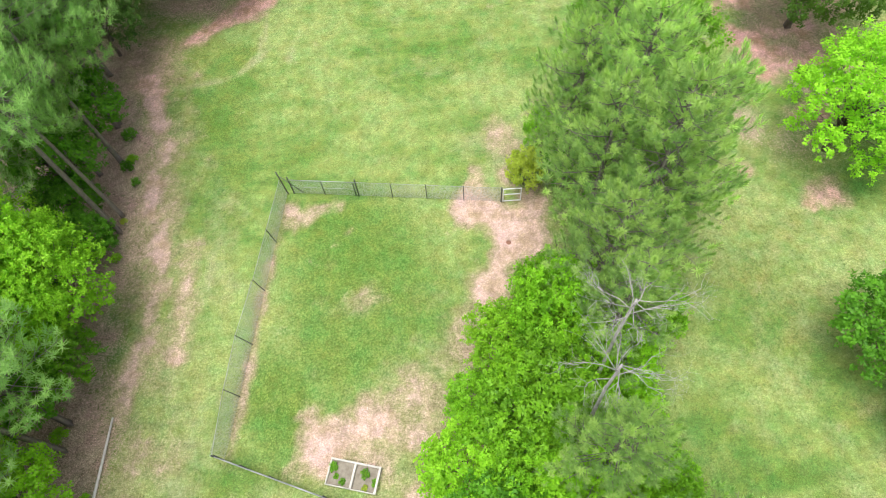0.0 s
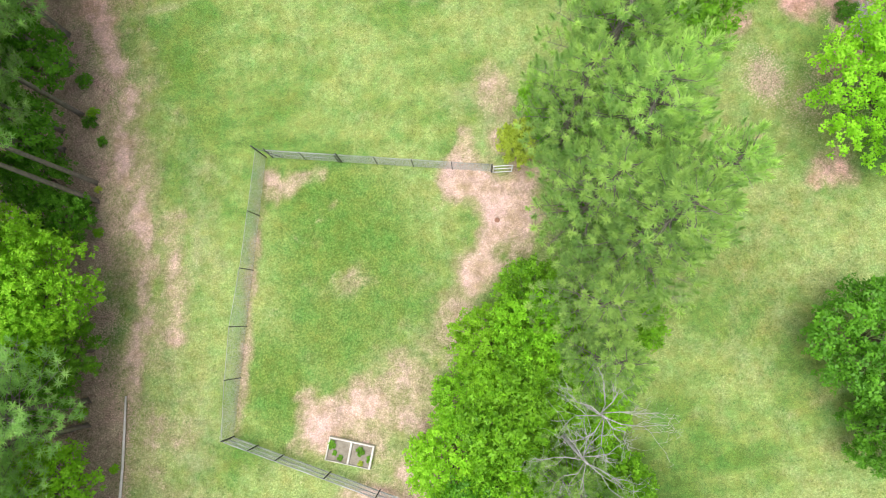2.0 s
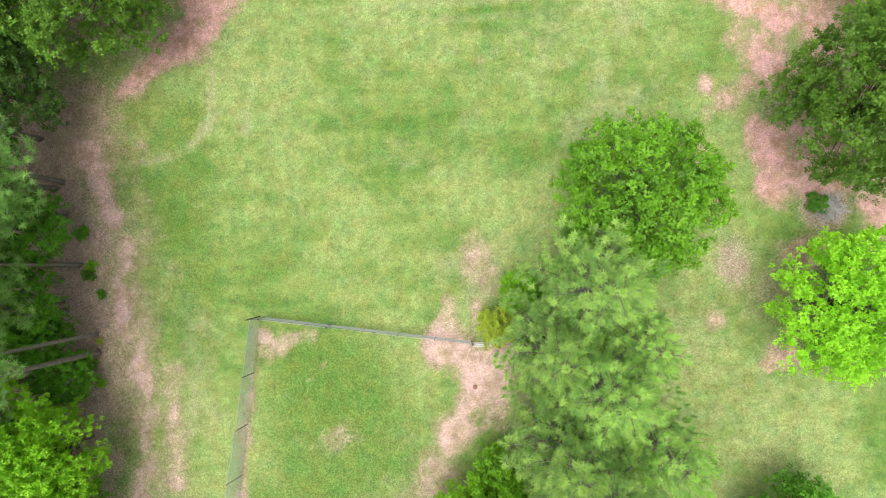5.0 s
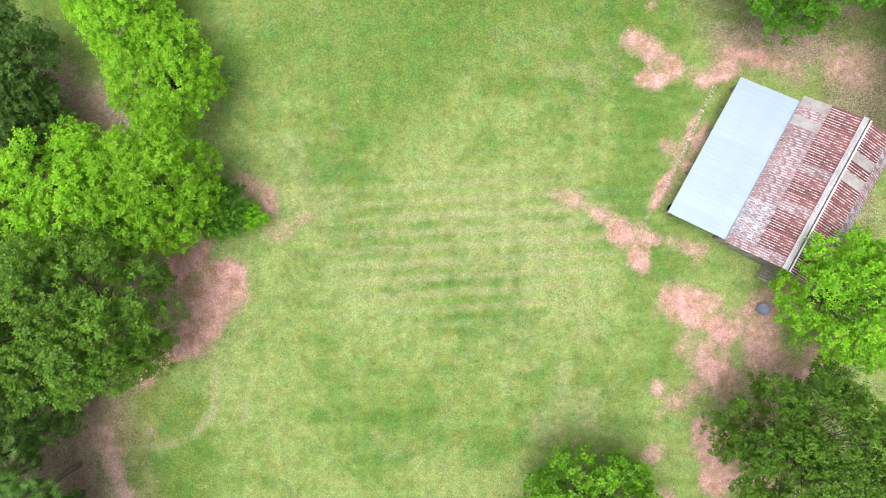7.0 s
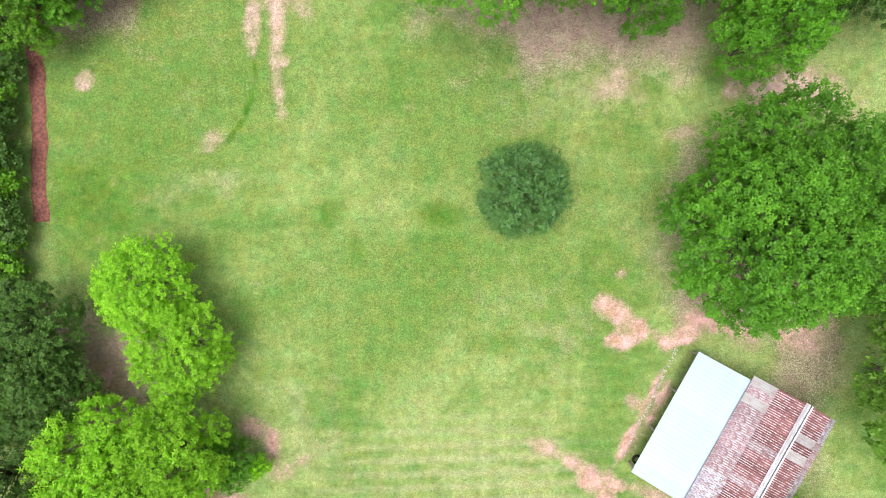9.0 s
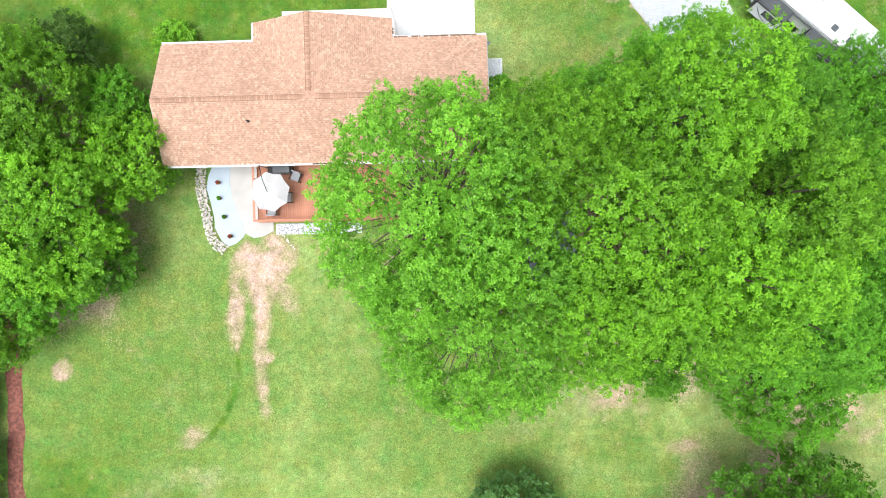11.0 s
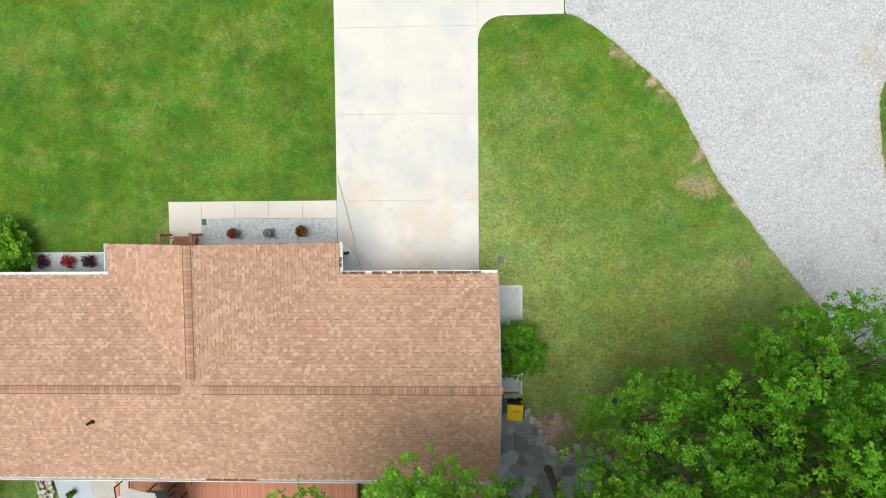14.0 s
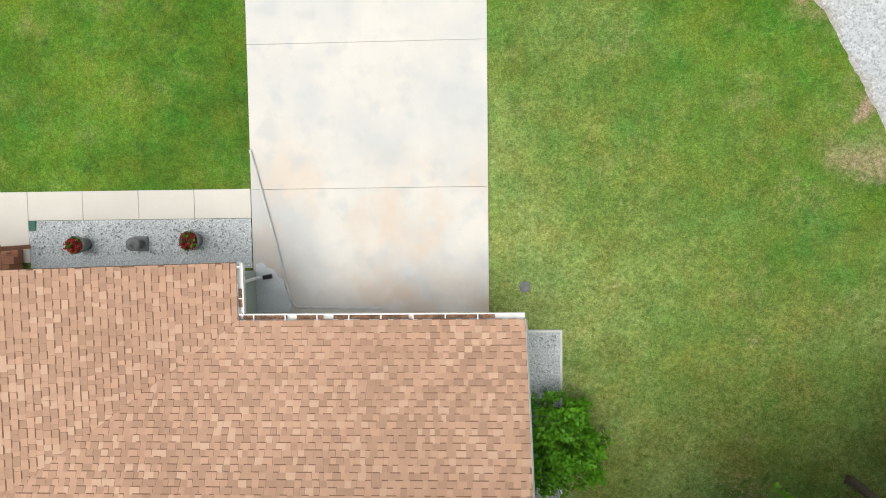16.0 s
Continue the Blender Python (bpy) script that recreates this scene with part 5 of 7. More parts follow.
# gable triangles under the roof ends
for x_ in (WX0, WX1 - 0.15):
    tri = [(x_ + d, y, z) for d in (0, 0.15) for y, z in ((WY0, 2.4), (WY1, 2.4), (YR, ZR - 0.2))]
    v = [bm.verts.new(q) for q in tri]
    bm.faces.new(v[:3]); bm.faces.new(v[3:][::-1])
    for k in range(3):
        bm.faces.new((v[k], v[(k + 1) % 3], v[3 + (k + 1) % 3], v[3 + k]))
bmesh.ops.recalc_face_normals(bm, faces=bm.faces[:])
part("wall", bm, SIDING, house, "sage green lap siding wall")


def window(name, x0, x1, y, z0, z1, out, parent):
    d = 0.03 * out
    bm = bmesh.new()
    for a in ((x0 - 0.07, x0, z0 - 0.07, z1 + 0.07), (x1, x1 + 0.07, z0 - 0.07, z1 + 0.07), (x0, x1, z1, z1 + 0.07), (x0, x1, z0 - 0.07, z0), ((x0 + x1) / 2 - 0.02, (x0 + x1) / 2 + 0.02, z0, z1), (x0, x1, (z0 + z1) / 2 - 0.015, (z0 + z1) / 2 + 0.015)):
        bm_box(a[0], a[1], min(y, y + 2 * d), max(y, y + 2 * d), a[2], a[3], 0.004, bm)
    w = part(name, bm, WHITE, parent, "white window frame")
    part("pane", bm_box(x0, x1, min(y, y + d), max(y, y + d), z0, z1, 0), GLASS, w, "dark glass pane")


window("window", -14.1, -13.4, WY0 - 0.026, 0.9, 2.05, -1, house)
window("window", -12.9, -11.6, WY0 - 0.026, 0.25, 2.15, -1, house)
window("window", -9.4, -7.6, WY0 - 0.026, 0.55, 2.25, -1, house)
window("window", -6.0, -4.2, GYF - 0.374, 0.8, 2.0, 1, house)
window("window", -14.6, -12.6, WY1 + 0.01, 0.8, 2.0, 1, house)
# garage door, in panels
gd = part("garage_door", bm_box(-2.2, 1.9, WY1 + 0.003, WY1 + 0.04, 0.02, 2.2, 0.006), WHITE, house, "white panelled garage door")
for i_ in range(4):
    for j_ in range(4):
        part("door_panel", bm_box(-2.1 + j_ * 1.02, -1.18 + j_ * 1.02, WY1 + 0.04, WY1 + 0.055, 0.1 + i_ * 0.53, 0.53 + i_ * 0.53, 0.008), WHITE, gd)


GUTTERLEAF = mat("leaves_in_gutter", (0.26, 0.15, 0.09), (0.10, 0.06, 0.04), scale=5, fine=30, amount=0.8)


def gutter(x0, y0, x1, y1, z, out, litter=()):
    """An open trough with hangers along one eave."""
    L = math.hypot(x1 - x0, y1 - y0)
    w = math.degrees(math.atan2(y1 - y0, x1 - x0))
    holder = new("gutter")
    holder.parent = house
    holder.matrix_basis = pose(x0, y0, z, 0, 0, w)
    holder["label"] = "white open gutter"
    bm = bmesh.new()
    s = out
    for a in ((0.012, 0.022, -0.1, 0.0), (0.12, 0.13, -0.1, 0.012), (0.012, 0.13, -0.11, -0.1), (0.115, 0.14, 0.006, 0.018)):
        bm_box(0, L, min(s * a[0], s * a[1]), max(s * a[0], s * a[1]), a[2], a[3], 0, bm)
    for e in (0, L - 0.008):
        bm_box(e, e + 0.008, min(0.012 * s, 0.13 * s), max(0.012 * s, 0.13 * s), -0.1, 0.0, 0, bm)
    part("trough", bm, WHITE, holder)
    k = 0.3
    while k < L:
        part("hanger", bm_box(k - 0.012, k + 0.012, min(0.01 * s, 0.135 * s), max(0.01 * s, 0.135 * s), 0.0, 0.012, 0), WHITE, holder)
        k += 0.62
    for f0, f1 in litter:
        part("leaf_debris", bm_box(L * f0 + 0.02, L * f1 - 0.02, min(0.025 * s, 0.118 * s), max(0.025 * s, 0.118 * s), -0.09, -0.05, 0), GUTTERLEAF, holder)


gutter(GX1 + 0.02, YF, X1, YF, ZF - 0.02, 1, ((0.01, 0.17), (0.2, 0.3), (0.33, 0.6), (0.61, 0.9)))
gutter(X0, YF, GX0 - 0.02, YF, ZF - 0.02, 1)
gutter(X0, YB, X1, YB, ZB - 0.02, -1, ((0.46, 0.56),))
gutter(GX1, YF + 0.14, GX1, GYF, ZF - 0.02, -1, ((0.1, 0.5),))
gutter(GX0, YF + 0.14, GX0, GYF, ZF - 0.02, 1)
V, Fc = tubes([[(GX1 + 0.07, YF + 0.6, 2.4, 0.04), (GX1 + 0.02, YF + 0.6, 2.2, 0.04), (GX1 - 0.4, YF + 0.6, 1.95, 0.04), (GX1 - 0.42, YF + 0.6, 0.3, 0.04), (GX1 - 0.3, YF + 0.6, 0.16, 0.045)]], 8)
hang("downpipe", mesh_of("downpipe", V, Fc, [WHITE], smooth=True), house, "white downpipe")
V, Fc = tubes([[(GX1 - 0.3, YF + 0.6, 0.16, 0.05), (GX1 - 0.1, YF + 0.63, 0.1, 0.055)]], 8)
hang("downpipe_outlet", mesh_of("downpipe_outlet", V, Fc, [BLACK], smooth=True), house, "black pipe end")
# bargeboards on the gable ends
for x_ in (X0, X1):
    for ya, za, yb, zb in ((YB, ZB, YR, ZR), (YF, ZF, YR, ZR)):
        V, Fc = tubes([[(x_, ya, za - 0.09, 0.05), (x_, yb, zb - 0.09, 0.05)]], 4)
        hang("bargeboard", mesh_of("bargeboard", V, Fc, [WHITE]), house, "white bargeboard")
for xa in (GX0, GX1):
    V, Fc = tubes([[(xa, GYF - 0.08, ZF - 0.1, 0.05), (GXR, GYF - 0.08, ZGR - 0.1, 0.05)]], 4)
    hang("bargeboard", mesh_of("bargeboard", V, Fc, [WHITE]), house, "white bargeboard")
vent = part("vent_pipe", bm_lathe([(0.09, 0), (0.085, 0.02), (0.045, 0.06), (0.045, 0.3), (0.035, 0.3), (0.035, 0.1)], 14), BLACK, house, "black plumbing vent", True)
vent.matrix_basis = pose(-11.06, 82.74, zmain(82.74) + 0.0)

# ---- paving round the house ----
drive = thing("driveway", "pale concrete driveway in large slabs", "driveway", kind="structure")


def slab_row(x0, x1, ys, z, material, parent, name="slab"):
    for a, b in zip(ys, ys[1:]):
        part(name, bm_box(x0, x1, a + 0.003, b - 0.003, -0.12, z, 0.004), material, parent)


slab_row(-3.3, 2.22, [87.2, 90.28, 93.6, 96.9, 100.2, 103.5, 106.8, 110.1, 113.4], 0.03, CONCRETE, drive)
outline = [(2.232, 96.4)] + [(3.2 - 0.97 * math.cos(a), 97.25 - 0.85 * (1 - math.sin(a))) for a in [k * math.pi / 16 for k in range(0, 9)]] + [(5.47, 97.27), (5.47, 104.0), (2.232, 104.0)]
part("slab", prism(outline, -0.12, 0.03, 0.006), CONCRETE, drive)
walkway = thing("walkway", "narrow pale concrete walkway to the front door", "walkway", kind="structure")
for a, b in ((-8.69, -7.35), (-7.35, -6.0), (-6.0, -4.66), (-4.66, -3.31)):
    part("slab", bm_box(a + 0.004, b - 0.004, 89.62, 90.3, -0.12, 0.034, 0.006), WALKCON, walkway)
part("slab", bm_box(-10.0, -8.694, 88.62, 90.3, -0.12, 0.034, 0.006), WALKCON, walkway)
# steps and rails of the porch
porch = thing("porch_steps", "brown stained wooden porch steps with side rails", "steps", (0, 0, 0))
for i_ in range(3):
    part("tread", bm_box(-9.75, -8.85, 88.42 + i_ * 0.16, 88.62 + i_ * 0.16, 0.05, 0.5 - i_ * 0.15, 0.01), BROWNWOOD, porch)
for x_ in (-9.95, -8.72):
    part("post", bm_box(x_ - 0.05, x_ + 0.05, 88.95, 89.05, 0.0, 0.95, 0.01), BROWNWOOD, porch)
    part("handrail", bm_box(x_ - 0.07, x_ + 0.07, 88.3, 89.1, 0.95, 0.99, 0.01), BROWNWOOD, porch)
part("rail_board", bm_box(-9.88, -8.79, 88.86, 88.9, 0.5, 0.64, 0.008), BROWNWOOD, porch)


def gravel_bed(name, x0, x1, y0, y1, label, edges=()):
    ob = thing(name, label, "gravel bed", kind="structure")
    rng = np.random.default_rng(int(abs(x0 * 10)))
    nx_, ny_ = max(2, int((x1 - x0) / 0.09)), max(2, int((y1 - y0) / 0.09))
    xs_, ys_ = np.linspace(x0, x1, nx_), np.linspace(y0, y1, ny_)
    A, B = np.meshgrid(xs_, ys_)
    Z = 0.02 + rng.uniform(0, 0.03, A.shape)
    ii = np.arange(nx_ * ny_).reshape(ny_, nx_)
    hang("gravel_surface", mesh_of("gravel_surface", np.stack([A, B, Z], -1).reshape(-1, 3), np.stack([ii[:-1, :-1], ii[:-1, 1:], ii[1:, 1:], ii[1:, :-1]], -1).reshape(-1, 4), [BEDGRAVEL]), ob)
    for a in edges:
        part("edging", bm_box(*a, -0.1, 0.09, 0.006), WHITE, ob, "white edging strip")
    return ob


gravel_bed("front_gravel_bed", -8.68, -3.32, 88.45, 89.61, "grey gravel bed with flower pots before the front wall")
gravel_bed("corner_gravel_bed", -15.6, -11.05, 87.25, 88.28, "grey gravel bed with shrubs and white edging", ((-15.65, -11.0, 88.28, 88.33), (-15.65, -15.6, 87.3, 88.28)))
gravel_bed("side_gravel_bed", 2.5, 3.85, 82.7, 86.9, "grey gravel strip with white edging beside the house", ((2.5, 3.9, 86.9, 86.95), (3.85, 3.9, 82.65, 86.9)))
# stones scattered on the front bed
rng = np.random.default_rng(21)
V, Fc = [], []
for _ in range(2600):
    if rng.random() < 0.62:
        x_, y_ = rng.uniform(-8.6, -3.4), rng.uniform(88.8, 89.58)
    else:
        x_, y_ = rng.uniform(2.95, 3.82), rng.uniform(82.75, 86.85)
    r_ = rng.uniform(0.014, 0.032)
    b_ = len(V)
    for k in range(4):
        w_ = k * 1.57 + rng.uniform(-0.4, 0.4)
        V.append((x_ + r_ * math.cos(w_), y_ + r_ * math.sin(w_), 0.035))
    V.append((x_ + rng.uniform(-0.005, 0.005), y_, 0.045 + r_ * 0.9))
    Fc.extend((b_ + k, b_ + (k + 1) % 4, b_ + 4) for k in range(4))
STONES = mat("mixed_pebble", (0.70, 0.72, 0.72), (0.5, 0.52, 0.53), scale=3, fine=30, island=True, rnd=0.5, bump=0)
tagged(new("bed_pebbles", mesh_of("bed_pebbles", V, Fc, [STONES])), "loose grey and white pebbles on the planting beds", "pebbles", kind="stuff")


def flower_pot(x, y, r, h, pot, flower, label):
    ob = thing("flower_pot", label, "plant pot", (x, y, 0.04))
    part("pot", bm_lathe([(r * 0.7, 0), (r * 0.95, h * 0.8), (r * 1.05, h * 0.85), (r * 1.05, h), (r * 0.93, h), (r * 0.9, h * 0.85)], 20), pot, ob, "", True)
    part("soil", bm_lathe([(r * 0.9, h * 0.8), (r * 0.9, h * 0.86), (0.01, h * 0.9)], 16), SOIL, ob)
    rng = np.random.default_rng(int(abs(x * 100)))
    V, tone = [], []
    for _ in range(150):
        w, q = rng.uniform(0, 6.28), r * 0.95 * math.sqrt(rng.random())
        c = np.array([q * math.cos(w), q * math.sin(w), h + rng.uniform(0, 0.12)])
        d, e = rng.normal(0, 1, 3), rng.normal(0, 1, 3)
        d, e = d / np.linalg.norm(d) * 0.045, e / np.linalg.norm(e) * 0.03
        V += [c - d, c - e, c + d, c + e]
        tone += [rng.random()] * 4
    half = len(V) // 4 // 4 * 4
    for nm, lo, hi, lf in (("leaves", 0, half, "mid"), ("flowers", half, len(V), flower)):
        hang(nm, mesh_of(nm, np.array(V[lo:hi]), np.arange(hi - lo).reshape(-1, 4), [LEAF[lf]], tone=tone[lo:hi]), ob)


flower_pot(-7.3, 89.05, 0.2, 0.42, GREYPOT, "red", "dark grey pot with red flowers on the gravel bed")
flower_pot(-4.62, 89.12, 0.22, 0.42, GREYPOT, "red", "dark grey pot full of red flowers on the gravel bed")
urn = thing("stone_urn", "small grey stone garden ornament on a square plinth", "garden ornament", (-5.95, 89.05, 0.04))
part("plinth", bm_box(-0.17, 0.17, -0.17, 0.17, 0, 0.06, 0.01), GREYPOT, urn)
part("bowl", bm_lathe([(0.1, 0.06), (0.06, 0.2), (0.15, 0.34), (0.16, 0.4), (0.1, 0.38), (0.05, 0.5), (0.02, 0.56)], 16), GREYPOT, urn, "", True)
valve = thing("valve_cover", "green plastic valve box lid in the gravel", "utility cover", (-8.58, 89.5, 0.045))
VGREEN = mat("green_plastic", (0.06, 0.17, 0.12), (0.05, 0.13, 0.1), rough=0.6, bump=0)
part("lid", bm_box(-0.09, 0.09, -0.12, 0.12, 0, 0.03, 0.008), VGREEN, valve)
for i_ in range(5):
    part("rib", bm_box(-0.075, 0.075, -0.09 + i_ * 0.04, -0.075 + i_ * 0.04, 0.03, 0.038, 0), VGREEN, valve)
for x_, y_ in ((3.05, 87.95), (5.0, 81.75)):
    cov = thing("valve_cover", "round dark drain cover sunk in the lawn", "utility cover", (x_, y_, 0.0))
    part("lid", bm_lathe([(0.13, -0.03), (0.13, 0.015), (0.11, 0.02), (0.1, 0.012)], 20), GREYPOT, cov)
for x_, l_ in ((-15.1, "purple"), (-14.05, "red"), (-13.2, "purple"), (-12.1, "mid")):
    tree("bed_shrub", "bush", l_, x_, 87.98, 0.24, 0.24, "small rounded shrub in the gravel bed", "shrub", group="front bed shrubs")
tree("corner_shrub", "dense", "fresh", -16.6, 88.35, 1.3, 0.85, "rounded green shrub at the house corner", "shrub")
tree("side_shrub", "dense", "mid", 3.6, 84.62, 1.02, 1.1, "dense green rounded shrub beside the gable wall", "shrub")
hose = thing("drain_hose", "pale corrugated drain hose laid over the driveway", "hose", (0, 0, 0))
HOSE = mat("pale_corrugated_plastic", (0.66, 0.66, 0.64), (0.5, 0.5, 0.49), rough=0.5, scale=5, fine=40, bump=0)
way_ = [Vector(p) for p in ((-3.28, 91.2, 0.07), (-3.0, 90.1, 0.07), (-2.72, 89.0, 0.07), (-2.55, 88.2, 0.07), (-2.42, 87.68, 0.07), (-2.3, 87.52, 0.07), (-1.2, 87.5, 0.07), (-0.23, 87.49, 0.07))]
knots_, turn_ = [], 0
for a_, b_ in zip(way_, way_[1:]):
    n_ = max(2, int((b_ - a_).length / 0.035))
    for k in range(n_):
        p_ = a_.lerp(b_, k / n_)
        knots_.append((p_.x, p_.y, p_.z, 0.036 if turn_ % 2 else 0.026))
        turn_ += 1
V, Fc = tubes([knots_], 8)
hang("tube", mesh_of("tube", V, Fc, [HOSE]), hose)
SEAL = mat("pale_washed_concrete", (0.80, 0.82, 0.84), (0.62, 0.65, 0.67), scale=1.6, fine=25, bump=0.1, amount=0.6)
part("washed_patch", prism([(-3.27, 87.4), (-2.47, 87.4), (-2.4, 87.62), (-2.44, 87.84), (-2.56, 87.95), (-2.58, 88.16), (-2.72, 88.24), (-2.8, 88.4), (-2.97, 88.46), (-3.08, 88.58), (-3.24, 88.54)], 0.0, 0.034, 0.0), SEAL, drive, "pale washed patch below the downpipe")

# wheeled bin
bin_ = thing("wheeled_bin", "dark wheeled bin with a bright yellow lid beside the gable wall", "bin", (3.55, 82.25, 0.05), -94)
bm = bmesh.new()
lo = [bm.verts.new(p) for p in ((-0.22, -0.24, 0.08), (0.22, -0.24, 0.08), (0.22, 0.2, 0.08), (-0.22, 0.2, 0.08))]
hi = [bm.verts.new(p) for p in ((-0.28, -0.32, 0.95), (0.28, -0.32, 0.95), (0.28, 0.26, 0.95), (-0.28, 0.26, 0.95))]
bm.faces.new(lo[::-1]); bm.faces.new(hi)
for k in range(4):
    bm.faces.new((lo[k], lo[(k + 1) % 4], hi[(k + 1) % 4], hi[k]))
bmesh.ops.bevel(bm, geom=bm.edges[:], offset=0.03, segments=2, affect="EDGES")
part("body", bm, BLACK, bin_)
bm = bm_box(-0.3, 0.3, -0.33, 0.28, 0.96, 1.03, 0.02)
lid = part("lid", bm, YELLOW, bin_, "bright yellow lid")
for i_ in range(3):
    part("print", bm_box(-0.08, -0.03, -0.1 + i_ * 0.09, -0.05 + i_ * 0.09, 1.03, 1.033, 0), RVGREY, lid)
part("handle", bm_box(-0.24, 0.24, 0.29, 0.33, 0.94, 0.98, 0.01), BLACK, bin_)
for x_ in (-0.25, 0.25):
    wv, wf = tubes([[(x_ - 0.03, 0.22, 0.1, 0.1), (x_ + 0.03, 0.22, 0.1, 0.1)]], 14)
    hang("wheel", mesh_of("wheel", wv, wf, [TYRE]), bin_)
crate = thing("timber_crate", "low weathered timber box behind the bin", "box", (3.45, 82.68, 0.02))
part("box", bm_box(-0.28, 0.3, -0.1, 0.08, 0, 0.3, 0.01), GREYWOOD, crate)

# flagstone patio
flags = thing("flagstone_patio", "blue-grey flagstone paving with rough stone edging", "patio", kind="structure")
frng = random.Random(5)
outline = [(2.55, 72.6), (8.4, 72.6), (8.3, 77.0), (7.9, 79.6), (6.9, 80.35), (6.1, 80.5), (5.6, 80.1), (5.0, 80.35), (4.75, 80.9), (4.4, 81.6), (3.9, 82.0), (2.55, 82.0)]
part("joint_bed", prism(outline, -0.1, 0.0), MORTAR, flags)


def inside(x, y, poly):
    c = False
    for (xa, ya), (xb, yb) in zip(poly, poly[1:] + poly[:1]):
        if (ya > y) != (yb > y) and x < (xb - xa) * (y - ya) / (yb - ya) + xa:
            c = not c
    return c


def cell(p, others):
    """The ground nearer to p than to any other seed, drawn in by the width of a joint."""
    poly = [(p[0] + a, p[1] + b) for a, b in ((-0.6, -0.6), (0.6, -0.6), (0.6, 0.6), (-0.6, 0.6))]
    for q in others:
        nx_, ny_ = q[0] - p[0], q[1] - p[1]
        L = math.hypot(nx_, ny_)
        if L > 1.3 or L < 1e-6:
            continue
        nx_, ny_ = nx_ / L, ny_ / L
        lim = L / 2 - 0.02
        out = []
        for (xa, ya), (xb, yb) in zip(poly, poly[1:] + poly[:1]):
            da, db = (xa - p[0]) * nx_ + (ya - p[1]) * ny_ - lim, (xb - p[0]) * nx_ + (yb - p[1]) * ny_ - lim
            if da <= 0:
                out.append((xa, ya))
            if da * db < 0:
                f = da / (da - db)
                out.append((xa + (xb - xa) * f, ya + (yb - ya) * f))
        poly = out
    return poly


seeds = [(2.7 + i_ * 0.44 + (j_ % 2) * 0.22 + frng.uniform(-0.17, 0.17), 72.8 + j_ * 0.42 + frng.uniform(-0.17, 0.17)) for i_ in range(14) for j_ in range(23)]
seeds = [q for q in seeds if frng.random() < 0.86]
for q in seeds:
    if inside(*q, outline):
        o_ = [(x_ + frng.uniform(-0.012, 0.012), y_ + frng.uniform(-0.012, 0.012)) for x_, y_ in cell(q, seeds)]
        if len(o_) > 2 and min(x_ for x_, y_ in o_) > 2.5:
            part("flagstone", prism(o_, -0.02, 0.022 + frng.uniform(0, 0.014)), SLATE, flags)


def stone_me(seed):
    r = random.Random(seed)
    bm = bmesh.new()
    bmesh.ops.create_icosphere(bm, subdivisions=1, radius=1)
    for v in bm.verts:
        v.co *= r.uniform(0.75, 1.15)
        v.co.z = max(-0.6, min(0.6, v.co.z))
    me = bpy.data.meshes.new("stone")
    bm.to_mesh(me); bm.free()
    me.materials.append(LIMESTONE)
    return me


STONE = [stone_me(i) for i in range(5)]


def stones_along(parent, pts, width, step, size, seed, layers=1, name="stone"):
    r = random.Random(seed)
    for (xa, ya), (xb, yb) in zip(pts, pts[1:]):
        L = math.hypot(xb - xa, yb - ya)
        k = 0.0
        while k < L:
            f = k / L
            for q in range(max(1, int(width / size))):
                off = (q + 0.5) * size - width / 2 + r.uniform(-0.35, 0.35) * size
                f = min(1.0, max(0.0, (k + r.uniform(-0.5, 0.5) * step) / L))
                x, y = xa + (xb - xa) * f - (yb - ya) / L * off, ya + (yb - ya) * f + (xb - xa) / L * off
                ob = hang(name, STONE[r.randrange(5)], parent, at=pose(x, y, 0.04 + r.uniform(0, 0.05) + 0.05 * (layers - 1), r.uniform(-12, 12), r.uniform(-12, 12), r.uniform(0, 360)) @ Matrix.Diagonal((size * r.uniform(0.4, 0.95), size * r.uniform(0.3, 0.6), size * r.uniform(0.3, 0.5), 1)))
            k += step * r.uniform(0.8, 1.15)


stones_along(flags, [(3.85, 82.05), (4.4, 81.65), (4.8, 80.95), (5.05, 80.4), (5.6, 80.15), (6.1, 80.5), (6.9, 80.4), (7.6, 79.9)], 0.26, 0.27, 0.27, 3)

# ---- back patio, deck and their furniture ----
patio = thing("back_patio", "concrete patio with a pale blue painted border", "patio", kind="structure")
left = [(-14.65, 80.9), (-15.05, 80.0), (-15.2, 79.2), (-14.95, 78.3), (-14.75, 77.4), (-14.7, 76.6), (-14.3, 75.8), (-13.85, 75.45)]
inner = [(-13.55, 80.9), (-13.7, 79.6), (-13.55, 78.6), (-13.2, 77.6), (-12.95, 76.9), (-12.75, 76.25)]
part("painted_border", prism(left + [(-13.4, 75.6), (-12.9, 76.0)] + inner[::-1], -0.1, 0.03, 0.006), BLUEPAINT, patio, "pale blue painted concrete")
part("slab", prism([(x + 0.008, y) for x, y in inner] + [(-12.2, 75.95), (-11.6, 76.05), (-10.9, 76.4), (-10.9, 80.9)], -0.1, 0.03, 0.006), PATIOCON, patio)
wall_ = thing("stone_border", "low dry border of stacked pale stones round the patio", "stone border")
stones_along(wall_, [(-15.25, 80.75), (-15.5, 79.9), (-15.45, 78.9), (-15.25, 78.1), (-15.1, 77.3), (-15.05, 76.5), (-14.65, 75.65), (-13.95, 75.2)], 0.78, 0.125, 0.16, 11, 2)
row_ = thing("stone_row", "short row of small pale stones beside bare clay", "stone border")
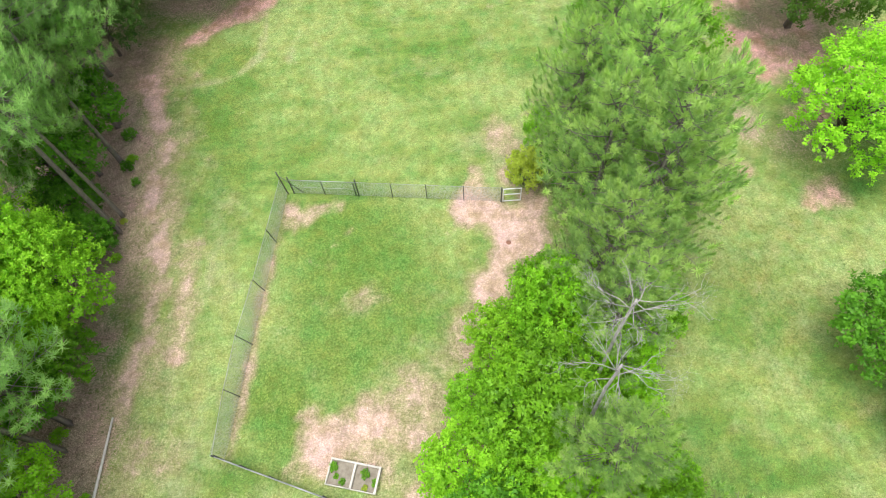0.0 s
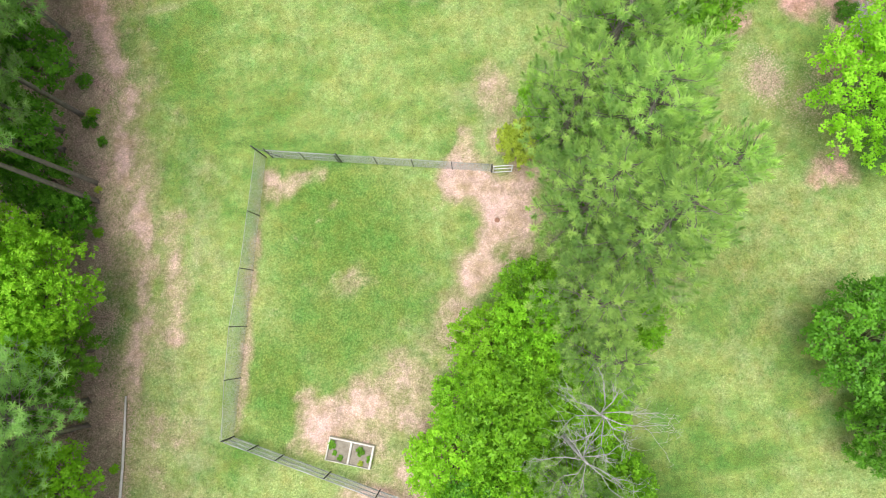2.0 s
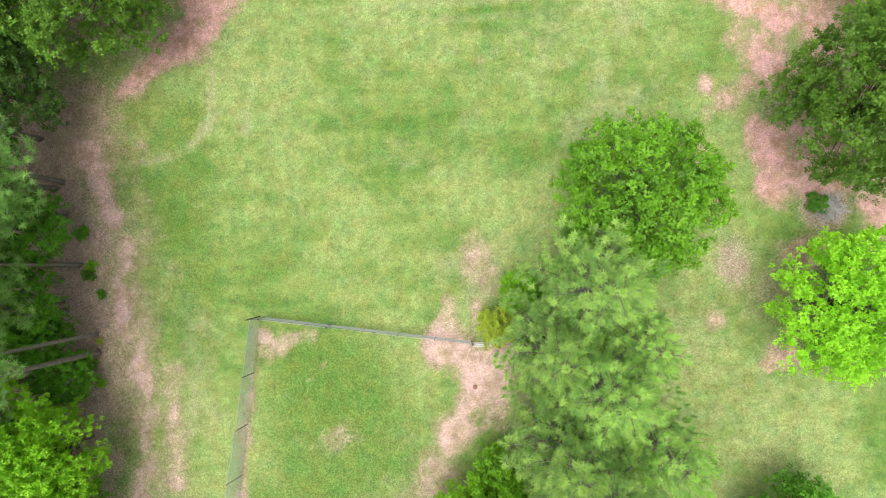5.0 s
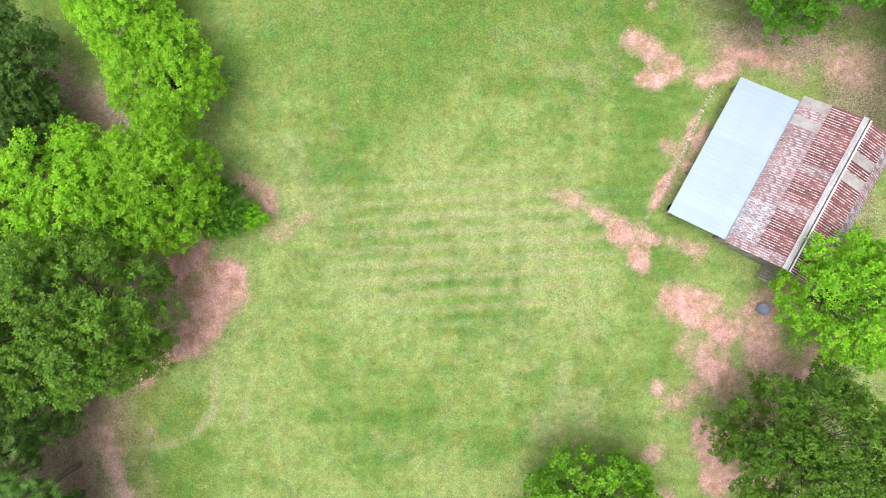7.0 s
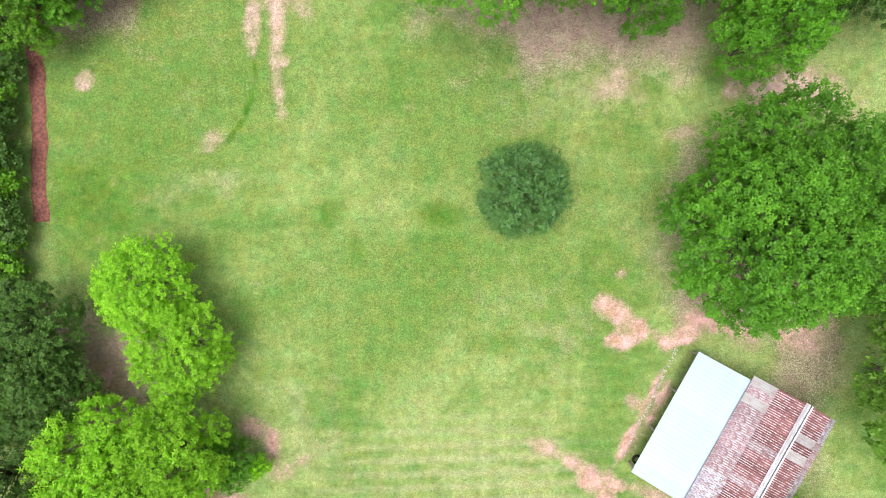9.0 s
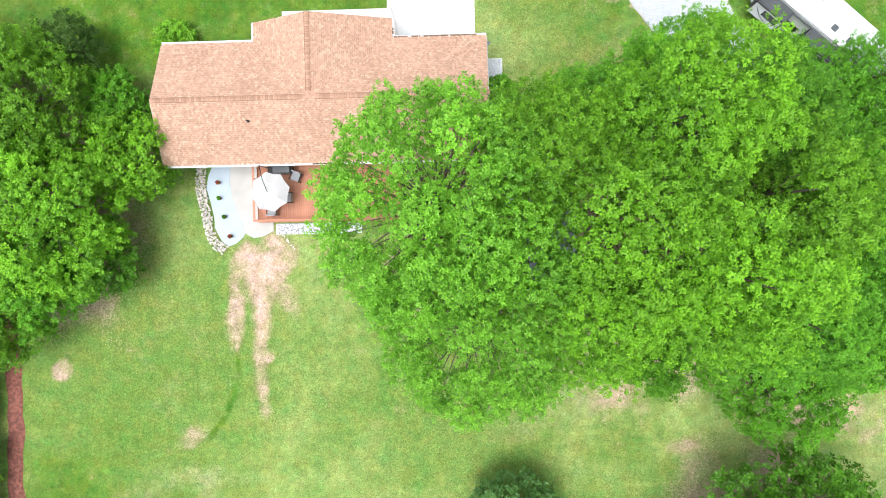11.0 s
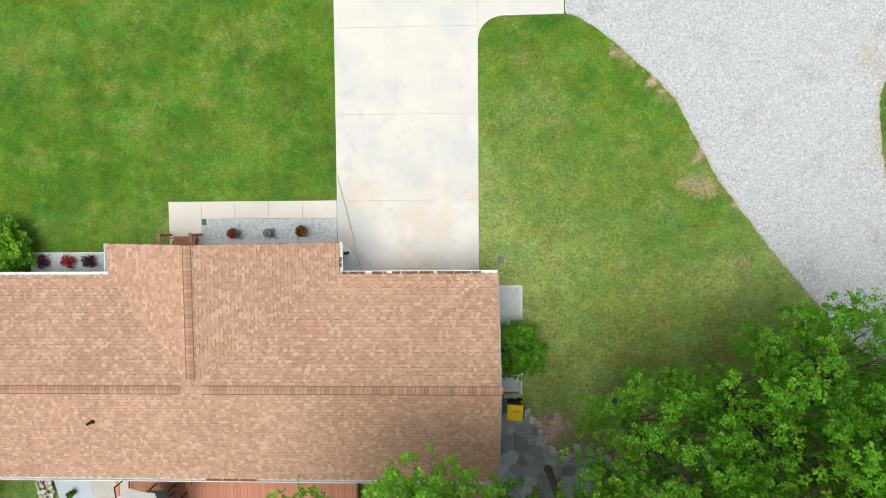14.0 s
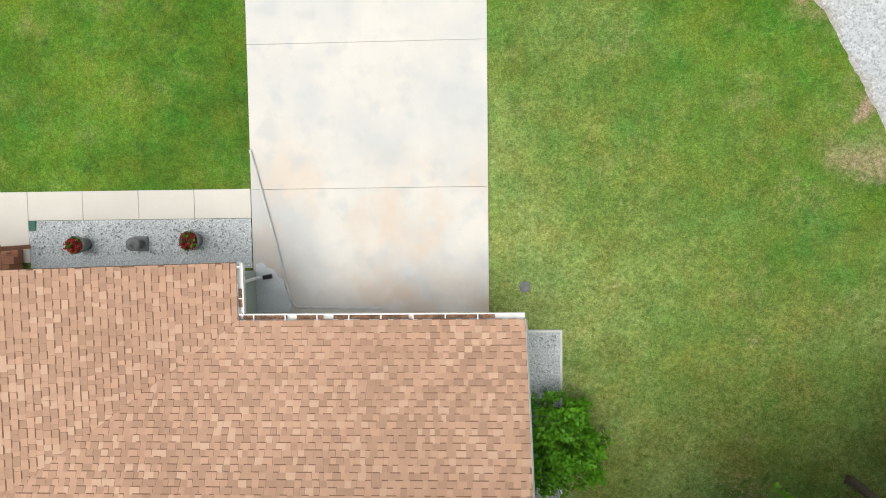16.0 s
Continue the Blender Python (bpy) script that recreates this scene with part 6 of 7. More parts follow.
stones_along(row_, [(-10.55, 76.35), (-10.0, 75.75), (-9.55, 75.2)], 0.12, 0.17, 0.13, 15)
for x_, y_, f_ in ((-14.35, 79.55, "red"), (-14.3, 78.55, "mid"), (-14.0, 77.35, "mid"), (-13.65, 76.1, "red")):
    flower_pot(x_, y_, 0.13, 0.26, TERRACOTTA, f_, "small dark pot with a plant on the painted patio")
bed_ = thing("river_stone_bed", "bed of white and dark river stones below the deck", "gravel bed", kind="structure")
part("stone_base", bm_box(-10.75, -5.2, 76.15, 76.85, -0.05, 0.03, 0.01), BEDGRAVEL, bed_)
srng = random.Random(9)
V, Fc = [], []
for _ in range(900):
    x_, y_, r_ = srng.uniform(-10.7, -5.3), srng.uniform(76.2, 76.82), srng.uniform(0.03, 0.07)
    b_ = len(V)
    for k in range(5):
        V.append((x_ + r_ * math.cos(k * 1.257), y_ + r_ * math.sin(k * 1.257) * 0.8, 0.025))
    V.append((x_, y_, 0.03 + r_ * 0.8))
    Fc.extend((b_ + k, b_ + (k + 1) % 5, b_ + 5) for k in range(5))
RIVER = mat("river_stone", (0.62, 0.62, 0.62), (0.42, 0.42, 0.43), scale=3, fine=30, island=True, rnd=0.65, bump=0)
tagged(hang("river_stones", mesh_of("river_stones", V, Fc, [RIVER]), bed_), kind="stuff")

DZ = 0.42
deck = thing("deck", "red-brown stained timber deck with a low rail", "deck", kind="structure")
part("deck_frame", bm_box(-11.75, -2.6, 76.95, 80.75, 0.0, DZ - 0.03, 0.01), BROWNWOOD, deck)
x_ = -11.75
plank_me = mesh_of("plank", [(a, b, c) for a in (0.003, 0.137) for b in (0, 3.85) for c in (-0.028, 0)], [(0, 1, 3, 2), (4, 6, 7, 5), (0, 4, 5, 1), (2, 3, 7, 6), (1, 5, 7, 3), (0, 2, 6, 4)], [REDWOOD])
while x_ < -2.65:
    hang("plank", plank_me, deck, at=pose(x_, 76.93, DZ))
    x_ += 0.14
rail = thing("deck_rail", "brown timber rail with square posts along the deck edge", "railing", (0, 0, DZ))
for px_ in (-11.68, -9.2, -6.7, -4.2):
    part("post", bm_box(px_ - 0.045, px_ + 0.045, 77.0, 77.09, 0, 0.9, 0.008), BROWNWOOD, rail)
part("top_rail", bm_box(-11.75, -2.65, 76.97, 77.11, 0.9, 0.94, 0.008), REDWOOD, rail)
part("lower_rail", bm_box(-11.6, -2.65, 77.02, 77.06, 0.12, 0.2, 0.006), BROWNWOOD, rail)
part("top_rail", bm_box(-11.75, -11.61, 77.12, 80.6, 0.9, 0.94, 0.008), REDWOOD, rail)
part("lower_rail", bm_box(-11.7, -11.66, 77.12, 80.6, 0.12, 0.2, 0.006), BROWNWOOD, rail)
for px_ in (78.3, 79.6):
    part("post", bm_box(-11.72, -11.64, px_, px_ + 0.08, 0, 0.9, 0.008), BROWNWOOD, rail)
for k in range(60):
    part("baluster", bm_box(-11.5 + k * 0.15, -11.465 + k * 0.15, 77.025, 77.055, 0.2, 0.9, 0), BROWNWOOD, rail)
# umbrella: an eight-sided canopy on a leaning pole
umb = thing("parasol", "white eight-sided canvas parasol on the deck", "parasol", (-10.25, 78.72, DZ))
bm = bmesh.new()
top_ = bm.verts.new((0, 0, 2.62))
ring0 = [bm.verts.new((0.55 * math.cos(k * math.pi / 4 + 0.2), 0.55 * math.sin(k * math.pi / 4 + 0.2), 2.45)) for k in range(8)]
ring1 = [bm.verts.new((1.22 * math.cos(k * math.pi / 4 + 0.2), 1.22 * math.sin(k * math.pi / 4 + 0.2), 2.14)) for k in range(8)]
mid1 = [bm.verts.new((1.08 * math.cos((k + 0.5) * math.pi / 4 + 0.2), 1.08 * math.sin((k + 0.5) * math.pi / 4 + 0.2), 2.14)) for k in range(8)]
for k in range(8):
    j = (k + 1) % 8
    bm.faces.new((top_, ring0[k], ring0[j]))
    bm.faces.new((ring0[k], ring1[k], mid1[k])); bm.faces.new((ring0[k], mid1[k], ring0[j])); bm.faces.new((ring0[j], mid1[k], ring1[j]))
bmesh.ops.solidify(bm, geom=bm.faces[:], thickness=0.01)
canopy = part("canopy", bm, CANVAS, umb)
V, Fc = tubes([[(0, 0, 2.62, 0.02), (0, 0, 2.72, 0.03)]], 8)
hang("finial", mesh_of("finial", V, Fc, [BLACK]), umb)
for k in range(8):
    w_ = k * math.pi / 4 + 0.2
    V, Fc = tubes([[(0, 0, 2.55, 0.01), (1.2 * math.cos(w_), 1.2 * math.sin(w_), 2.11, 0.008)]], 4)
    hang("rib", mesh_of("rib", V, Fc, [BLACK]), umb)
V, Fc = tubes([[(-0.45, 1.55, 0, 0.03), (-0.42, 1.5, 2.75, 0.03), (-0.2, 0.75, 2.95, 0.022), (0, 0, 2.73, 0.02)]], 8)
hang("pole", mesh_of("pole", V, Fc, [BLACK], smooth=True), umb, "black curved pole")
part("base", bm_box(-0.8, -0.1, 1.2, 1.85, 0, 0.07, 0.02), BLACK, umb)
GREYFAB = mat("grey_outdoor_fabric", (0.42, 0.43, 0.44), (0.34, 0.35, 0.36), scale=6, fine=60, bump=0.2)


def patio_chair(x, y, turn):
    ob = thing("patio_chair", "grey cushioned patio armchair with a dark frame on the deck", "chair", (x, y, DZ), turn, group="deck chairs")
    part("seat", bm_box(-0.28, 0.28, -0.28, 0.28, 0.36, 0.46, 0.03), GREYFAB, ob)
    part("backrest", bm_box(-0.28, 0.28, 0.24, 0.32, 0.42, 0.92, 0.02), GREYFAB, ob)
    for s in (-1, 1):
        part("armrest", bm_box(s * 0.31 - 0.03, s * 0.31 + 0.03, -0.28, 0.3, 0.6, 0.63, 0.008), BLACK, ob)
        for yy in (-0.26, 0.26):
            part("leg", bm_box(s * 0.31 - 0.02, s * 0.31 + 0.02, yy - 0.02, yy + 0.02, 0, 0.6, 0.004), BLACK, ob)


patio_chair(-9.15, 79.75, -20)
patio_chair(-9.7, 78.45, -90)
patio_chair(-10.7, 77.65, 180)
table = thing("patio_table", "square dark patio table under the parasol", "table", (-10.25, 78.7, DZ))
part("tabletop", bm_box(-0.45, 0.45, -0.45, 0.45, 0.68, 0.71, 0.01), RVGREY, table)
for sx in (-1, 1):
    for sy in (-1, 1):
        part("leg", bm_box(sx * 0.4 - 0.02, sx * 0.4 + 0.02, sy * 0.4 - 0.02, sy * 0.4 + 0.02, 0, 0.68, 0), BLACK, table)
grill = thing("grill", "covered dark barbecue against the house wall", "barbecue", (-9.9, 80.2, DZ))
part("cover", bm_box(-0.55, 0.55, -0.28, 0.28, 0.0, 1.0, 0.06), RVGREY, grill)

# the 290 shingles over the garage corner, as pieces
for c_, pts_, faces_, pale_ in shPieces:
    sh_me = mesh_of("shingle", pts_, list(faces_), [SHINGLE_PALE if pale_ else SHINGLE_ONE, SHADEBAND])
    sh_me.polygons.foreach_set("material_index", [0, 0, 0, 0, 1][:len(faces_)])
    hang("shingle", sh_me, roof, at=Matrix.Translation(c_))


# ---- gravel drive ----
LEFT_Y, LEFT_X = (76, 80, 83, 86.1, 88.74, 91.35, 94.18, 96.3, 97.2, 97.3, 112), (25.5, 21.2, 18.2, 15.13, 12.96, 11.05, 9.61, 7.3, 5.9, 5.48, 5.48)
RIGHT_Y, RIGHT_X = (76, 81, 84, 86.1, 88.0, 90.8, 93.9, 97.7, 103, 112), (34, 27, 23.2, 20.83, 19.1, 17.55, 17.2, 18.65, 23.0, 36.0)
ys_ = np.arange(77, 112, 0.12)
lx_, rx_ = np.interp(ys_, LEFT_Y, LEFT_X), np.interp(ys_, RIGHT_Y, RIGHT_X)
for _ in range(14):
    soft_l, soft_r = lx_.copy(), rx_.copy()
    soft_l[1:-1] = (lx_[:-2] + lx_[1:-1] + lx_[2:]) / 3
    soft_r[1:-1] = (rx_[:-2] + rx_[1:-1] + rx_[2:]) / 3
    lx_, rx_ = np.where(ys_ < 96.8, soft_l, np.maximum(lx_, 5.476)), soft_r
edge_rng = np.random.default_rng(3)
lx_ = lx_ + np.where(ys_ < 97, 0.03 * np.sin(ys_ * 1.7) * np.sin(ys_ * 4.1) + edge_rng.normal(0, 0.02, len(ys_)), 0.004)
rx_ = rx_ + 0.03 * np.sin(ys_ * 1.9) * np.sin(ys_ * 3.7) + edge_rng.normal(0, 0.02, len(ys_))
cols = 90
f_ = np.linspace(0, 1, cols)
A = lx_[:, None] * (1 - f_) + rx_[:, None] * f_
B = np.repeat(ys_[:, None], cols, 1)
Z = 0.012 + 0.012 * fbm(A, B, 0.5, 3, 2) + 0.03 * np.sin(np.pi * f_)[None, :] ** 0.5 + edge_rng.uniform(0, 0.012, A.shape)
Z[:, 0] -= 0.06; Z[:, -1] -= 0.06
ii = np.arange(A.size).reshape(A.shape)
gravel_me = mesh_of("gravel_drive", np.stack([A, B, Z], -1).reshape(-1, 3), np.stack([ii[:-1, :-1], ii[:-1, 1:], ii[1:, 1:], ii[1:, :-1]], -1).reshape(-1, 4), [GRAVEL])
fr_ = gravel_me.attributes.new("fringe", "FLOAT", "POINT")
edge_ = np.minimum(np.where(B < 96.5, f_ * (rx_ - lx_)[:, None], 9), (1 - f_) * (rx_ - lx_)[:, None])
fr_.data.foreach_set("value", (0.8 * np.exp(-edge_ / 0.35) + 0.8 * np.exp(-((A - 16.75) / 0.7) ** 2 - ((B - 95.6) / 0.8) ** 2) + 0.5 * np.exp(-((A - 17.3) / 0.5) ** 2 - ((B - 92.5) / 1.5) ** 2)).astype(np.float32).ravel())
tagged(new("gravel_drive", gravel_me), "pale grey gravel drive with ragged grassy edges", "gravel drive", kind="structure")

# ---- the old barn ----
barn = thing("barn", "old timber barn with rusted tin roof and pale lean-to", "barn", (10.42, 40.37, 0), -31.5)


def tin_sheet(w, v0, z0, v1, z1, ribs, pan, rib, h=0.025, rw=0.05):
    """One roofing sheet with raised ribs that run down the slope."""
    V, Fc, mi = [], [], []

    def quad(pts, m):
        b = len(V)
        V.extend(pts)
        Fc.append((b, b + 1, b + 2, b + 3)); mi.append(m)

    d = Vector((v1 - v0, 0, z1 - z0)).normalized()
    n = Vector((-d.z, 0, d.x))
    if n.z < 0:
        n = -n

    def at(s, y, up):
        p = Vector((v0, 0, z0)).lerp(Vector((v1, 0, z1)), s) + n * up
        return (p.x, y, p.z)

    quad([at(0, 0, 0), at(1, 0, 0), at(1, w, 0), at(0, w, 0)], 0)
    quad([at(0, 0, -0.006), at(0, w, -0.006), at(1, w, -0.006), at(1, 0, -0.006)], 0)
    for y in ribs:
        a, b, c, e = y - rw, y - rw * 0.45, y + rw * 0.45, y + rw
        quad([at(0, a, 0.001), at(1, a, 0.001), at(1, b, h), at(0, b, h)], 1)
        quad([at(0, b, h), at(1, b, h), at(1, c, h), at(0, c, h)], 1)
        quad([at(0, c, h), at(1, c, h), at(1, e, 0.001), at(0, e, 0.001)], 1)
    me = mesh_of("roof_sheet", V, Fc, [pan, rib])
    me.polygons.foreach_set("material_index", mi)
    return me


PALETIN = mat("pale_ridge_tin", (0.93, 0.93, 0.94), (0.78, 0.74, 0.73), rough=0.55, scale=2, fine=14, bump=0.2, amount=0.6)
brng = random.Random(12)
lean = tin_sheet(0.9, 0, 1.6, 3.42, 2.32, (0.0, 0.3, 0.6), TINWHITE, TINWHITE, 0.01, 0.018)
for k in range(10):
    hang("lean_to_sheet", lean, barn, "pale painted tin sheet", pose(0, -0.1 + k * 0.885, 0.002 * (k % 2)))
# each slope's bands of sheets: low edge, high edge, usual sheet, and the odd sheets by place
SECTIONS = ((3.36, 2.44, 4.9, 2.88, RUSTHALF, {0: RUSTHALF, 1: TINBLUE, 2: TINBLUE, 3: TINBLUE, 4: TINBLUE, 13: TINGREY, 15: TINGREY}), (4.84, 2.9, 6.58, 3.36, RUST, {0: RUSTHALF, 5: RUSTHALF, 9: RUSTHALF}),
            (8.48, 2.84, 6.58, 3.36, RUST, {3: RUSTHALF, 10: TINGREY, 12: TINGREY}), (9.32, 2.2, 8.46, 2.82, RUSTHALF, {k: TINBLUE for k in (3, 4, 5, 6, 7, 8, 13, 14, 15)}))
for v0, z0, v1, z1, usual, odd in SECTIONS:
    kinds = {m: tin_sheet(0.58, v0, z0, v1, z1, (0.0, 0.145, 0.29, 0.435), m, TINGREY if m is TINGREY else TINRIB, 0.022, 0.026) for m in (usual, *odd.values())}
    for k in range(16):
        m = odd.get(k, usual)
        hang("roof_sheet", kinds[m], barn, "bare grey tin sheet" if m is TINGREY else "", pose(0, -0.22 + k * 0.582, 0.004 * (k % 2) + brng.uniform(0, 0.004), 0, brng.uniform(-0.3, 0.3), 0))
for s in (0.05, -0.05):
    bm = bmesh.new()
    vs = [bm.verts.new(p) for p in ((6.58, -0.25, 3.42), (6.58, 9.15, 3.42), (6.58 + s * 3.2, 9.15, 3.375), (6.58 + s * 3.2, -0.25, 3.375))]
    bm.faces.new(vs)
    bmesh.ops.solidify(bm, geom=bm.faces[:], thickness=0.008)
    part("ridge_cap", bm, PALETIN, barn, "pale dented ridge cap")
part("ridge_strip", bm_box(6.84, 6.93, -0.24, 9.14, 3.32, 3.362, 0.005), PALETIN, barn, "pale strip of tin along the ridge")
part("ridge_gap", bm_box(6.75, 6.83, -0.24, 9.14, 3.355, 3.372, 0), OLDSTEEL, barn, "dark gap beside the ridge cap")
board = mesh_of("wall_board", [(a, b, c) for a in (0.004, 0.196) for b in (0, 0.03) for c in (0, 1)], [(0, 1, 3, 2), (4, 6, 7, 5), (0, 4, 5, 1), (2, 3, 7, 6), (1, 5, 7, 3), (0, 2, 6, 4)], [GREYWOOD])


def top_at(v):
    return np.interp(v, (3.4, 4.9, 6.58, 8.46, 9.3), (2.4, 2.84, 3.3, 2.78, 2.18))


for u in (0.1, 8.75):
    for k in range(28):
        v = 3.55 + k * 0.2
        hang("wall_board", board, barn, at=pose(v, u, -0.02) @ Matrix.Diagonal((1, 1, min(top_at(v), top_at(v + 0.2)) - 0.06 - brng.uniform(0, 0.1), 1)))
for v, h in ((3.55, 2.36), (9.12, 2.2)):
    for k in range(43):
        hang("wall_board", board, barn, at=pose(v, 0.15 + k * 0.2, -0.02, 0, 0, 90) @ Matrix.Diagonal((1, 1, h - brng.uniform(0, 0.06), 1)))
for u in (0.1, 2.9, 5.8, 8.6):
    part("post", bm_box(0.2, 0.34, u - 0.07, u + 0.07, -0.1, 1.58, 0.01), GREYWOOD, barn)
part("beam", bm_box(0.2, 0.32, -0.05, 8.8, 1.5, 1.585, 0.01), GREYWOOD, barn)
for u in (0.1, 2.9, 5.8, 8.6):
    V, Fc = tubes([[(0.1, u, 1.53, 0.045), (3.4, u, 2.22, 0.045)]], 4)
    hang("rafter", mesh_of("rafter", V, Fc, [GREYWOOD]), barn)


def old_tyre(x, y, z, tilt):
    ob = thing("old_tyre", "worn black tyre leaning under the lean-to", "tyre", (x, y, z))
    bm = bm_lathe([(0.2, -0.09), (0.29, -0.1), (0.33, -0.05), (0.33, 0.05), (0.29, 0.1), (0.2, 0.09), (0.18, 0.0), (0.2, -0.09)], 22, False)
    p = part("tread", bm, TYRE, ob, "", True)
    p.matrix_basis = pose(0, 0, 0, tilt, 0, 30)


old_tyre(11.2, 40.5, 0.1, 0)
old_tyre(11.9, 40.1, 0.3, 75)
gate = thing("timber_hurdle", "weathered grey timber hurdle leaning by the barn", "hurdle", (16.45, 36.25, 0.05), -31)
for k in range(5):
    part("slat", bm_box(-0.45, 0.45, -0.42 + k * 0.19, -0.31 + k * 0.19, 0.42 + k * 0.03, 0.45 + k * 0.03, 0.005), GREYWOOD, gate)
for x_ in (-0.42, 0.0, 0.42):
    part("upright", bm_box(x_ - 0.04, x_ + 0.04, -0.45, 0.5, 0.38, 0.42, 0.005), GREYWOOD, gate)
for x_ in (-0.4, 0.4):
    for y_ in (-0.38, 0.42):
        part("leg", bm_box(x_ - 0.03, x_ + 0.03, y_ - 0.03, y_ + 0.03, -0.05, 0.4, 0.004), GREYWOOD, gate)
tub = thing("plastic_tub", "faded blue-grey plastic tub on bare earth", "tub", (16.2, 34.2, -0.02))
part("tub", bm_lathe([(0.28, 0), (0.36, 0.28), (0.4, 0.3), (0.4, 0.33), (0.33, 0.3), (0.26, 0.05), (0.02, 0.04)], 20), TARP, tub, "", True)
pile = thing("brush_pile", "heap of grey sticks and a few green leaves", "brush pile", (15.7, 22.6, 0))
prng = random.Random(31)
paths = []
for _ in range(130):
    w, q, a = prng.uniform(0, 6.28), prng.uniform(0, 0.75), prng.uniform(0, 6.28)
    c = Vector((q * math.cos(w), q * math.sin(w), 0.08 + prng.uniform(0, 0.45) * (1 - q)))
    d = Vector((math.cos(a), math.sin(a), prng.uniform(-0.25, 0.25))) * prng.uniform(0.25, 0.6)
    paths.append([(*(c - d), 0.022), (*c, 0.018), (*(c + d), 0.006)])
V, Fc = tubes(paths, 4)
hang("brushwood", mesh_of("brushwood", V, Fc, [DEAD]), pile)
tree("weed_clump", "bush", "mid", 15.0, 22.9, 0.55, 0.35, "low green weeds beside the brush pile", "weeds")

drip = thing("drip_stones", "line of rubble stones under the eave of the lean-to", "stones")
stones_along(drip, [(14.15, 47.75), (13.1, 45.95), (12.2, 44.15), (11.15, 42.4), (10.3, 40.75)], 0.24, 0.2, 0.08, 31)

# ---- the fenced yard ----
fence = thing("chain_link_fence", "sagging chain-link fence on thin dark steel posts", "fence")


WIRE = mat("galvanised_wire", (0.52, 0.54, 0.50), (0.38, 0.4, 0.37), rough=0.6, metal=0.1, scale=3, fine=30, bump=0)


def link_panel(x0, y0, x1, y1, h, lean_x=0.0, lean_y=0.0):
    L = math.hypot(x1 - x0, y1 - y0)
    ux, uy = (x1 - x0) / L, (y1 - y0) / L
    paths = []

    def at(s, z):
        sag = -0.05 * math.sin(math.pi * s / L) * z / h
        return (x0 + ux * s + lean_x * z / h, y0 + uy * s + lean_y * z / h, z + sag)

    s = -h
    while s < L:
        for sign in (0, 1):
            a, b = (s, 0.03) if not sign else (s + h, 0.03), (s + h, h) if not sign else (s, h)
            (sa, za), (sb, zb) = a, b
            ts = [t for t in (0.0, 1.0)]
            lo_, hi_ = 0.0, 1.0
            if sb != sa:
                t0, t1 = (0 - sa) / (sb - sa), (L - sa) / (sb - sa)
                lo_, hi_ = max(0, min(t0, t1)), min(1, max(t0, t1))
            if hi_ - lo_ > 0.02:
                p, q = at(sa + (sb - sa) * lo_, za + (zb - za) * lo_), at(sa + (sb - sa) * hi_, za + (zb - za) * hi_)
                paths.append([(*p, 0.0045), (*q, 0.0045)])
        s += 0.085
    V, Fc = tubes(paths, 3)
    hang("wire_mesh", mesh_of("wire_mesh", V, Fc, [WIRE]), fence)


def fence_post(x, y, h, r=0.03, lx=0.0, ly=0.0):
    V, Fc = tubes([[(x, y, -0.1, r), (x + lx, y + ly, h, r), (x + lx, y + ly, h + 0.03, r * 0.4)]], 8)
    hang("post", mesh_of("post", V, Fc, [OLDSTEEL], smooth=True), fence)


def rail_(pts, r=0.022, m=None):
    V, Fc = tubes([[(*p, r) for p in pts]], 6)
    hang("rail", mesh_of("rail", V, Fc, [m or GALV], smooth=True), fence)


TL, BL, GT, BR_ = (-15.33, 18.8), (-17.75, 4.95), (-3.85, 16.7), (-8.9, 0.95)


def along(a, b, f):
    return a[0] + (b[0] - a[0]) * f, a[1] + (b[1] - a[1]) * f


H_ = 1.25
west = [along(TL, BL, f) for f in (0, 0.22, 0.42, 0.62, 0.8, 1)]
bow = (0, -0.05, -0.1, -0.28, -0.2, 0)
for i_, ((xa, ya), (xb, yb)) in enumerate(zip(west, west[1:])):
    link_panel(xa, ya, xb, yb, H_, -0.12 + (bow[i_] + bow[i_ + 1]) / 2, 0)
    rail_([(xa - 0.12 + bow[i_], ya, H_), (xb - 0.12 + bow[i_ + 1], yb, H_ - 0.02)], 0.012)
for i_, (x_, y_) in enumerate(west):
    fence_post(x_, y_, 1.95 if i_ == 0 else H_ + 0.06, 0.035 if i_ in (0, 5) else 0.022, -0.1 + bow[i_], 0)
fence_post(TL[0] + 0.35, TL[1] - 0.05, 1.5, 0.03)
rail_([(TL[0], TL[1], 1.5), (TL[0] + 0.9, TL[1] - 0.16, 0.1)], 0.02, OLDSTEEL)
north = [along(TL, GT, f) for f in (0.03, 0.18, 0.34, 0.5, 0.66, 0.83, 1)]
for (xa, ya), (xb, yb) in zip(north, north[1:]):
    link_panel(xa, ya, xb, yb, H_, 0, 0.05)
for i_, (x_, y_) in enumerate(north):
    fence_post(x_, y_, H_ + (0.25 if i_ == 2 else 0.05), 0.035 if i_ in (2, 6) else 0.022)
rail_([(*north[0], H_), (*north[2], H_)], 0.02)
rail_([(*north[0], 0.62), (*north[2], 0.62)], 0.014)
rail_([(*north[2], H_), (*north[6], H_)], 0.009)
fence_post(north[2][0] - 0.14, north[2][1] + 0.02, 1.2, 0.028)
south = [along(BL, BR_, f) for f in (0, 0.13, 0.27, 0.52, 0.78, 1)]
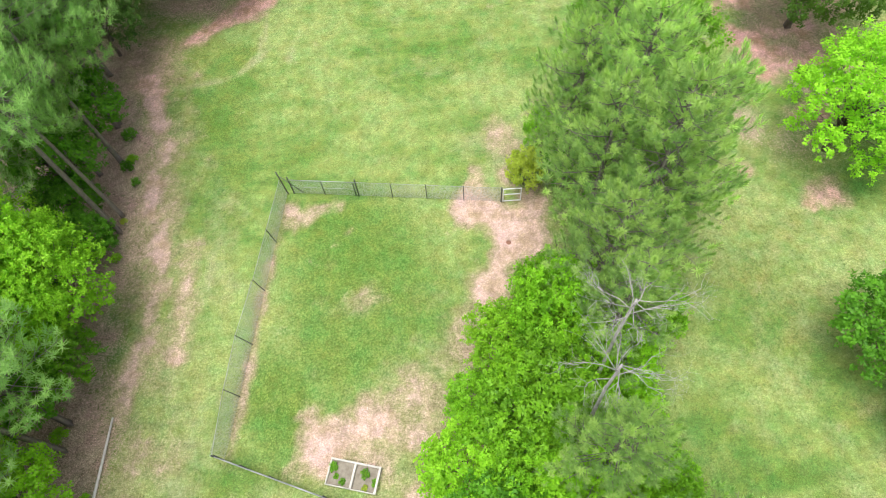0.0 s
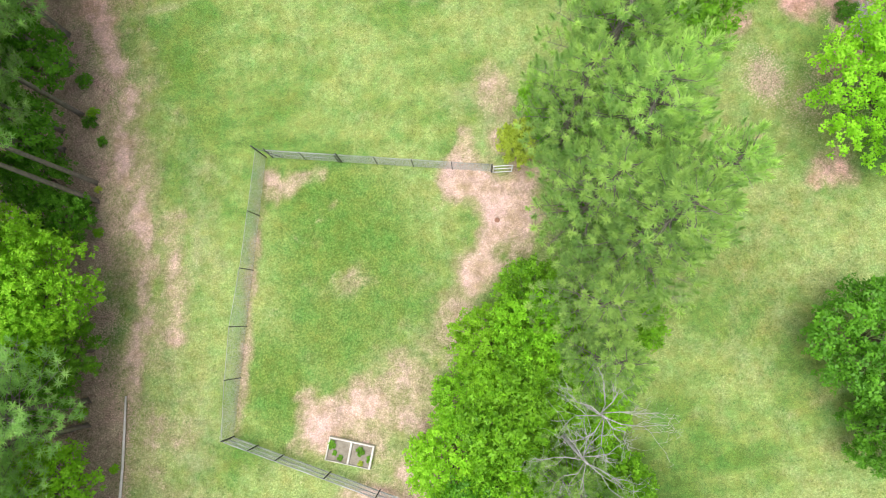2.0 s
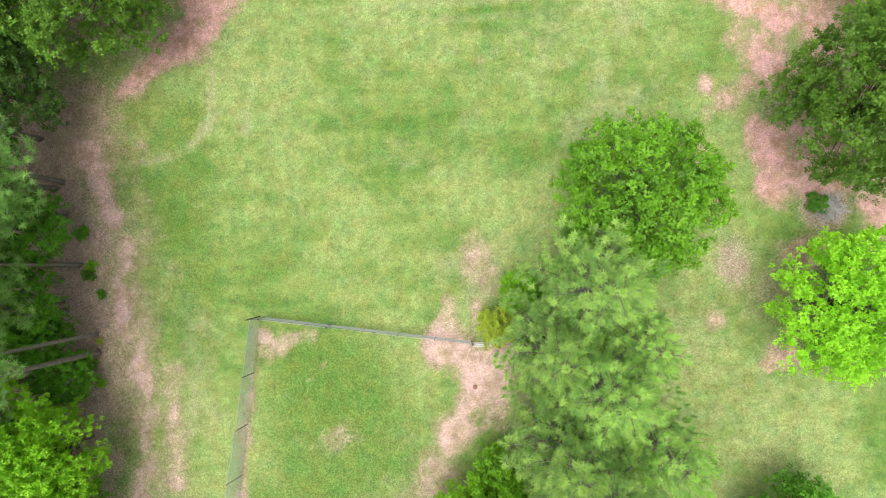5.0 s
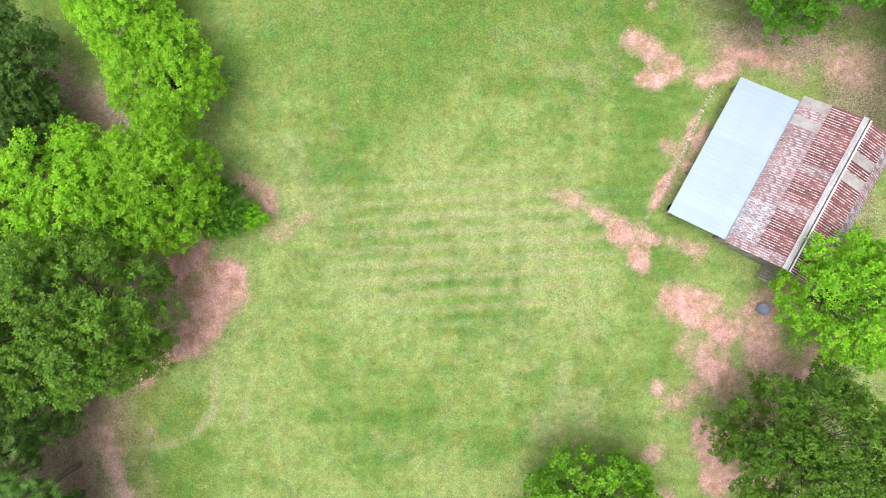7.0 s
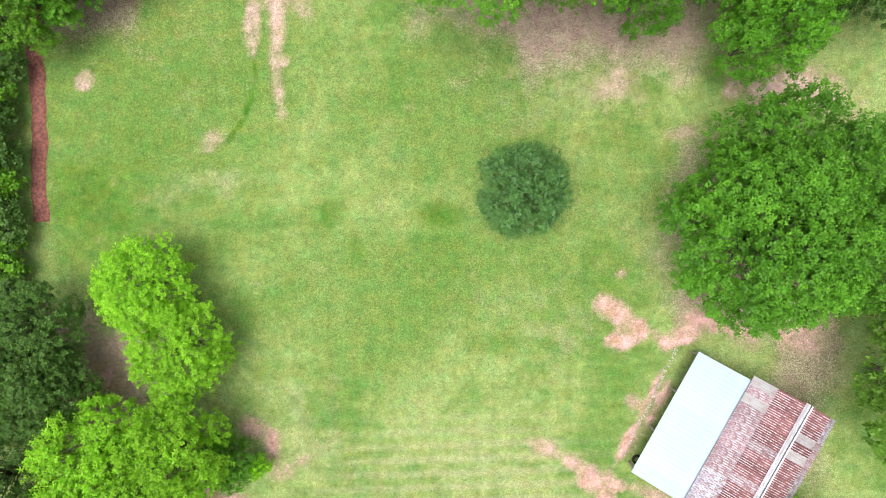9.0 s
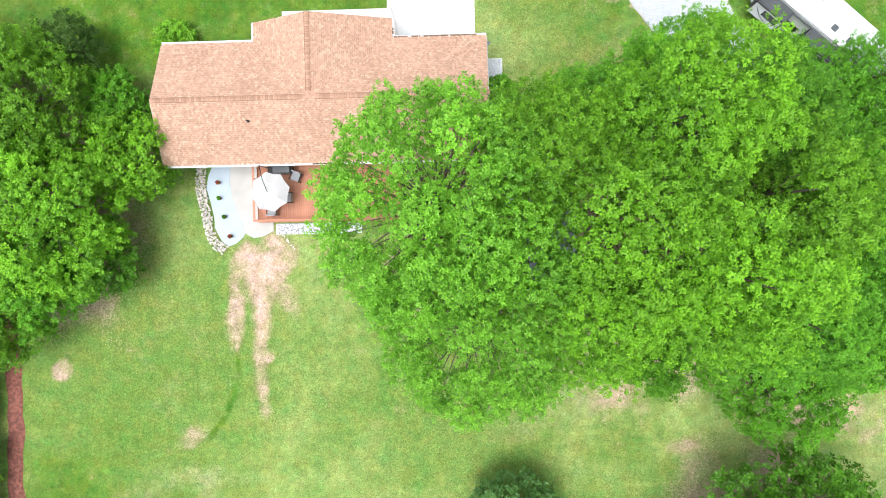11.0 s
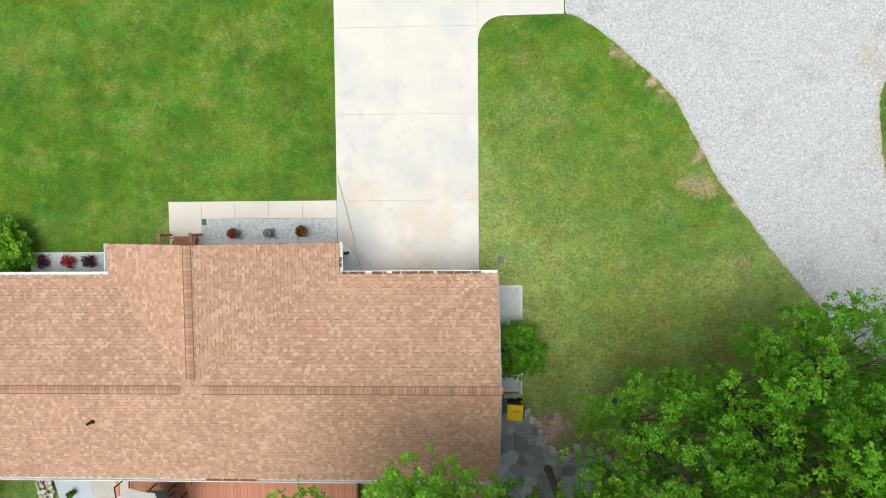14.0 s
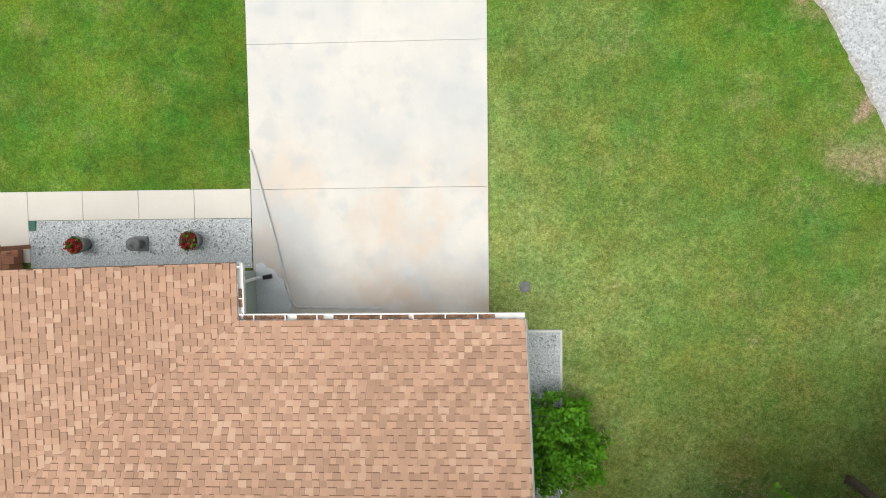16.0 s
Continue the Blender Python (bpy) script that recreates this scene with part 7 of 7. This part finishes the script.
for (xa, ya), (xb, yb) in zip(south, south[1:]):
    link_panel(xa, ya, xb, yb, H_, 0, -0.05)
    for z_ in (0.2, 0.75, H_):
        rail_([(xa, ya - 0.04 * z_, z_), (xb, yb - 0.04 * z_, z_)], 0.026)
for x_, y_ in south:
    fence_post(x_, y_, H_ + 0.08, 0.03)
wg = thing("white_gate", "small white painted gate with three bars", "gate", (-3.8, 16.62, 0.12), -3)
for a in ((0, 0.06, 0, 1.15), (0.92, 0.98, 0, 1.15)):
    part("stile", bm_box(a[0], a[1], -0.025, 0.025, a[2], a[3], 0.008), WHITE, wg)
for z_ in (0.0, 0.6, 1.09):
    part("bar", bm_box(0.06, 0.92, -0.02, 0.02, z_, z_ + 0.06, 0.008), WHITE, wg)
for z_ in (0.2, 0.95):
    part("hinge", bm_box(-0.06, 0.0, -0.015, 0.015, z_, z_ + 0.05, 0.004), OLDSTEEL, wg)

rb = thing("raised_bed", "whitened timber raised bed in two halves with weeds", "raised bed", (-12.12, 3.67, 0), -16.9)
for a in ((-1.12, 1.12, 0.5, 0.58), (-1.12, 1.12, -0.54, -0.5), (-1.12, -1.05, -0.5, 0.5), (1.02, 1.12, -0.5, 0.5), (-0.05, 0.05, -0.5, 0.5)):
    part("timber", bm_box(*a, -0.1, 0.24 + 0.01 * (a[0] > -1), 0.012), BEDWOOD, rb)
part("soil", bm_box(-1.05, 1.02, -0.5, 0.5, -0.1, 0.12, 0.0), BEDSOIL, rb)
for k, (x_, y_, s_) in enumerate(((-12.95, 4.15, 0.2), (-12.6, 3.5, 0.14), (-11.6, 3.7, 0.2), (-11.2, 3.3, 0.16), (-11.65, 3.15, 0.13), (-12.85, 3.75, 0.12))):
    t_ = tree("bed_weed", "bush", "yellow" if k == 4 else "fresh", x_, y_, s_, s_ * 0.5, "small green weed growing in the raised bed", "weed", group="bed weeds")
    t_.location.z = 0.1
POLE = mat("bleached_pole", (0.78, 0.74, 0.68), (0.6, 0.55, 0.49), scale=5, fine=30, bump=0.3)
log = thing("fallen_pole", "long pale weathered pole lying on the ground", "pole")
V, Fc = tubes([[(-23.05, 7.4, 0.06, 0.045), (-23.16, 5.67, 0.08, 0.06), (-23.3, 4.0, 0.07, 0.065), (-23.55, 1.8, 0.08, 0.07), (-24.0, -0.6, 0.08, 0.075), (-24.5, -3.5, 0.06, 0.065)],
              [(-23.55, 2.2, 0.08, 0.02), (-23.95, 2.7, 0.12, 0.012)]], 8)
hang("stem", mesh_of("stem", V, Fc, [POLE], smooth=True), log)
# a burrow in the bare clay
hole = thing("dug_hole", "small dark hole dug in the bare clay", "hole", (-3.83, 14.2, 0))
part("rim", bm_lathe([(0.13, -0.05), (0.09, 0.004), (0.07, 0.002), (0.055, -0.08), (0.01, -0.1)], 14), mat("turned_clay", (0.36, 0.19, 0.12), (0.26, 0.13, 0.09), scale=6, fine=40, bump=0.6), hole)

# red mulch under the boundary hedge
MULCH = mat("red_bark_mulch", (0.30, 0.115, 0.08), (0.15, 0.06, 0.045), scale=5, fine=18, bump=1.0, depth=0.04, amount=0.8, coords="Object")
my_ = np.arange(58.0, 76.0, 0.15)
ml_ = -29.05 + 0.1 * np.sin(my_ * 0.6) + 0.04 * np.sin(my_ * 2.7)
mw_ = 1.1 + 0.06 * np.sin(my_ * 1.3 + 1)
MA = ml_[:, None] + mw_[:, None] * np.linspace(0, 1, 9)
MB = np.repeat(my_[:, None], 9, 1)
MZ = 0.02 + 0.04 * np.sin(np.pi * np.linspace(0, 1, 9)) + np.random.default_rng(5).uniform(0, 0.03, MA.shape)
MZ[:, 0] -= 0.06; MZ[:, -1] -= 0.06
mi_ = np.arange(MA.size).reshape(MA.shape)
tagged(new("mulch_strip", mesh_of("mulch_strip", np.stack([MA, MB, MZ], -1).reshape(-1, 3), np.stack([mi_[:-1, :-1], mi_[:-1, 1:], mi_[1:, 1:], mi_[1:, :-1]], -1).reshape(-1, 4), [MULCH])),
       "strip of red bark mulch beside the boundary hedge", "mulch", kind="structure")

# round mulched bed in the turning place
ring = bm_lathe([(1.75, -0.02), (1.7, 0.07), (1.5, 0.12), (0.8, 0.17), (0.02, 0.19)], 40)
ring_rng = random.Random(8)
for v_ in ring.verts:
    v_.co += Vector((ring_rng.gauss(0, 0.02), ring_rng.gauss(0, 0.02), ring_rng.gauss(0, 0.012)))
bed_ob = thing("mulch_bed", "round bed of red-brown mulch in the gravel", "mulch bed", (12.0, 100.1, 0.03))
part("mulch", ring, MULCH, bed_ob)

# ---- caravan ----
rv = thing("caravan", "large white touring caravan with dark slide-out sides on the grass", "caravan", (18.95, 91.2, 0), -42)
rv.matrix_basis = rv.matrix_basis @ Matrix.Diagonal((1, 1, 0.9, 1))
LR, WR, HR = 11.0, 2.15, 3.25
side = [(0.0, 0.75), (-0.3, 1.2), (-0.35, 2.0), (-0.15, 2.7), (0.5, 3.12), (1.3, HR), (LR, HR - 0.1), (LR, 0.55), (1.2, 0.55)]


def nose(y):
    """How far the front falls back from its middle, at y across."""
    return 1.05 * (abs(y) / (WR / 2)) ** 2.4


bm = bmesh.new()
across_ = [WR / 2 * f for f in (-1, -0.93, -0.8, -0.6, -0.3, 0, 0.3, 0.6, 0.8, 0.93, 1)]
rings = [[bm.verts.new((x + nose(y) * max(0.0, min(1.0, (2.2 - x) / 2.2)), y, z - 0.05 * (abs(y) / (WR / 2)) ** 4 * (z > 2.5))) for x, z in side] for y in across_]
n_ = len(side)
bm.faces.new(rings[0]); bm.faces.new(rings[-1][::-1])
for ra_, rb_ in zip(rings, rings[1:]):
    for k in range(n_):
        bm.faces.new((ra_[k], ra_[(k + 1) % n_], rb_[(k + 1) % n_], rb_[k]))
bmesh.ops.recalc_face_normals(bm, faces=bm.faces[:])
shell = part("body", bm, RVWHITE, rv)


def patch(name, pts, m, parent, label=""):
    bm = bmesh.new()
    bm.faces.new([bm.verts.new(p) for p in pts])
    bmesh.ops.solidify(bm, geom=bm.faces[:], thickness=0.012)
    bmesh.ops.recalc_face_normals(bm, faces=bm.faces[:])
    return part(name, bm, m, parent, label)




def front_skin(name, y0, y1, lo, hi, m, label, lift=0.015):
    """A panel that follows the curved front, from height share lo to hi of the raked face."""
    V, Fc = [], []
    for i in range(9):
        y = y0 + (y1 - y0) * i / 8
        for f in (lo, hi):
            x, z = float(np.interp(f, (0, 0.35, 0.7, 1), (-0.35, -0.15, 0.5, 1.3))), float(np.interp(f, (0, 0.35, 0.7, 1), (2.0, 2.7, 3.12, HR)))
            fall = nose(y) * max(0.0, min(1.0, (2.2 - x) / 2.2))
            for out in (lift + 0.08, -0.03):
                V.append((x + fall - out, y, z + out * 0.8 - 0.05 * (abs(y) / (WR / 2)) ** 4 * (z > 2.5)))
    for i in range(8):
        a = i * 4
        Fc += [(a, a + 4, a + 6, a + 2), (a, a + 1, a + 5, a + 4), (a + 2, a + 6, a + 7, a + 3)]
    return hang(name, mesh_of(name, V, Fc + [(0, 2, 3, 1), (32, 33, 35, 34)], [m], smooth=False), rv, label)


front_skin("windscreen", 0.0, 0.98, 0.12, 0.62, BLACK, "black glossy front cap panel")
front_skin("front_panel", -0.97, -0.16, 0.1, 0.5, RVGREY, "dark grey front panel")
for i_ in range(8):
    front_skin("print_bar", 0.12 + i_ * 0.1, 0.12 + i_ * 0.1 + 0.06, 0.47, 0.56, WHITE, "", 0.025)
for x0, x1 in ((1.05, 3.1), (4.4, 6.9)):
    sl = part("slide_out", bm_box(x0, x1, -WR / 2 - 0.7, -WR / 2 + 0.1, 1.1, 2.6, 0.03), RVWHITE, rv, "white slide-out room")
    patch("awning", [(x0 + 0.04, -WR / 2 - 0.02, 3.0), (x1 - 0.04, -WR / 2 - 0.02, 3.0), (x1 - 0.04, -WR / 2 - 0.69, 2.66), (x0 + 0.04, -WR / 2 - 0.69, 2.66)], AWNING, sl, "grey awning cover")
    for e in (x0, x1 - 0.05):
        part("trim", bm_box(e - 0.015, e + 0.065, -WR / 2 - 0.73, -WR / 2, 1.06, 2.65, 0.006), BLACK, sl, "black trim")
    part("trim", bm_box(x0, x1, -WR / 2 - 0.73, -WR / 2 - 0.69, 2.58, 2.65, 0.006), BLACK, sl, "black trim")
    part("window_pane", bm_box(x0 + 0.75, x1 - 0.25, -WR / 2 - 0.715, -WR / 2 - 0.695, 1.75, 2.4, 0.004), GLASS, sl, "dark tinted window")
    for k, (g0, g1) in enumerate(((0.12, 0.5), (0.3, 0.75), (0.55, 1.2))):
        patch("swoosh", [(x0 + g0, -WR / 2 - 0.704, 2.4 - k * 0.3), (x0 + g1, -WR / 2 - 0.704, 1.8 - k * 0.25), (x0 + g1 + 0.25, -WR / 2 - 0.704, 1.65 - k * 0.2), (x0 + g0 + 0.12, -WR / 2 - 0.704, 2.2 - k * 0.3)], BLACK if k != 1 else GREYFAB, sl, "dark curved stripe")
sl = part("slide_out", bm_box(1.2, 2.8, WR / 2 - 0.05, WR / 2 + 0.75, 0.75, 2.6, 0.03), RVWHITE, rv, "white slide-out room")
patch("awning", [(1.2, WR / 2 + 0.02, 3.0), (2.8, WR / 2 + 0.02, 3.0), (2.8, WR / 2 + 0.75, 2.66), (1.2, WR / 2 + 0.75, 2.66)], AWNING, sl, "grey awning cover")
part("side_stripe", bm_box(2.7, 4.05, -WR / 2 - 0.012, -WR / 2 + 0.02, 1.2, 1.9, 0.004), BLACK, rv, "black side stripe")
part("side_stripe", bm_box(6.7, 10.6, -WR / 2 - 0.012, -WR / 2 + 0.02, 1.2, 1.7, 0.004), BLACK, rv, "black side stripe")
part("roof_rail", bm_box(1.2, 10.9, -WR / 2 + 0.02, -WR / 2 + 0.06, HR - 0.13, HR - 0.06, 0.004), RVGREY, rv, "dark roof edge rail")
part("awning_roll", bm_box(2.7, 6.6, -WR / 2 - 0.09, -WR / 2, 2.85, 2.97, 0.03), RVGREY, rv)
for x0, y0, w_, d_ in ((2.7, 0.3, 1.15, 0.5), (5.15, -0.6, 0.36, 0.36), (6.3, -0.62, 0.36, 0.36)):
    part("roof_hatch", bm_box(x0, x0 + w_, y0, y0 + d_, 3.13, 3.26, 0.02), RVGREY, rv, "dark roof hatch")
for x_ in (6.2, 7.1):
    for s in (-1, 1):
        V, Fc = tubes([[(x_, s * 1.0, 0.36, 0.36), (x_, s * 1.2, 0.36, 0.36)]], 18)
        hang("wheel", mesh_of("wheel", V, Fc, [TYRE]), rv)
for s in (-0.8, 0.8):
    part("jack_leg", bm_box(1.3, 1.4, s - 0.05, s + 0.05, -0.02, 0.6, 0.008), BLACK, rv)


def car(x, y, turn, label):
    ob = thing("car", label, "car", (x, y, 0.02), turn)
    side = [(-2.2, 0.35), (-2.25, 0.7), (-2.0, 0.85), (-0.9, 0.95), (2.0, 0.98), (2.2, 0.8), (2.2, 0.35)]
    bm = bmesh.new()
    rings = [[bm.verts.new((a, b, c)) for a, c in side] for b in (-0.88, 0.88)]
    n = len(side)
    bm.faces.new(rings[0]); bm.faces.new(rings[1][::-1])
    for k in range(n):
        bm.faces.new((rings[0][k], rings[0][(k + 1) % n], rings[1][(k + 1) % n], rings[1][k]))
    bmesh.ops.recalc_face_normals(bm, faces=bm.faces[:])
    bmesh.ops.bevel(bm, geom=bm.edges[:], offset=0.09, segments=2, affect="EDGES")
    part("body", bm, RVWHITE, ob)
    bm = bmesh.new()
    lo = [bm.verts.new(p) for p in ((-1.1, -0.8, 0.93), (1.9, -0.8, 0.95), (1.9, 0.8, 0.95), (-1.1, 0.8, 0.93))]
    hi = [bm.verts.new(p) for p in ((-0.35, -0.62, 1.42), (1.35, -0.62, 1.42), (1.35, 0.62, 1.42), (-0.35, 0.62, 1.42))]
    for k in range(4):
        bm.faces.new((lo[k], lo[(k + 1) % 4], hi[(k + 1) % 4], hi[k]))
    bm.faces.new(hi)
    bmesh.ops.bevel(bm, geom=bm.edges[:], offset=0.05, segments=2, affect="EDGES")
    part("windows", bm, GLASS, ob, "dark glass")
    part("roof_panel", bm_box(-0.3, 1.3, -0.58, 0.58, 1.42, 1.46, 0.02), RVWHITE, ob)
    for s in (-1, 1):
        for a in (-1.4, 1.35):
            V, Fc = tubes([[(a, s * 0.7, 0.32, 0.32), (a, s * 0.9, 0.32, 0.32)]], 16)
            hang("wheel", mesh_of("wheel", V, Fc, [TYRE]), ob)
        part("headlight", bm_box(-2.24, -2.1, s * 0.68 - 0.14, s * 0.68 + 0.14, 0.62, 0.74, 0.02), GALV, ob)


car(22.8, 81.9, -25, "white car parked under the grove")
